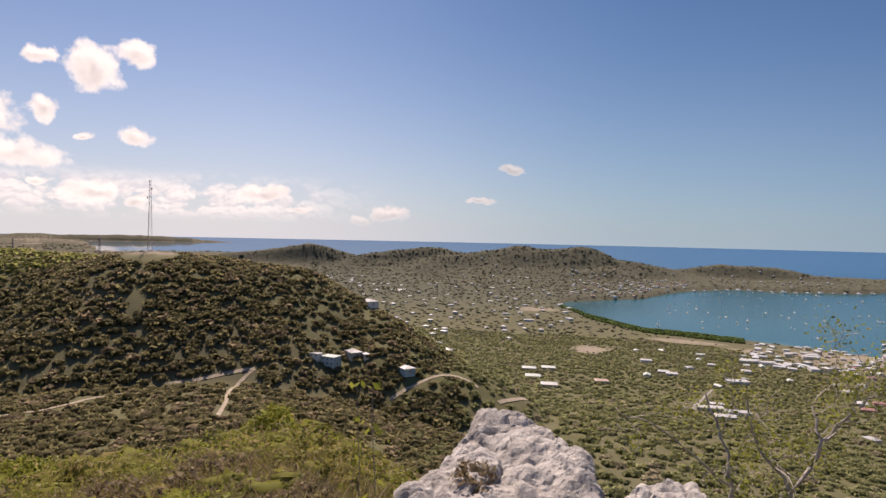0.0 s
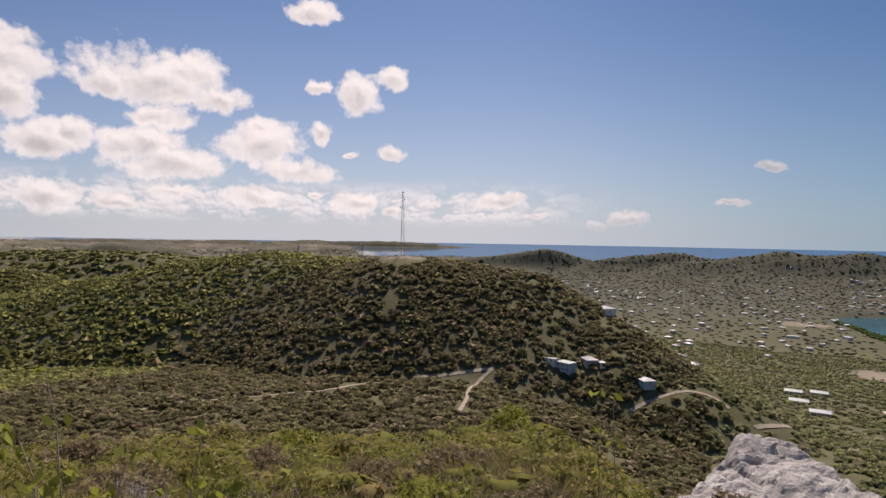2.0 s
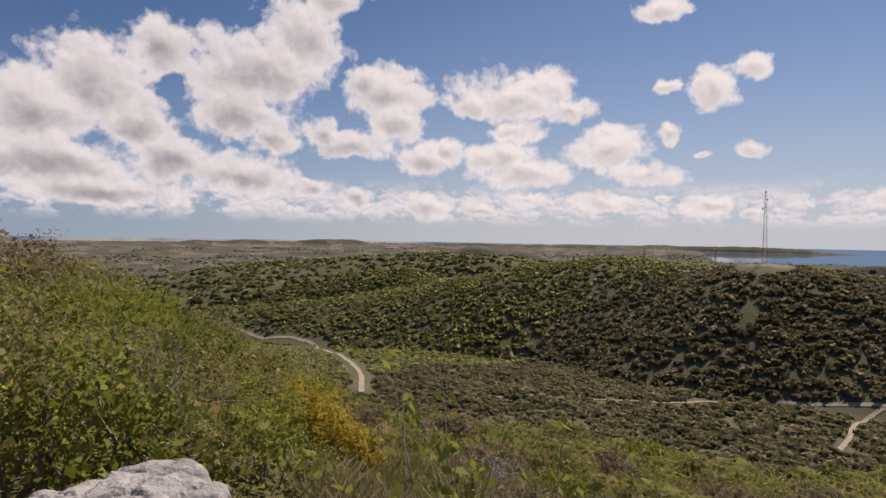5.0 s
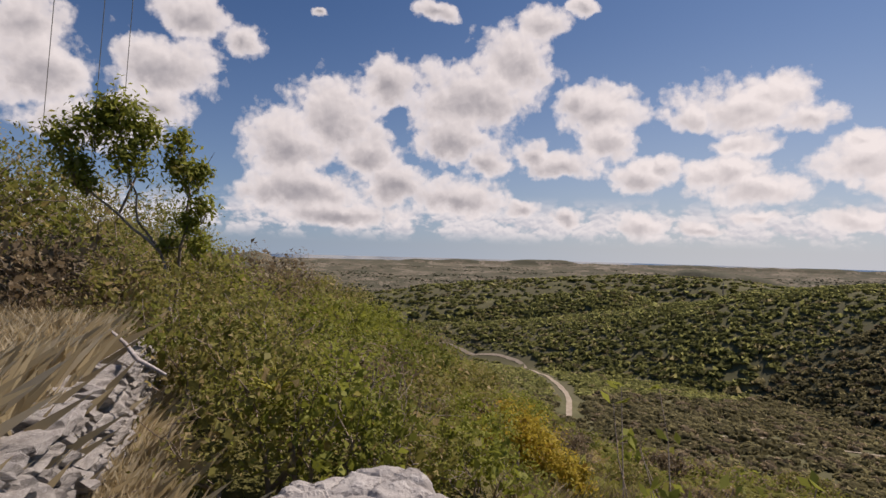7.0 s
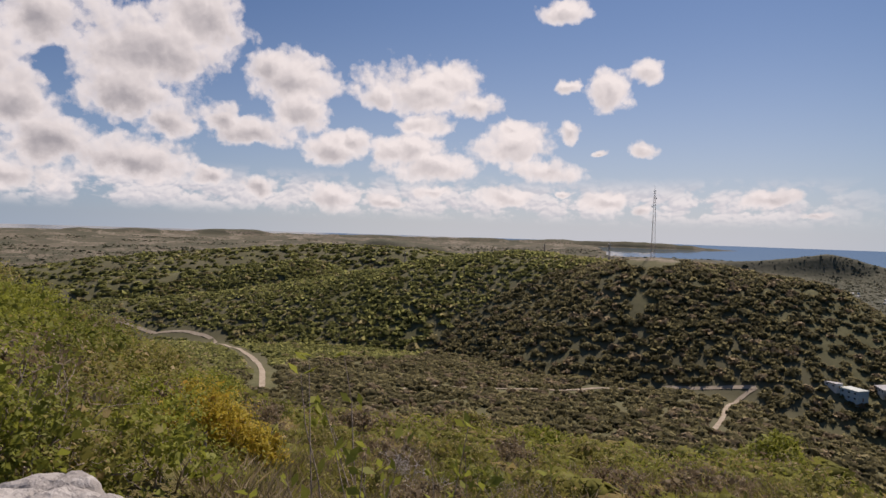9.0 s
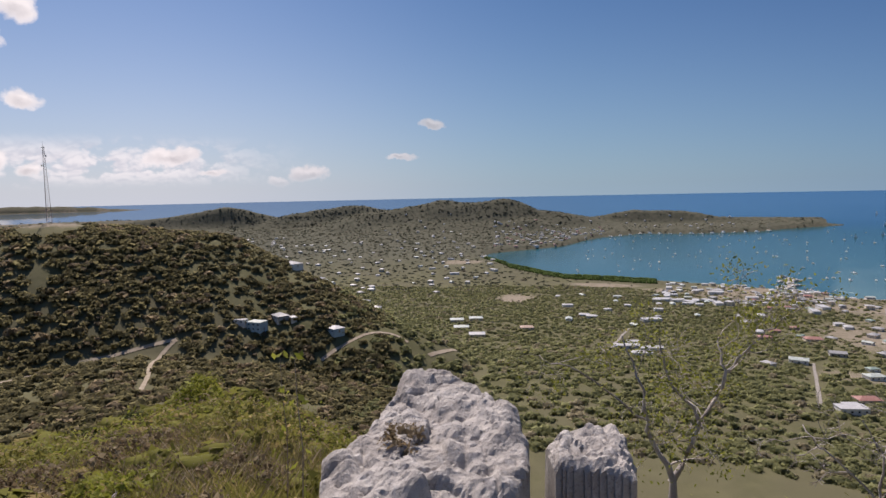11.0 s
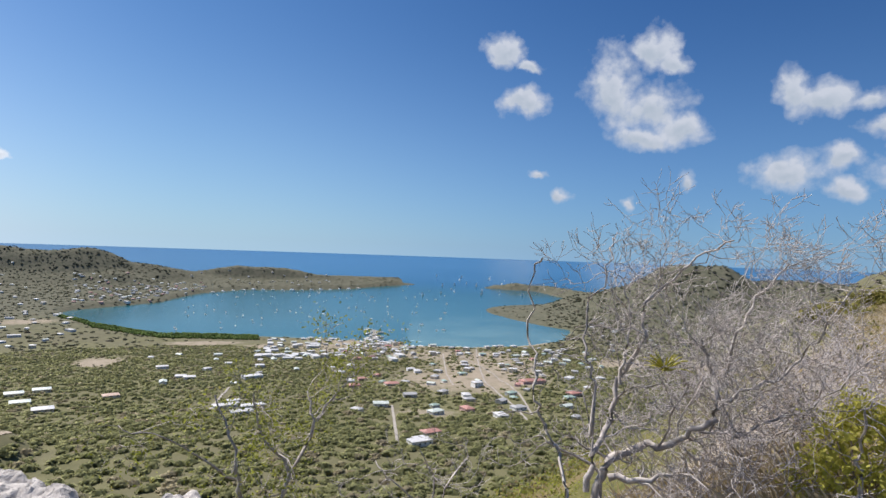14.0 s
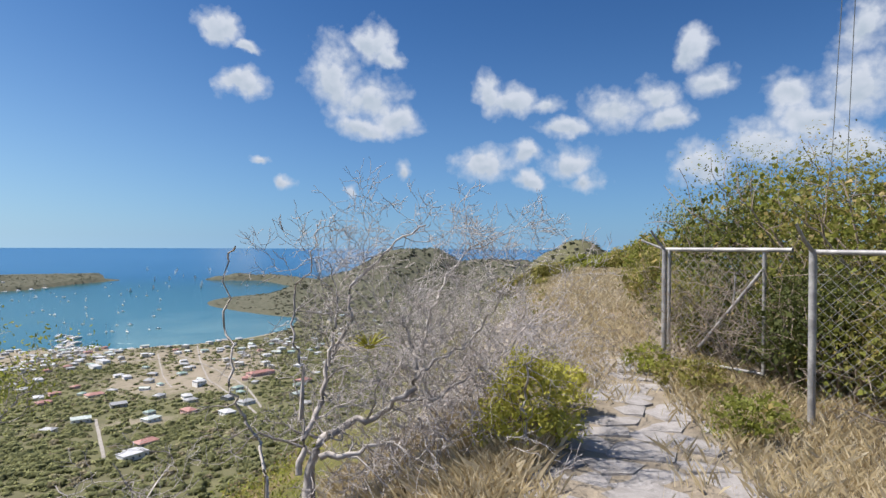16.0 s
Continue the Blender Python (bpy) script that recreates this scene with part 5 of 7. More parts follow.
def near_slope():
    nr = np.random.default_rng(40)
    rockfree = lambda x, y, z, rng: (np.hypot(x, y) > 4.0) & ~((x > 3.2) & (np.abs(y - 0.4) < 2.0))
    # the green slope below the crest
    for k, (mat, share, seed) in enumerate((("bright", 2800, 41), ("olive", 3400, 42), ("green", 2000, 43), ("brown", 2600, 44))):
        keep = lambda x, y, z, rng: rockfree(x, y, z, rng) & (rough_noise(x, y, 9, 3, 60 + k) > -0.12) & (y > -2)
        p, _, x, y = scatter(share * 2, (-58, 76), (4.5, 125), seed, keep, even=True)
        d = np.hypot(x, y)
        stuff_tufts("slope_scrub", "low green and dry scrub covering the slope below the crest", "scrub", p, None, 10, 0.007 + 0.0036 * d, 0.12 + 0.015 * d, seed, M_LEAF[mat])
    # dry grass on the crest, by the path, and above the wall
    straw = leafy("dry_grass", (0.34, 0.27, 0.15), (0.55, 0.46, 0.29), (0.60, 0.52, 0.36), 0.3)
    blades = []
    for n, az, d, seed, hi in ((5200, (-88, -76), (6.5, 34), 45, 0.13), (1900, (-112, -90), (3.4, 9), 46, 0.15), (2600, (-80, -60), (3.2, 6.5), 47, 0.2), (5200, (98, 120), (2.6, 9), 48, 0.30), (2600, (-32, 20), (1.6, 4.6), 49, 0.15)):
        keep = lambda x, y, z, rng: ~((x > 2.4) & (x < 9.2) & (np.abs(y - np.interp(x, [3, 5, 7, 10], [0.1, 0.15, 0.4, 0.9])) < np.interp(x, [3, 5, 7, 9], [1.0, 0.8, 0.42, 0.2])) & (rng.random(len(x)) < 0.91))
        p, _, x, y = scatter(n, az, d, seed, keep, even=True)
        blades.append((p, hi))
    base = np.concatenate([np.repeat(p, 10, 0) for p, _ in blades])
    tall = np.concatenate([np.full(len(p) * 10, h) for p, h in blades]) * nr.uniform(0.4, 1.3, len(base))
    base[:, :2] += nr.normal(0, 0.08, (len(base), 2))
    lean = nr.normal(0, 0.45, (len(base), 2)) * tall[:, None]
    side = nr.normal(0, 1, (len(base), 2))
    side *= (0.0009 + 0.00026 * np.hypot(base[:, 0], base[:, 1]))[:, None] / np.linalg.norm(side, axis=1)[:, None]
    z = base[:, 2:] - 0.02
    v = np.stack([np.c_[base[:, :2] - side, z], np.c_[base[:, :2] + side, z], np.c_[base[:, :2] + lean * 0.4 + side * 0.8, z + tall[:, None] * 0.6], np.c_[base[:, :2] + lean, z + tall[:, None]]], 1).reshape(-1, 3)
    me = mesh_from("dry_grass", v, np.arange(len(v)).reshape(-1, 4))
    me.materials.append(straw)
    tagged(new("dry_grass", me), "straw-coloured dry grass on the crest and path edges", "grass", kind="stuff")
    # low bushes, crown beside crown, over the slope further down
    sets = []
    for n_, dd, r, seed in ((2600, (9, 45), (0.16, 0.42), 51), (5200, (35, 150), (0.5, 1.3), 52)):
        keep = lambda x, y, z, rng: (rng.random(len(x)) < 0.75 + 0.5 * rough_noise(x, y, 14, 3, 58)) & (y > 0)
        p, _, x, y = scatter(n_, (-12, 72), dd, seed, keep, even=True)
        size = np.random.default_rng(seed).uniform(*r, len(p)) * (1 + 0.4 * rough_noise(x, y, 20, 2, 59))
        sets.append(crowns(p, size * 1.25, size * 0.62, 20, seed, 0.28, 5))
    cover_of("slope_bushes", "low yellow-green bushes crowding the slope below the crest", "bushes", M_SLOPE, *sets)
    # dry and green herbs, upright, on the slope just below the crest
    for k, (mix_, n) in enumerate(((leafy("brown_herbs", (0.15, 0.12, 0.065), (0.27, 0.22, 0.13), (0.36, 0.30, 0.20), 0.25), 6200), (M_LEAF["olive"], 4600))):
        keep = lambda x, y, z, rng: rough_noise(x, y, 3.0, 3, 85 + k) > -0.15
        p, _, x, y = scatter(n, (-3, 66), (2.7, 15), 86 + k, keep, even=True)
        base = np.repeat(p, 11, 0)
        d = np.hypot(base[:, 0], base[:, 1])
        base[:, :2] += nr.normal(0, 1, (len(base), 2)) * (0.05 + 0.012 * d)[:, None]
        tall = (0.16 + 0.009 * d) * nr.uniform(0.4, 1.4, len(base))
        lean = nr.normal(0, 0.42, (len(base), 2)) * tall[:, None]
        side = nr.normal(0, 1, (len(base), 2))
        side *= (0.0011 + 0.00042 * d)[:, None] / np.linalg.norm(side, axis=1)[:, None]
        z = base[:, 2:] - 0.03
        v = np.stack([np.c_[base[:, :2] - side, z], np.c_[base[:, :2] + side, z], np.c_[base[:, :2] + lean * 0.5 + side * 1.2, z + tall[:, None] * 0.6], np.c_[base[:, :2] + lean, z + tall[:, None]]], 1).reshape(-1, 3)
        me = mesh_from("slope_herbs", v, np.arange(len(v)).reshape(-1, 4))
        me.materials.append(mix_)
        tagged(new("slope_herbs", me), "upright dry herbs and grass on the slope below the crest", "grass", kind="stuff")


near_slope()


def shrubs():
    rng = random.Random(21)
    # the thicket that falls away beside the crest
    tints = ("green", "olive", "bright", "brown", "olive", "bright")
    n = 0
    for az, d, r, h in ((96, 5.4, 0.8, 1.2), (91, 5.2, 0.9, 1.3), (86, 5.0, 0.9, 1.15), (81, 5.4, 0.9, 1.1), (94, 7.5, 1.2, 2.1), (88, 7.8, 1.2, 1.9), (83, 7.2, 1.1, 1.5), (77, 6.8, 1.0, 1.2), (72, 7.0, 0.9, 1.0),
                        (92, 10.5, 1.5, 2.5), (87.5, 11, 1.5, 2.3), (83, 10.5, 1.5, 2.0), (78, 10.0, 1.4, 1.8), (73, 10.0, 1.3, 1.6), (68, 10.5, 1.2, 1.4), (90, 15, 2.0, 3.2), (86, 15.5, 2.0, 2.9), (81.5, 15, 1.9, 2.6),
                        (77, 14.5, 1.8, 2.3), (72, 14, 1.6, 2.0), (67, 15, 1.5, 1.8), (62, 15.5, 1.4, 1.5), (89, 4.0, 0.55, 0.8), (84, 3.9, 0.55, 0.8), (79, 4.1, 0.6, 0.8), (75, 4.6, 0.6, 0.8), (70, 4.8, 0.6, 0.8), (70.5, 8.4, 0.8, 1.0), (58, 11, 1.0, 1.0), (54.5, 14, 1.2, 1.0), (56.5, 18, 1.4, 1.0), (85, 22, 2.3, 3.2), (81, 22, 2.2, 3.0), (76.5, 21, 2.0, 2.6), (71.5, 21, 2.0, 2.3), (66.5, 22, 1.9, 2.0), (61, 23, 1.7, 1.8), (57, 24, 1.6, 1.5)):
        size = 0.015 + 0.0014 * d
        at = on_slope(az, d, -0.1)
        top = np.interp(az, [55, 57, 61, 66.5, 73, 80, 85.5, 90, 93, 100], [-19, -17.6, -15, -12, -8.6, -4.4, -1.3, 1.7, 1.9, 2.5])
        h = min(max(EYE_Z + d * math.tan(radians(float(top) - (0.4 if d > 9 else 2.6))) - at.z, 0.55), 3.0) * 0.93
        shrub({"olive": "olive-green shrub with dry leaves in the thicket", "brown": "half-dry brown-leaved shrub in the thicket"}.get(tints[n % 6], "dense leafy green shrub in the thicket beside the crest"), on_slope(az, d, -0.1), r, h, tints[n % 6], int(1700 + 420 * r * r), size, 100 + n, group="thicket shrubs")
        n += 1
    for az, d, r, h in ((66.2, 7.6, 0.50, 1.0), (63.6, 7.3, 0.48, 0.85), (61.6, 7.0, 0.36, 0.6)):
        at = on_slope(az, d, -0.05)
        h = max(EYE_Z - d * math.tan(radians({66.2: 12.0, 63.6: 14.2, 61.6: 16.6}[az])) - at.z, 0.4)
        shrub("shrub with bright yellowing leaves on the slope", at, r, h, "yellow", 2100, 0.022, 140 + n, group="yellowing shrubs")
        n += 1
    # single shrubs on the slope below
    for az, d, r, h, t in ((15.2, 33, 1.5, 2.0, "bright"), (20.5, 36, 0.7, 1.3, "dark"), (24.5, 38, 1.3, 1.2, "dark"), (27, 40, 1.2, 0.9, "green"), (5.5, 60, 1.6, 1.6, "bright"), (9, 58, 1.8, 1.5, "olive"), (13, 62, 2.0, 1.6, "olive"),
                           (30, 16, 1.2, 0.9, "olive"), (9, 5.2, 0.5, 0.4, "olive"), (17, 5.6, 0.6, 0.45, "brown"), (25, 5.0, 0.5, 0.45, "olive"), (32, 5.8, 0.6, 0.5, "brown"), (39, 5.0, 0.5, 0.5, "bright"), (46, 5.6, 0.6, 0.55, "brown"), (53, 6.2, 0.6, 0.6, "olive"), (22, 8.5, 0.8, 0.6, "bright"), (35, 9, 0.8, 0.6, "olive"), (13, 8.5, 0.8, 0.5, "brown"), (28, 11, 0.9, 0.7, "brown"), (42, 8, 0.7, 0.6, "green"), (38, 14, 1.0, 0.8, "brown"), (44, 11, 0.9, 0.9, "olive"), (49, 9.5, 0.8, 0.8, "brown"), (11.5, 13, 1.4, 0.9, "olive"), (4, 11, 1.0, 0.7, "olive"), (20, 12.5, 1.2, 0.8, "brown"),
                           (56, 13, 1.0, 0.9, "olive"), (52, 18, 1.3, 1.0, "brown"), (35, 26, 1.3, 1.1, "bright"), (42, 30, 1.5, 1.2, "olive"), (-13.5, 3.7, 0.32, 0.42, "olive"), (-19, 3.6, 0.25, 0.32, "green"), (-16, 5.0, 0.6, 0.6, "olive")):
        shrub({"dark": "small dark green shrub standing alone on the slope", "brown": "half-bare brown shrub on the slope", "bright": "round bright green shrub on the slope", "olive": "olive-green low shrub on the slope", "green": "low green shrub on the slope"}[t],
              on_slope(az, d, -0.05), r, h, t, int(900 + 500 * r), 0.010 + 0.0021 * d, 170 + n, group="slope shrubs")
        n += 1
    # by the path and round the fence
    shrub("rounded yellow-green shrub at the path's edge", on_slope(-77.9, 5.1, -0.05), 0.42, 0.98, "fresh", 3000, 0.020, 300, group="shrubs by the path")
    shrub("yellow-green shrub at the path's edge", on_slope(-80.6, 6.0, -0.05), 0.34, 0.66, "fresh", 1500, 0.020, 301, group="shrubs by the path")
    shrub("low grey-green shrub at the fence's foot", on_slope(-91.5, 7.4, -0.05), 0.5, 0.5, "olive", 1600, 0.02, 302, group="shrubs by the path")
    shrub("low grey-green shrub at the fence's foot", on_slope(-96.2, 6.0, -0.05), 0.48, 0.55, "green", 1500, 0.018, 303, group="shrubs by the path")
    shrub("low green shrub beside the gate post", on_slope(-88.0, 8.2, -0.05), 0.4, 0.5, "bright", 1100, 0.02, 304, group="shrubs by the path")
    for az, d, r, h, t in ((-91.0, 9.4, 0.5, 1.5, "olive"), (-93.0, 9.2, 0.55, 1.8, "green"), (-95.3, 8.9, 0.55, 1.8, "dark"), (-97.6, 8.6, 0.55, 1.8, "green"), (-99.6, 8.0, 0.5, 1.7, "dark"), (-101.8, 7.7, 0.55, 1.9, "dark"), (-104.0, 7.5, 0.6, 1.9, "green"), (-107, 7.2, 0.6, 1.9, "olive")):
        shrub("dense leafy shrub grown up against the chain-link fence", on_slope(az, d, -0.1), r, h, t, 3000, 0.021, 360 + n, group="shrubs against the fence")
        n += 1
    for az, d, r, h, t in ((-91.3, 10.6, 0.8, 2.2, "green"), (-94, 10.2, 1.2, 2.7, "dark"), (-98, 9.8, 1.2, 3.2, "green"), (-102, 9.2, 1.2, 3.2, "olive"), (-106, 8.8, 1.2, 3.1, "green"), (-110, 8.4, 1.1, 3.1, "olive"), (-100, 7.9, 0.7, 1.9, "dark"), (-97, 12, 1.5, 3.3, "green"), (-104, 11.5, 1.5, 3.3, "olive"), (-114, 8.6, 1.2, 2.6, "green"),
                           (-89.6, 13.5, 1.0, 1.7, "olive")):
        shrub("tall dense green shrub behind the chain-link fence", on_slope(az, d, -0.1), r, h * 1.06, t, int(4600 * r), 0.026 if d < 11 else 0.032, 310 + n, group="shrubs behind the fence")
        n += 1
    # the far end of the grass
    for az, d, r, h, t in ((-78.6, 31, 1.4, 1.0, "olive"), (-82.3, 34, 1.6, 0.8, "bright"), (-84.4, 33, 1.6, 1.1, "bright"), (-86.3, 30, 1.6, 1.6, "olive"), (-88.3, 24, 1.6, 1.9, "green"), (-76.2, 24, 1.6, 0.9, "olive")):
        shrub("bright green shrub at the far end of the dry grass", on_slope(az, d, -0.1), r, h, t, 2300, 0.07, 340 + n, group="shrubs beyond the grass")
        n += 1


shrubs()


def leafy_tree(label, at, height, radius, seed, leaf, count, size, lean=(0, 0, 0), depth=3, bark=None, name="tree"):
    rng, nr = random.Random(seed), np.random.default_rng(seed)
    ob = thing(name, label, "tree", at)
    lines, ends = [], []
    for i in range(2):
        grow(rng, Vector((0.06 * i, 0, -0.3)), Vector((rng.uniform(-0.3, 0.3), rng.uniform(-0.3, 0.3), 1.0)) + Vector(lean), height * 0.42, 0.03 * height * 0.5, depth, lines, 0.16, (2, 3), Vector((0, 0, 0.10)) + Vector(lean) * 0.08, 0.66, ends)
    part("trunk", limbs_mesh("trunk", lines), bark or M_BARK, ob)
    if count:
        e = np.array([p[:] for p in ends])
        pick = nr.integers(0, len(e), count)
        p = e[pick] + nr.normal(0, 1, (count, 3)) * radius
        part("crown", leaf_mesh("crown", p, nr.normal(0, 1, (count, 3)) + np.array([0, 0, 0.6]), size * nr.uniform(0.6, 1.2, count), nr, 0.42), M_LEAF[leaf], ob)
    return ob


def forked_tree(label, stems, tufts, leaf, seed):
    """A tree of few bent stems with leaves in open tufts: lines of (bearing, rise, distance), and tufts with a radius."""
    nr = np.random.default_rng(seed)
    spot = lambda az, el, d: polar(az, d, EYE_Z + d * math.tan(radians(el)))
    foot = spot(*stems[0][0])
    ob = thing("tree", label, "tree", foot)
    lines = []
    for k, line in enumerate(stems):
        pts = [spot(*q) - foot for q in line]
        if k in (0, 2):
            pts.insert(0, Vector((pts[0].x, pts[0].y, on_slope(line[0][0], line[0][2]).z - foot.z - 0.2)))
        fine = [pts[0]]
        for a, b in zip(pts, pts[1:]):
            for i in (1, 2, 3):
                fine.append(a.lerp(b, i / 3) + Vector(nr.normal(0, 0.012, 3)))
        lines.append((fine, np.linspace(0.028 if k in (0, 2) else 0.016, 0.005, len(fine))))
    c, nrm = [], []
    for az, el, d, r in tufts:
        mid_ = np.array(spot(az, el, d) - foot)
        for _ in range(5):
            way = nr.normal(0, 1, 3) * r * 0.7
            lines.append(([mid_ - np.array([0, 0, r]), mid_ + way * 0.4, mid_ + way], (0.005, 0.004, 0.002)))
        n_ = int(330 * (r / 0.2) ** 1.5)
        off = nr.normal(0, 0.36, (n_, 3)) * np.array([r, r, r])
        c.append(mid_ + off)
        nrm.append(off / r + nr.normal(0, 0.7, (n_, 3)) + np.array([0, 0, 0.5]))
    c, nrm = np.concatenate(c), np.concatenate(nrm)
    part("trunk", limbs_mesh("trunk", lines), M_TWIG, ob)
    part("crown", leaf_mesh("crown", c, nrm, nr.uniform(0.024, 0.044, len(c)), nr, 0.42), M_LEAF[leaf], ob)
    return ob


forked_tree("slender leafy tree with forked stems above the wall",
            [[(96.5, -7.6, 6.60), (96.9, -4.7, 6.60), (97.6, -0.6, 6.60), (100.8, 2.6, 6.60), (103.6, 5.0, 6.60), (104.8, 8.2, 6.60)], [(97.6, -0.6, 6.65), (99.3, 2.0, 6.65), (100.0, 5.2, 6.65), (100.8, 9.3, 6.65), (101.7, 10.8, 6.65)], [(96.5, -7.1, 6.70), (96.1, -0.3, 6.70), (95.3, 4.6, 6.70), (96.3, 9.5, 6.70)], [(100.8, 2.6, 6.75), (99.0, 6.7, 6.75), (98.9, 10.2, 6.75)], [(95.3, 4.6, 6.80), (94.5, 5.6, 6.80), (94.3, 7.1, 6.80)]],
            [(104.8, 8.4, 6.60, 0.23), (102.6, 9.7, 6.60, 0.28), (100.8, 10.6, 6.60, 0.28), (99.0, 9.5, 6.60, 0.21), (100.2, 7.3, 6.60, 0.31), (103.9, 6.3, 6.60, 0.20), (101.7, 10.8, 6.60, 0.17), (103.1, 5.0, 6.60, 0.14), (96.4, 8.9, 6.60, 0.17), (95.6, 6.1, 6.60, 0.23), (94.5, 3.5, 6.60, 0.18), (96.7, 7.0, 6.60, 0.14), (94.5, 6.5, 6.60, 0.14), (95.6, 2.1, 6.60, 0.15), (97.1, 0.1, 6.60, 0.12), (94.7, 0.2, 6.60, 0.17)], "bright", 401)
leafy_tree("dark dense tree behind the thicket", on_slope(103.5, 10.5), 2.7, 0.16, 403, "olive", 4200, 0.040)
leafy_tree("grey half-bare tree at the crest", on_slope(107.5, 9.0), 3.0, 0.14, 404, "olive", 1500, 0.04)
leafy_tree("grey half-bare tree at the crest", on_slope(112.0, 10.0), 3.2, 0.16, 405, "olive", 2000, 0.04)
leafy_tree("dense tree behind the thicket", on_slope(98.0, 13), 2.4, 0.18, 406, "green", 3600, 0.036)
for k, (az, d, r, h, t) in enumerate(((104, 9.5, 1.2, 2.5, "olive"), (108, 8.6, 1.2, 2.6, "green"), (100.5, 10.5, 1.1, 2.0, "green"), (112.5, 8.0, 1.2, 2.6, "olive"), (97, 9.0, 1.0, 1.8, "olive"), (116, 8.0, 1.2, 2.6, "brown"), (103, 7.6, 0.8, 1.3, "green"), (95, 9.8, 1.0, 2.0, "bright"))):
    shrub("tall tangled shrub behind the wall", on_slope(az, d, -0.1), r, h, t, 2600, 0.030, 420 + k, group="shrubs behind the wall")
shrub("brown undergrowth below the trees", on_slope(104, 6.6), 0.9, 1.1, "brown", 1900, 0.026, 407)
shrub("brown undergrowth below the trees", on_slope(109, 6.2), 0.9, 1.2, "brown", 1900, 0.026, 408)
shrub("olive undergrowth below the trees", on_slope(100.5, 6.0), 0.7, 1.0, "olive", 1900, 0.024, 409)

# bare trees on the harbour side
def sight(az, el, d):
    """The place at a bearing, a height angle and a distance from the eye."""
    return polar(az, d * math.cos(radians(el)), EYE_Z + d * math.sin(radians(el)))


def limb_tree(label, limbs, twig, seed, mat, depth=2, every=0.75, pull=(0, 0, 0.03), leaves=None, shift=0.0):
    """A bare tree of crooked limbs: each a line of (bearing, height angle), its distance and its thickness at both ends; twigs grow from them."""
    rng, nr = random.Random(seed), np.random.default_rng(seed)
    foot = sight(limbs[0][0][0][0] - shift, limbs[0][0][0][1], limbs[0][1])
    foot.z -= 0.35
    ob = thing("bare_tree", label, "tree", foot, "bare trees")
    ends, twigs = [], []
    for line, d, r0, r1 in limbs:
        pts = [sight(a - shift, e, d + 0.12 * math.sin(i * 1.7 + seed)) - foot for i, (a, e) in enumerate(line)]
        fine = []
        for i, (p, q) in enumerate(zip(pts, pts[1:])):
            for k in range(4):
                w = Vector((rng.gauss(0, 1), rng.gauss(0, 1), rng.gauss(0, 1))) * 0.012
                fine.append(p.lerp(q, k / 4) + w)
        fine.append(pts[-1])
        n = len(fine)
        rad = [0.72 * (r0 + (r1 - r0) * (i / (n - 1)) ** 0.8) for i in range(n)]
        rad = [r * rng.uniform(0.85, 1.15) for r in rad]
        if line is limbs[0][0]:
            fine.insert(0, Vector((0, 0, 0)))
            rad.insert(0, r0 * 1.25)
        part("limb", limbs_mesh("limb", [(fine, rad)]), mat, ob)
        for i in range(2, n):
            if rng.random() < every * (0.45 + 0.55 * i / n):
                side = Vector((rng.gauss(0, 1), rng.gauss(0, 1), rng.gauss(0.35, 0.8))).normalized()
                grow(rng, fine[i], side, twig * rng.uniform(0.5, 1.1), max(0.0045, rad[i] * 0.42), depth, twigs, 0.3, (2, 3), Vector(pull), 0.68, ends)
    twigs = [(p, [max(q, 0.0019) for q in r]) for p, r in twigs]
    part("twig_tangle", limbs_mesh("twig_tangle", twigs), mat, ob)
    if leaves:
        kind, count, size = leaves
        e = np.array([p[:] for p in ends])
        p = e[nr.integers(0, len(e), count)] + nr.normal(0, 0.07, (count, 3))
        part("foliage", leaf_mesh("foliage", p, nr.normal(0, 1, (count, 3)), size * nr.uniform(0.6, 1.2, count), nr), M_LEAF[kind], ob)
    return ob


limb_tree("bleached bare tree with crooked limbs and wind-swept twigs",
          [([(-56.5, -19.7), (-57.5, -17.4), (-59.2, -16.2), (-62.4, -15.3), (-65.2, -13.7), (-66.3, -12.0), (-65.9, -9.3), (-64.9, -6.5)], 5.0, 0.052, 0.016),
           ([(-55.7, -19.7), (-56.2, -16.8), (-57.7, -14.0), (-58.3, -10.4), (-60.2, -7.2), (-60.1, -3.9), (-61.7, -2.1), (-64.4, 0.5), (-67.1, 2.0)], 4.9, 0.038, 0.008),
           ([(-58.3, -10.8), (-58.8, -7.2), (-58.9, -4.3), (-58.2, -1.5)], 4.8, 0.020, 0.007),
           ([(-66.3, -12.0), (-68.4, -10.1), (-70.7, -9.0), (-72.4, -7.0), (-74.1, -4.2), (-75.8, -1.1)], 5.2, 0.024, 0.007),
           ([(-66.6, -10.2), (-67.6, -6.0), (-68.9, -2.5), (-70.8, -0.3), (-72.0, 0.4)], 5.3, 0.022, 0.007),
           ([(-57.5, -18.7), (-61.1, -18.2), (-63.9, -17.5)], 4.8, 0.034, 0.014),
           ([(-65.2, -13.7), (-67.9, -14.0), (-70.5, -12.2), (-73.0, -11.0), (-76.5, -7.0)], 5.1, 0.022, 0.007)], 0.50, 701, M_DEAD, 3, 0.80, (0.02, -0.05, 0.04), None, 1.5)
limb_tree("bare grey stem with forked tip", [([(-56.0, -10.9), (-55.2, -8.1), (-55.4, -3.8), (-56.6, -2.3), (-57.3, 1.1), (-57.7, 2.5)], 4.4, 0.016, 0.005)], 0.2, 702, M_DEAD, 1, 0.35, (0, 0, 0.03), None, 1.5)
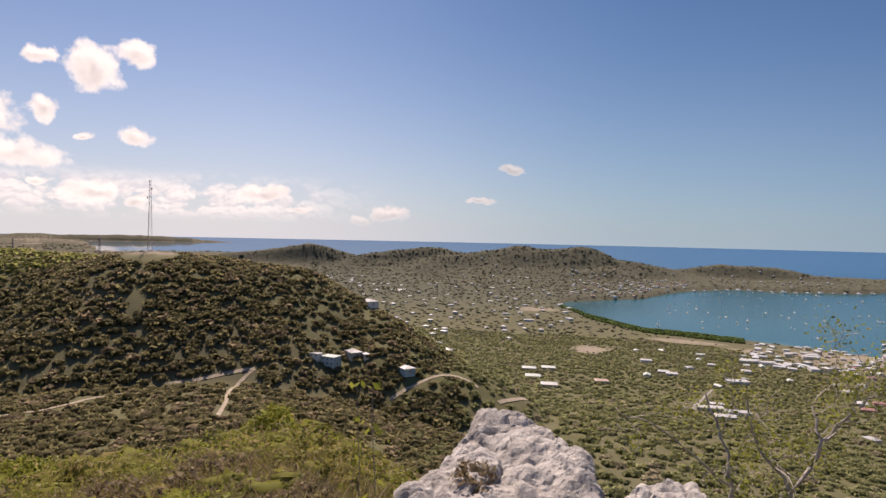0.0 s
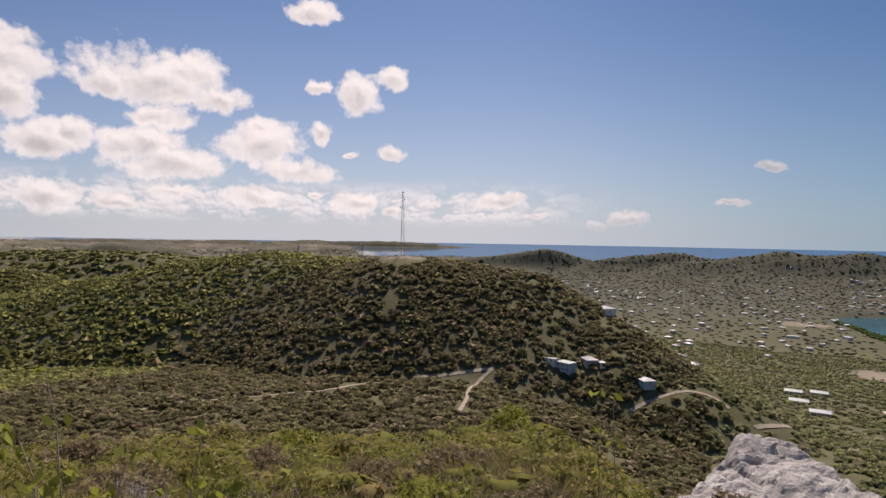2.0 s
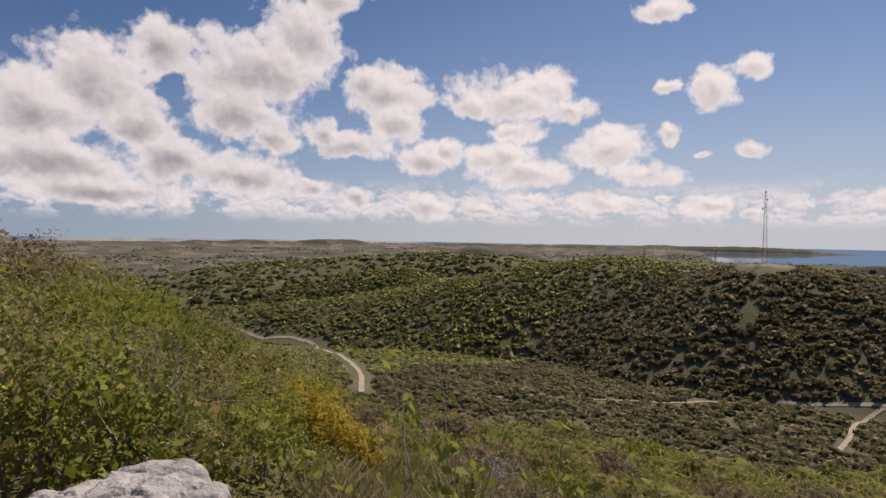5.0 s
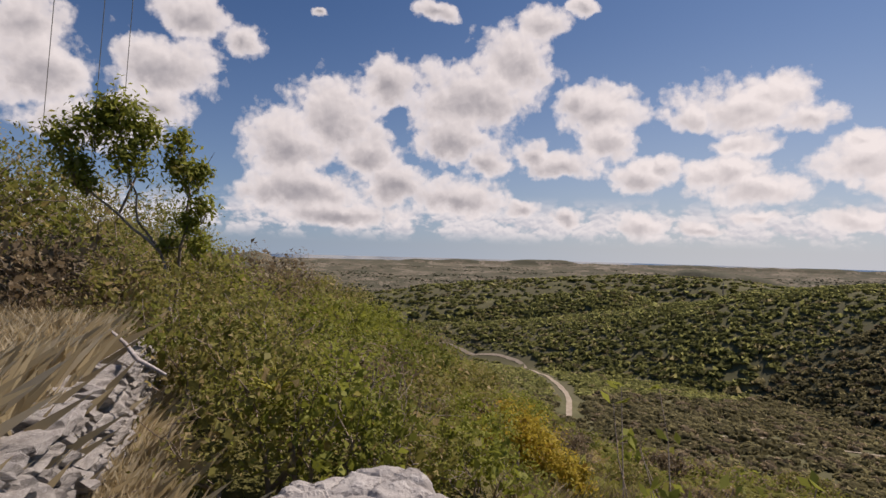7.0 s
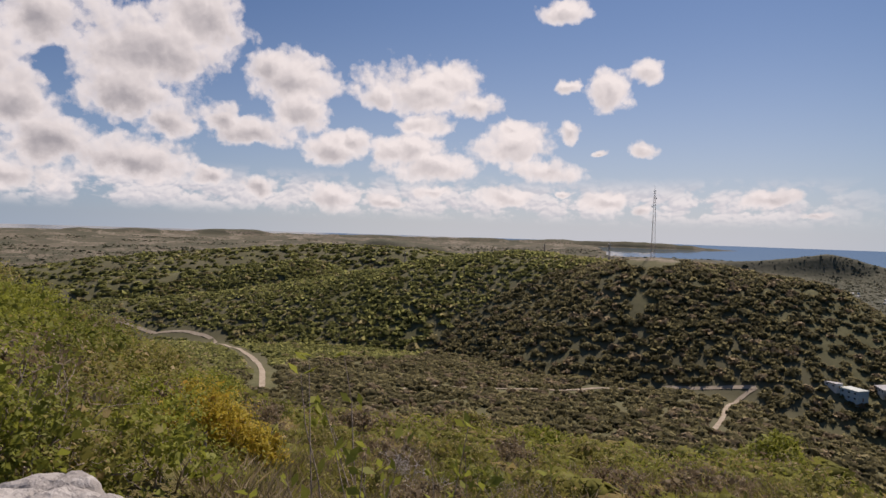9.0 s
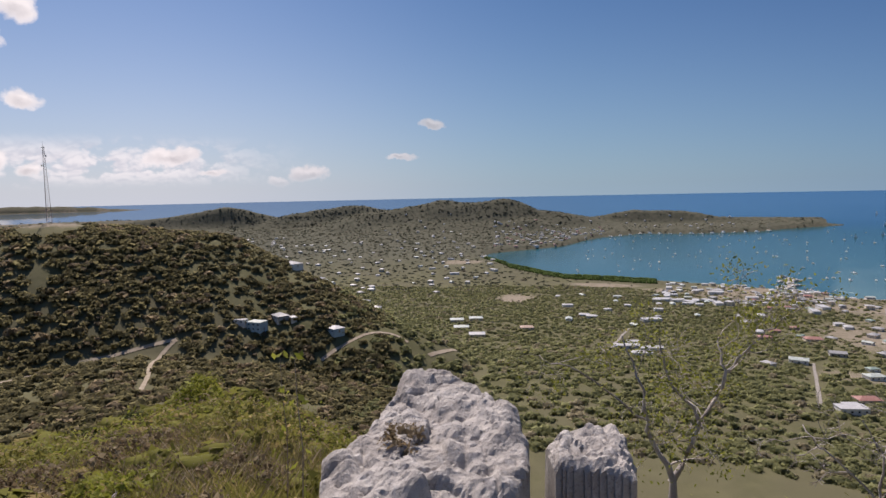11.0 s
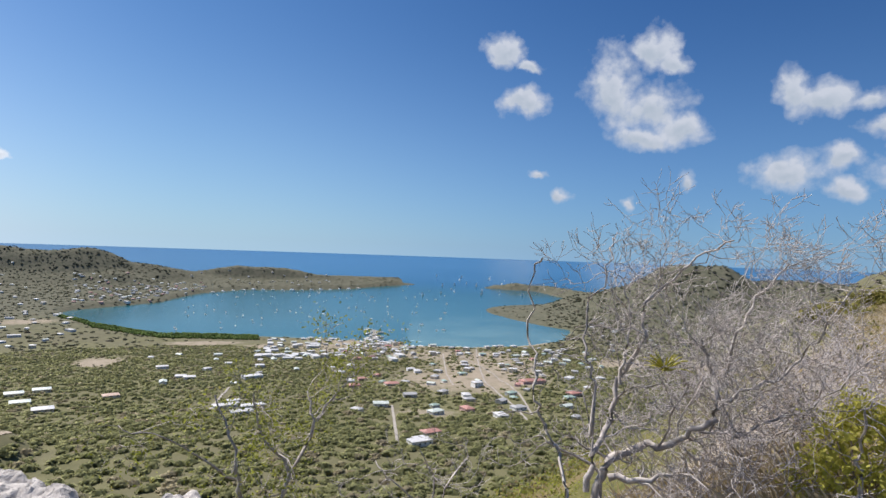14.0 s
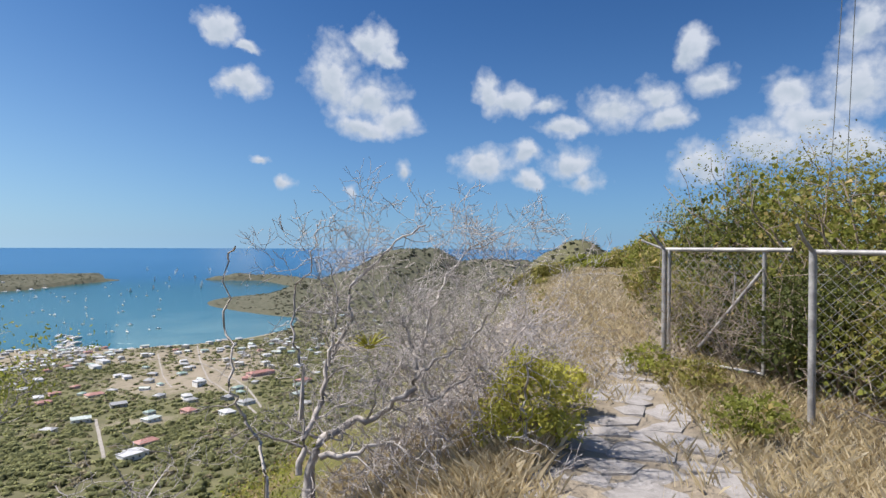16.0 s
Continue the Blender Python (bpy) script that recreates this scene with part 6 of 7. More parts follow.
limb_tree("thin dark bare sapling with a kinked stem", [([(-53.9, -19.8), (-53.3, -16.9), (-51.9, -14.6), (-50.7, -12.5), (-50.8, -9.7), (-50.0, -6.8), (-50.4, -1.4), (-51.1, 0.1)], 3.0, 0.014, 0.006)], 0.14, 703, M_BARK, 1, 0.2, (0, 0, 0.03), None, 1.8)
limb_tree("pale bare stem beside the yellow-green shrub", [([(-77.7, -15.5), (-77.7, -13.5), (-78.0, -10.7), (-78.5, -9.7)], 5.0, 0.018, 0.008)], 0.3, 704, M_DEAD, 2, 0.6)
limb_tree("half-bare grey tree with sparse yellow-green leaves",
          [([(-28.1, -24.5), (-25.9, -20.7), (-25.4, -17.3), (-23.6, -12.8)], 6.4, 0.042, 0.010), ([(-28.1, -24.5), (-30.3, -19.5), (-32.3, -15.3), (-31.5, -12.7)], 6.5, 0.044, 0.012),
           ([(-30.3, -19.5), (-27.4, -15.8), (-26.8, -12.8)], 6.5, 0.028, 0.010), ([(-25.6, -19.8), (-22.7, -17.8), (-19.8, -16.0), (-16.5, -15.1)], 6.4, 0.022, 0.007), ([(-32.3, -15.3), (-34.2, -12.7), (-36.3, -10.5)], 6.5, 0.026, 0.007)], 0.42, 705, M_DEAD, 2, 0.75, (0, 0, 0.04), ("bright", 2600, 0.022))
limb_tree("low bare grey bush below the parapet",
          [([(-43, -24), (-43.5, -20), (-42.0, -17.5)], 5.2, 0.016, 0.006), ([(-43, -24), (-45, -19.5), (-46.5, -18)], 5.2, 0.016, 0.006), ([(-43, -23), (-39.5, -20), (-38.0, -18.5)], 5.2, 0.014, 0.005)], 0.3, 706, M_DEAD, 2, 0.7)


def brush(label, at, radius, height, seed, mat, stems=11):
    rng = random.Random(seed)
    ob = thing("brushwood", label, "shrub", at, "grey brushwood")
    lines = []
    for i in range(stems):
        a = rng.uniform(0, 6.283)
        grow(rng, Vector((rng.gauss(0, 0.3) * radius, rng.gauss(0, 0.3) * radius, -0.1)), Vector((math.cos(a) * 0.7, math.sin(a) * 0.7, 1.0)).normalized(), height * rng.uniform(0.5, 0.7), 0.009, 3, lines, 0.3, (2, 2), Vector((0, 0, 0.03)), 0.66)
    lines = [(p, [max(q, 0.0027) for q in r]) for p, r in lines]
    part("twig_tangle", limbs_mesh("twig_tangle", lines), mat, ob)
    return ob


M_GREYTWIG = worn("grey_twigs", (0.36, 0.32, 0.30), (0.52, 0.48, 0.46), 6.0, 0.9)
for k, (az, d, r, h, m) in enumerate(((-64, 4.9, 0.5, 0.8, M_GREYTWIG), (-68, 5.2, 0.6, 1.0, M_GREYTWIG), (-72, 5.4, 0.6, 1.15, M_GREYTWIG), (-66, 6.3, 0.7, 1.4, M_GREYTWIG), (-71, 6.8, 0.7, 1.6, M_GREYTWIG), (-75.5, 7.0, 0.7, 1.4, M_GREYTWIG), (-69, 7.6, 0.8, 1.7, M_GREYTWIG), (-74, 8.4, 0.8, 1.6, M_GREYTWIG),
                                      (-73.5, 5.9, 0.6, 1.0, M_TWIG), (-61, 4.4, 0.45, 0.55, M_GREYTWIG), (-78, 8.2, 0.7, 1.0, M_GREYTWIG), (-57, 4.2, 0.4, 0.4, M_TWIG), (-45, 4.6, 0.5, 0.5, M_GREYTWIG), (-76, 10, 0.9, 1.2, M_GREYTWIG), (-51, 4.3, 0.45, 0.45, M_TWIG), (12, 4.2, 0.45, 0.45, M_TWIG), (24, 6.6, 0.6, 0.5, M_GREYTWIG), (36, 6.8, 0.6, 0.55, M_TWIG), (48, 7.4, 0.7, 0.6, M_GREYTWIG), (30, 4.2, 0.45, 0.45, M_TWIG), (4, 5.4, 0.5, 0.45, M_GREYTWIG), (-90.5, 8.6, 0.6, 1.3, M_TWIG), (-93.5, 8.2, 0.6, 1.3, M_TWIG), (-37, 4.4, 0.4, 0.4, M_GREYTWIG))):
    brush(("tangle of leafless grey twigs " if m is M_GREYTWIG else "tangle of brown leafless twigs ") + ("on the slope" if az > 0 else "beside the path"), on_slope(az, d, -0.05), r, h, 520 + k, m)
for k, (az, d, r, h, t) in enumerate(((-77, 11.5, 0.8, 1.3, "olive"), (-73, 9, 0.6, 1.1, "olive"), (-55, 4.4, 0.4, 0.45, "green"), (-48, 4.6, 0.5, 0.4, "bright"), (-42, 5.0, 0.5, 0.45, "olive"), (-33, 5.2, 0.5, 0.5, "bright"), (-68, 4.4, 0.3, 0.35, "brown"))):
    shrub("sparse green shrub among the grey twigs", on_slope(az, d, -0.05), r, h, t, 700, 0.02, 560 + k, group="shrubs among the twigs")


def sprig(label, at, stems, seed, tall):
    """Upright shoots with large fresh leaves."""
    rng, nr = random.Random(seed), np.random.default_rng(seed)
    ob = thing("sapling", label, "sapling", at, "leafy shoots")
    lines, c, nrm = [], [], []
    for _ in range(stems):
        p, way = Vector((rng.gauss(0, 0.16), rng.gauss(0, 0.16), -0.1)), Vector((rng.gauss(0, 0.22), rng.gauss(0, 0.22), 1.0))
        pts, rad = [p.copy()], [0.006]
        h = tall * rng.uniform(0.72, 1.08)
        for i in range(8):
            way = (way + Vector((rng.gauss(0, 0.10), rng.gauss(0, 0.10), 0.12))).normalized()
            p = p + way * h / 8
            pts.append(p.copy())
            rad.append(0.006 * (1 - i / 10))
            if i > 2:
                for _k in range(3 if i > 5 else 2):
                    s = Vector((rng.gauss(0, 1), rng.gauss(0, 1), rng.uniform(0.1, 0.9))).normalized()
                    c.append((p + s * 0.035)[:])
                    nrm.append((s.cross(Vector((rng.gauss(0, 1), rng.gauss(0, 1), 1))))[:])
        lines.append((pts, rad))
    part("branchwork", limbs_mesh("branchwork", lines), M_TWIG, ob)
    c, nrm = np.array(c), np.array(nrm)
    part("foliage", leaf_mesh("foliage", c, nrm, nr.uniform(0.023, 0.038, len(c)), nr, 0.5), M_LEAF["bright"], ob)
    return ob


for k, (az, d, n_, top) in enumerate(((53.4, 2.15, 3, -13.6), (50.0, 2.25, 3, -14.4), (46.3, 2.3, 3, -15.6), (57, 2.35, 3, -18.0), (43, 2.5, 3, -17.5), (51.5, 2.6, 4, -18.0), (48, 2.1, 3, -19.0), (6.5, 3.3, 2, -13.5), (40, 2.4, 2, -19.5))):
    at = on_slope(az, d, -0.1)
    sprig("thin shoots with large fresh green leaves", at, n_, 600 + k, max(0.3, EYE_Z + d * math.tan(radians(top)) - at.z + 0.1))


def air_plant(at, seed):
    rng = np.random.default_rng(seed)
    ob = thing("bromeliad", "spiky yellow-green bromeliad rosette among the branches", "plant", at, "bromeliads")
    for i in range(22):
        a, e = rng.uniform(0, 6.283), rng.uniform(0.1, 1.2)
        w = np.array([math.cos(a) * math.cos(e), math.sin(a) * math.cos(e), math.sin(e)])
        pts = [np.zeros(3), w * 0.07, w * 0.14 + np.array([0, 0, -0.01]), w * 0.19 + np.array([0, 0, -0.035])]
        part("leaf", mesh_from("leaf", *tube(pts, (0.008, 0.007, 0.004, 0.001), 4)), M_LEAF["fresh"], ob)


shrub("small dry brown plant rooted in the parapet stone", polar(-3.5, 2.62, EYE_Z - 1.10), 0.12, 0.17, "brown", 420, 0.012, 690, "plant")
air_plant(polar(88.0, 3.9, 209.15), 1)
air_plant(polar(-63.5, 4.6, 209.25), 2)


# ---- stonework, path, fence ----
def make_stone_material(name, light, dark, lichen):
    m, n, shader = material(name, 0.92)
    at = n.add("ShaderNodeTexCoord").outputs["Object"]
    own = n.add("ShaderNodeObjectInfo").outputs["Random"]
    coarse, mid_, fine = n.noise(at, 3.0, 5.0, 0.6), n.noise(at, 14.0, 6.0, 0.65), n.noise(at, 70.0, 5.0, 0.7)
    c = n.mix(n.span(coarse, 0.35, 0.65), light, dark)
    c = n.mix(n.math("MULTIPLY", n.span(mid_, 0.52, 0.70), 0.75), c, lichen)
    c = n.mix(n.math("MULTIPLY", n.span(fine, 0.52, 0.70), 0.7), c, tuple(v * 0.40 for v in dark))
    c = n.mix(n.math("MULTIPLY", own, 0.35), c, tuple(v * 0.75 for v in light))
    n.set(shader, "Base Color", c)
    bump(n, shader, n.math("ADD", n.math("MULTIPLY", mid_, 0.5), n.math("MULTIPLY", fine, 0.3)), 0.032, 0.9)
    return m


M_STONE = make_stone_material("weathered_limestone", (0.47, 0.44, 0.405), (0.30, 0.275, 0.25), (0.60, 0.575, 0.545))
M_FLAG = make_stone_material("worn_flagstone", (0.35, 0.328, 0.312), (0.23, 0.213, 0.198), (0.46, 0.44, 0.425))
M_MORTAR = make_stone_material("old_mortar", (0.30, 0.27, 0.23), (0.22, 0.19, 0.16), (0.38, 0.35, 0.31))


def inside(px, py, poly):
    ok = np.zeros(px.shape, bool)
    n = len(poly)
    for i in range(n):
        (x0, y0), (x1, y1) = poly[i][:2], poly[(i + 1) % n][:2]
        cross = ((y0 > py) != (y1 > py)) & (px < (x1 - x0) * (py - y0) / ((y1 - y0) or 1e-9) + x0)
        ok ^= cross
    return ok


def block(name, label, corners, foot, seed, lumps=0.05, step=0.014):
    """A broken stone mass: a rough top over an outline of (bearing, distance, height), with sides down to the foot."""
    pts = [(*polar(a, d)[:2], z) for a, d, z in corners]
    p = np.array(pts)
    mid_ = p.mean(0)
    xs, ys = np.arange(p[:, 0].min() - step, p[:, 0].max() + step, step), np.arange(p[:, 1].min() - step, p[:, 1].max() + step, step)
    gx, gy = np.meshgrid(xs, ys)
    wx, wy = gx + 0.04 * rough_noise(gx, gy, 0.3, 3, seed), gy + 0.04 * rough_noise(gx, gy, 0.3, 3, seed + 5)
    ok = inside(wx, wy, pts)
    w = 1 / (np.hypot(gx[..., None] - p[:, 0], gy[..., None] - p[:, 1]) ** 2 + 0.02)
    z = (w * p[:, 2]).sum(-1) / w.sum(-1)
    edge = np.full(gx.shape, 9.0)
    for (x0, y0, _), (x1, y1, _) in zip(pts, pts[1:] + pts[:1]):
        ux, uy = x1 - x0, y1 - y0
        t = np.clip(((wx - x0) * ux + (wy - y0) * uy) / (ux * ux + uy * uy), 0, 1)
        edge = np.minimum(edge, np.hypot(wx - x0 - t * ux, wy - y0 - t * uy))
    z = z + 0.05
    cell = np.random.default_rng(seed)
    cx, cy = cell.uniform(xs[0], xs[-1], 46), cell.uniform(ys[0], ys[-1], 46)
    tilt, lift = cell.normal(0, 0.07, (46, 2)), cell.normal(0, lumps * 0.14, 46)
    far = np.hypot(wx[..., None] - cx, wy[..., None] - cy)
    two = np.sort(far, -1)[..., :2]
    own = far.argmin(-1)
    z = z + lift[own] + tilt[own, 0] * (wx - cx[own]) + tilt[own, 1] * (wy - cy[own]) - 0.022 * np.exp(-(two[..., 1] - two[..., 0]) / 0.02)
    z = z + lumps * 0.8 * rough_noise(gx, gy, 0.3, 3, seed + 1) + lumps * 1.1 * rough_noise(gx, gy, 0.09, 4, seed + 3)
    z = z - 0.06 * np.exp(-edge / 0.03)
    bm = bmesh.new()
    ids = {}
    for i, j in zip(*np.nonzero(ok)):
        ids[i, j] = bm.verts.new((gx[i, j] - mid_[0], gy[i, j] - mid_[1], z[i, j] - foot))
    for (i, j), v in ids.items():
        if (i + 1, j) in ids and (i, j + 1) in ids and (i + 1, j + 1) in ids:
            bm.faces.new([v, ids[i, j + 1], ids[i + 1, j + 1], ids[i + 1, j]])
    rim = [e for e in bm.edges if e.is_boundary]
    for lower in (0.12, 0.35, 1.0):
        made = bmesh.ops.extrude_edge_only(bm, edges=rim)["geom"]
        vs = [g for g in made if isinstance(g, bmesh.types.BMVert)]
        rim = [g for g in made if isinstance(g, bmesh.types.BMEdge) and g.is_boundary]
        for v in vs:
            out = Vector((v.co.x, v.co.y, 0))
            k = 1 + 0.05 * lower + 0.03 * noise.noise(v.co * 7)
            v.co = Vector((out.x * k, out.y * k, v.co.z * (1 - lower) if lower < 1 else 0.0))
    bmesh.ops.delete(bm, geom=[v for v in bm.verts if not v.link_faces], context="VERTS")
    bmesh.ops.recalc_face_normals(bm, faces=bm.faces)
    me = bpy.data.meshes.new(name)
    bm.to_mesh(me)
    bm.free()
    me.materials.append(M_STONE)
    ob = new(name, me)
    ob.location = (mid_[0], mid_[1], foot)
    return tagged(ob, label, "rock")


Z = EYE_Z
block("parapet_stone", "pointed mass of pale weathered stone at the crest's edge", [(4.5, 2.55, Z - 1.10), (1.1, 2.76, Z - 1.07), (-2.2, 3.12, Z - 1.03), (-5.1, 3.52, Z - 0.98), (-6.0, 3.53, Z - 0.98), (-8.4, 3.34, Z - 0.99), (-10.7, 3.22, Z - 0.99), (-12.2, 3.08, Z - 1.04), (-14.4, 2.96, Z - 1.08), (-15.5, 2.73, Z - 1.12), (-14, 1.9, Z - 1.22), (6, 1.9, Z - 1.20)], Z - 2.4, 3)
block("parapet_stone", "broken pale stone top of the parapet", [(-16.8, 2.85, Z - 1.14), (-19.3, 3.04, Z - 1.13), (-22.9, 3.11, Z - 1.11), (-24.0, 3.01, Z - 1.13), (-25.1, 2.76, Z - 1.16), (-25.2, 2.62, Z - 1.18), (-17.3, 2.66, Z - 1.18)], Z - 2.5, 7, 0.045)
block("parapet_stone", "flat-topped pale boulder at the edge of the thicket", [(91, 2.3, Z - 0.95), (86, 2.6, Z - 0.95), (80, 2.7, Z - 0.94), (75.0, 2.65, Z - 0.89), (71.8, 2.35, Z - 0.93), (72, 1.9, Z - 0.97), (90, 1.85, Z - 0.97)], Z - 2.3, 11, 0.022)


def stone_mesh(seed, flat=False):
    """One dressed or broken stone, about a metre in size, to be scaled."""
    rng = random.Random(seed)
    bm = bmesh.new()
    if flat:
        k = rng.randint(5, 7)
        lo, hi = [], []
        for i in range(k):
            a = (i + rng.uniform(-0.25, 0.25)) * 6.283 / k
            r = rng.uniform(0.47, 0.57)
            lo.append(bm.verts.new((math.cos(a) * r * 1.05, math.sin(a) * r * 1.05, -0.5)))
            hi.append(bm.verts.new((math.cos(a) * r, math.sin(a) * r, 0.38 + rng.uniform(-0.12, 0.12))))
        c = bm.verts.new((rng.uniform(-0.1, 0.1), rng.uniform(-0.1, 0.1), 0.5))
        for i in range(k):
            j = (i + 1) % k
            bm.faces.new([lo[i], lo[j], hi[j], hi[i]])
            bm.faces.new([hi[i], hi[j], c])
    else:
        bmesh.ops.create_icosphere(bm, subdivisions=2, radius=0.5)
        for v in bm.verts:
            q = Vector((max(-0.40, min(0.40, v.co.x)), max(-0.36, min(0.36, v.co.y)), max(-0.36, min(0.36, v.co.z))))
            v.co = q * (1 + 0.75 * noise.noise(v.co * 3 + Vector((seed, 0, 0))))
    bmesh.ops.recalc_face_normals(bm, faces=bm.faces)
    me = bpy.data.meshes.new("stone")
    bm.to_mesh(me)
    bm.free()
    return me


def stone_wall():
    rng = random.Random(31)
    ob = thing("stone_wall", "old rubble wall of pale stones beside the dry grass", "wall", (0, 0, 0))
    part("core", boxes((-5.6, -1.2, Z - 2.4, -2.0, -0.86, Z - 0.88), bevel=0.05), M_MORTAR, ob)
    kinds = [stone_mesh(50 + i) for i in range(7)]
    for k in kinds:
        k.materials.append(M_STONE)
    for row in range(17):
        x = -5.7
        z = Z - 2.05 + row * 0.079
        while x < -1.95:
            w = rng.choice((0.08, 0.11, 0.15, 0.19, 0.26)) * rng.uniform(0.85, 1.15)
            y = -0.85 + (Z - 0.75 - z) * 0.17 + rng.uniform(-0.02, 0.02)
            s = new("stone", rng.choice(kinds))
            s.parent = ob
            s.location, s.scale = (x + w / 2, y, z + rng.uniform(-0.015, 0.015)), (w * 1.2, 0.24, 0.095 * rng.uniform(0.7, 1.3))
            s.rotation_euler = (rng.uniform(-0.2, 0.2), rng.uniform(-0.14, 0.14), rng.uniform(-0.2, 0.2))
            x += w
    x = -5.7
    while x < -1.9:
        w = rng.uniform(0.2, 0.42)
        for y in (-0.98,):
            s = new("stone", rng.choice(kinds))
            s.parent = ob
            s.location, s.scale = (x + w / 2, y + rng.uniform(-0.04, 0.04), Z - 0.82 + rng.uniform(-0.02, 0.03)), (w * 1.2, 0.34, 0.17)
            s.rotation_euler = (rng.uniform(-0.1, 0.1), rng.uniform(-0.1, 0.1), rng.uniform(-0.5, 0.5))
        x += w
    log = thing("dead_branch", "dry bleached branch lying across the wall top", "branch", (-4.3, -0.72, Z - 0.66))
    part("branch", limbs_mesh("branch", [([(-0.5, -0.25, 0.10), (-0.1, -0.05, 0.03), (0.35, 0.10, 0.0), (0.6, 0.28, -0.04)], (0.008, 0.015, 0.018, 0.010))]), M_DEAD, log)


stone_wall()


def stone_path():
    rng = random.Random(77)
    ob = thing("path", "worn grey flagstone path between dry grass tufts", "path", (0, 0, 0), kind="structure")
    kinds = [stone_mesh(80 + i, True) for i in range(8)]
    for k in kinds:
        k.materials.append(M_FLAG)
    x = 2.2
    while x < 10.4:
        mid_ = float(np.interp(x, [2, 3, 5, 7, 10], [-0.12, -0.08, 0.06, 0.36, 0.95]))
        half = float(np.interp(x, [2, 4.5, 5.5, 7, 9, 10.4], [1.25, 1.12, 0.85, 0.56, 0.36, 0.28]))
        y = mid_ - half + rng.uniform(-0.1, 0.1)
        size = rng.uniform(0.24, 0.42)
        while y < mid_ + half:
            w = rng.uniform(0.24, 0.5)
            if rng.random() < 0.93:
                px, py = x + rng.uniform(-0.06, 0.06), y + w / 2
                z = float(land(np.array([px]), np.array([py]))[0])
                s = new("flagstone", rng.choice(kinds))
                s.parent = ob
                s.location, s.scale = (px, py, z - 0.012), (size * 1.36, w * 1.3, 0.032)
                s.rotation_euler = (rng.gauss(0, 0.03), rng.gauss(0, 0.03), rng.uniform(-0.35, 0.35))
            y += w
        x += size * 0.93


stone_path()


def chain_link(name, a, b, z0, z1, parent, cell=0.058):
    """Woven diamond wire from a to b (x, y), between two heights."""
    a, b = Vector((*a, 0)), Vector((*b, 0))
    along = (b - a).normalized()
    side = Vector((-along.y, along.x, 0))
    length, pieces = (b - a).length, []
    n = int((z1 - z0) / cell)
    for i in range(int(length / cell) + 1):
        pts = []
        for k in range(n + 1):
            u = i * cell + (cell * 0.5 if (k + i) % 2 else -cell * 0.5) * 1.02
            u = min(max(u, 0), length)
            sag = 0.015 * math.sin(u * 2.3 + k * 0.2)
            pts.append(tuple(a + along * u + side * (0.004 * (1 if k % 2 else -1) + sag) + Vector((0, 0, z0 + k * cell))))
        pieces.append(tube(pts, [0.0030] * len(pts), 3))
    return part(name, mesh_from(name, *joined(pieces), True), M_WIRE, parent)


M_WIRE = worn("zinc_wire", (0.30, 0.29, 0.28), (0.44, 0.43, 0.41), 5.0, 0.5, 0.6)
M_POST = worn("weathered_post", (0.24, 0.235, 0.23), (0.42, 0.41, 0.395), 6.0, 0.6, 0.4)


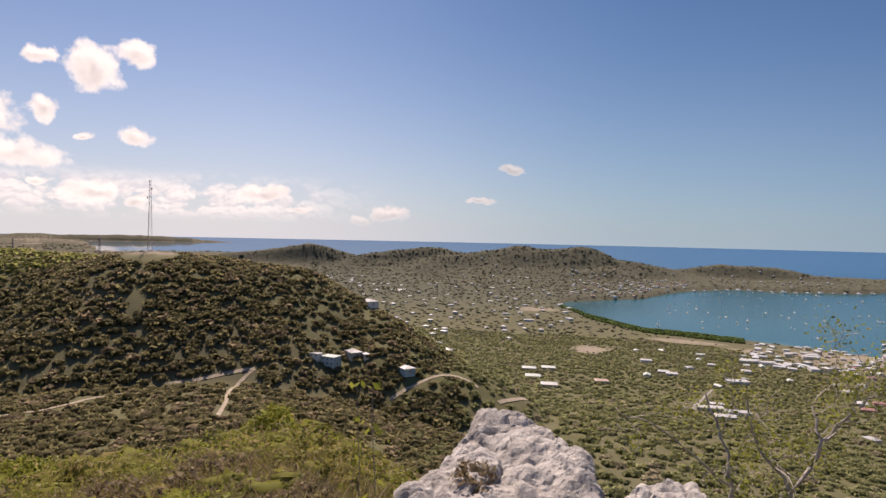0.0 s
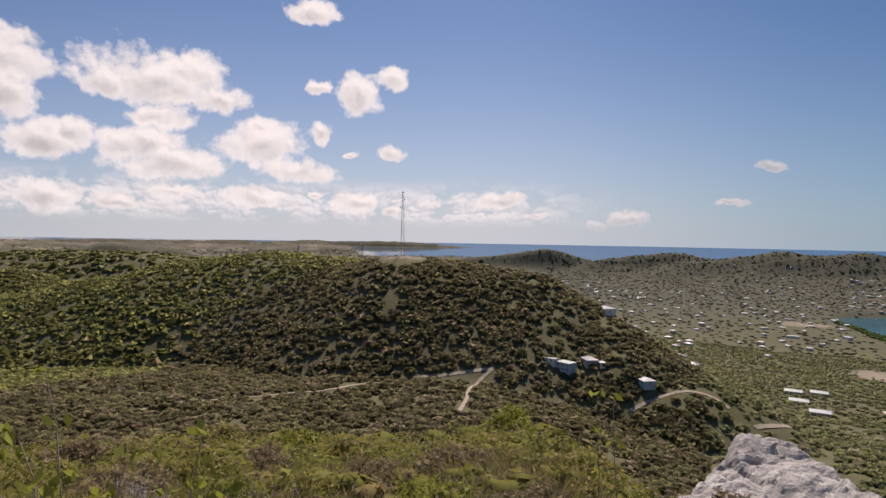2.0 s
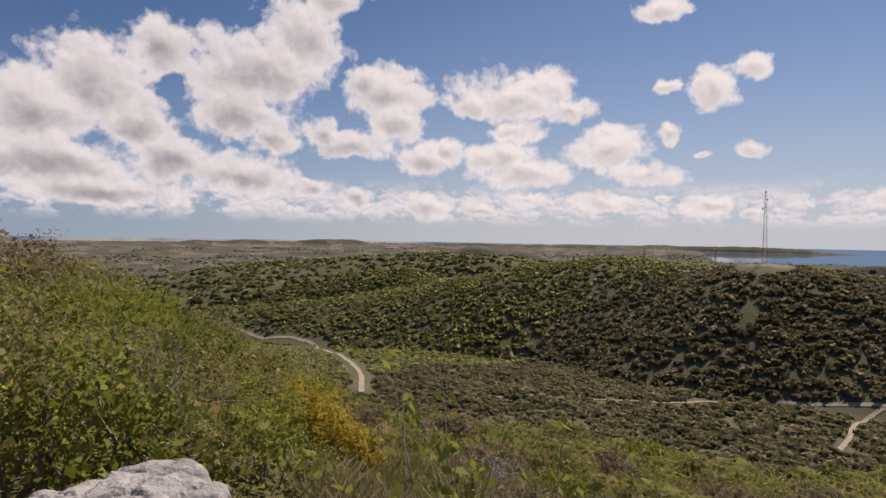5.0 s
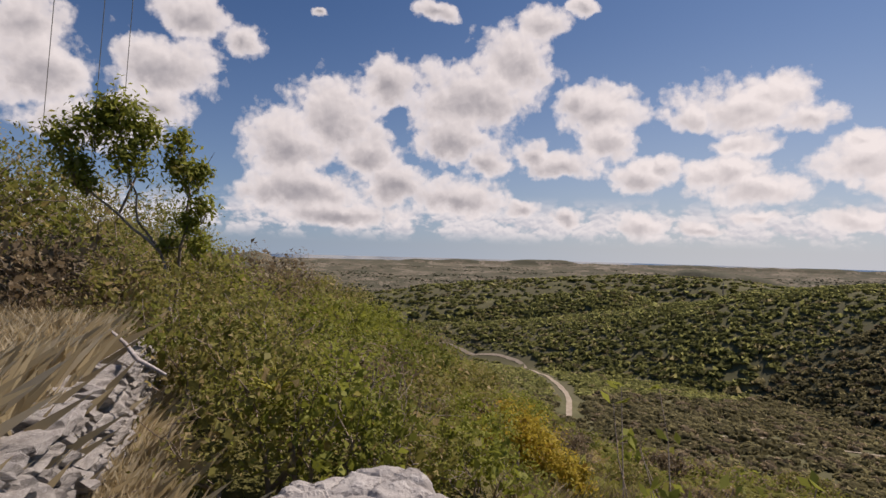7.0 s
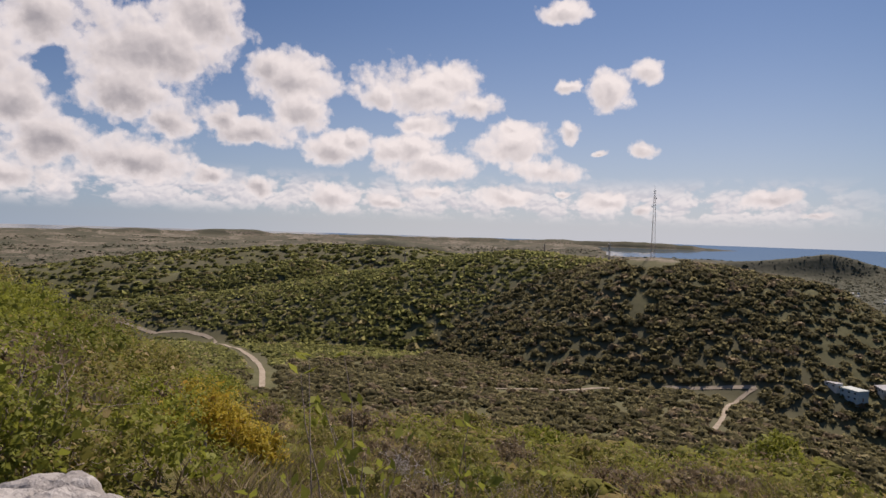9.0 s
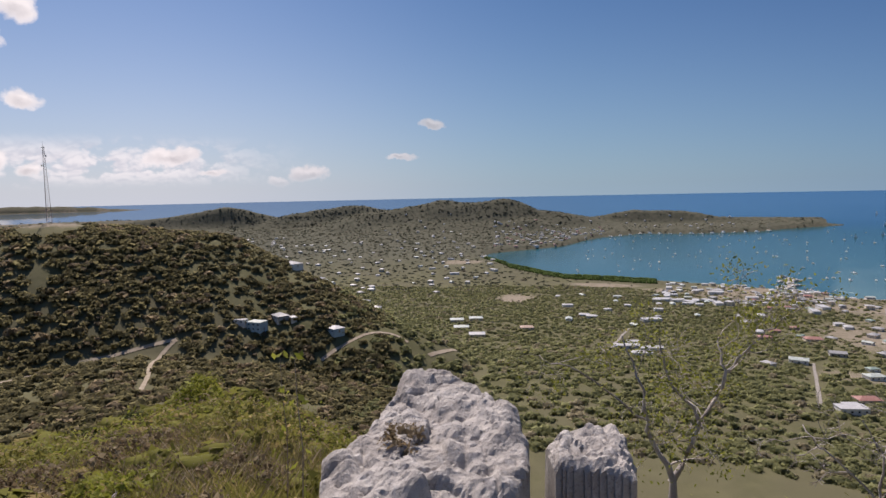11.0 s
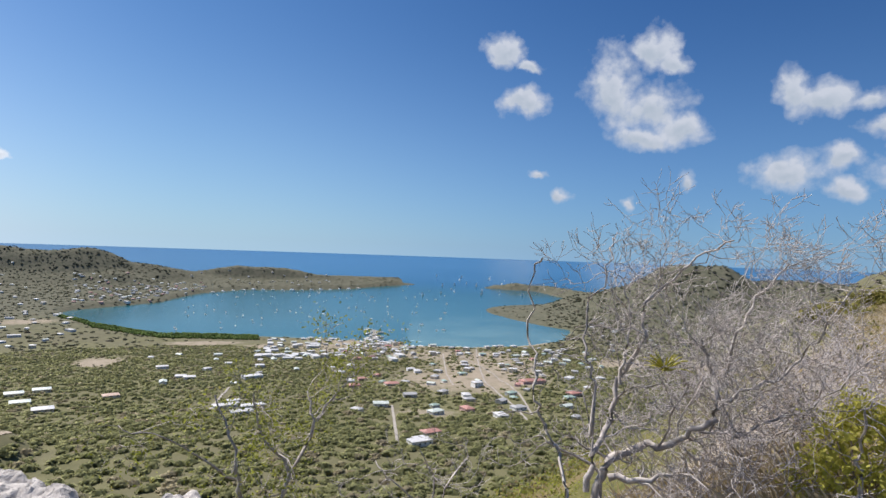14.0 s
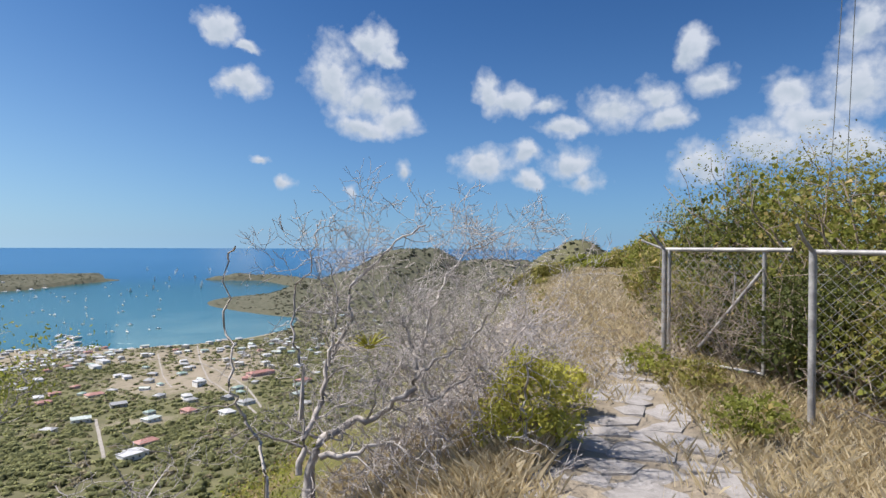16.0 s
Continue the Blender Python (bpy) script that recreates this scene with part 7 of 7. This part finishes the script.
def fence():
    top = Z - 0.03
    p1, pg, p2, p3 = (8.6, 0.13), (7.86, -0.95), (6.49, -1.19), (4.9, -4.6)
    g = lambda p: float(land(np.array([p[0]]), np.array([p[1]]))[0])
    ob = thing("chain_link_fence", "rusting chain-link fence with angled barbed-wire arms", "fence", (0, 0, 0))
    for p, lean in ((p1, (-0.20, 0.16)), (p2, (-0.24, 0.17)), (((p2[0] + p3[0]) / 2, (p2[1] + p3[1]) / 2), (-0.24, 0.15)), (p3, (-0.24, 0.15))):
        part("post", tubes("post", [([(*p, g(p) - 0.3), (*p, top + 0.02)], (0.034, 0.034))], 10), M_POST, ob)
        part("barb_arm", tubes("barb_arm", [([(*p, top), (p[0] + lean[0] * 0.5, p[1] + lean[1] * 0.5, top + 0.10), (p[0] + lean[0], p[1] + lean[1], top + 0.24)], (0.02, 0.018, 0.014))], 6), M_POST, ob)
    part("barb_arm", tubes("barb_arm", [([(*p1, top), (p1[0] + 0.1, p1[1] + 0.30, top + 0.12)], (0.018, 0.014))], 6), M_POST, ob)
    part("top_rail", tubes("top_rail", [([(*p2, top), (*p3, top - 0.01)], (0.024, 0.024))], 8), M_POST, ob)
    chain_link("wire_mesh", p2, p3, g(p2) + 0.02, top, ob)
    gate = thing("chain_link_gate", "half-open chain-link gate with a diagonal steel brace", "gate", (0, 0, 0))
    z0 = g(p1) + 0.10
    part("hinge_stile", tubes("hinge_stile", [([(p1[0] - 0.05, p1[1] - 0.06, z0), (p1[0] - 0.05, p1[1] - 0.06, top)], (0.022, 0.022))], 8), M_POST, gate)
    part("latch_stile", tubes("latch_stile", [([(*pg, z0), (*pg, top)], (0.022, 0.022))], 8), M_POST, gate)
    part("gate_rail", tubes("gate_rail", [([(*p1, top), (pg[0] - 0.2, pg[1] - 0.25, top + 0.01)], (0.026, 0.026))], 8), M_POST, gate, "pale top rail")
    part("gate_rail", tubes("gate_rail", [([(*p1, z0), (*pg, z0)], (0.02, 0.02))], 8), M_POST, gate)
    part("brace", tubes("brace", [([(p1[0] - 0.30, p1[1] - 0.42, z0 + 0.2), (*pg, top - 0.20)], (0.022, 0.022))], 8), M_POST, gate)
    part("brace", tubes("brace", [([(pg[0] + 0.2, pg[1] + 0.3, top - 0.62), (pg[0] + 0.18, pg[1] + 0.28, top - 0.30)], (0.012, 0.012))], 6), M_POST, gate)
    chain_link("wire_mesh", p1, pg, z0, top, gate)


fence()
p = polar(65.9, 5.6, Z - 5.6 * math.tan(radians(17.4)) - 0.95)
post = thing("wooden_post", "thin dark wooden stake standing on the slope", "post", p)
part("stake", tubes("stake", [([(0, 0, -0.8), (0.02, 0, 0.5), (0.0, 0.02, 0.95)], (0.022, 0.02, 0.018))], 7), M_TWIG, post)

# stays of a mast out of view
for foot, head in (((101.5, 14), (99, 26)), ((103.5, 13), (101, 26)), ((107, 14), (104.5, 24)), ((-100.6, 13), (-103.5, 26)), ((-101.8, 13), (-104.0, 26))):
    a = on_slope(*foot)
    b = polar(head[0], 5.0, Z + 5.0 * math.tan(radians(head[1] + 12)))
    w = thing("stay_cable", "thin steel stay cable crossing the sky", "cable", a, "stay cables")
    part("cable", tubes("cable", [([(0, 0, 0), tuple((b - a) * 0.5), tuple(b - a)], (0.004, 0.004, 0.004))], 4), M_STEEL, w)
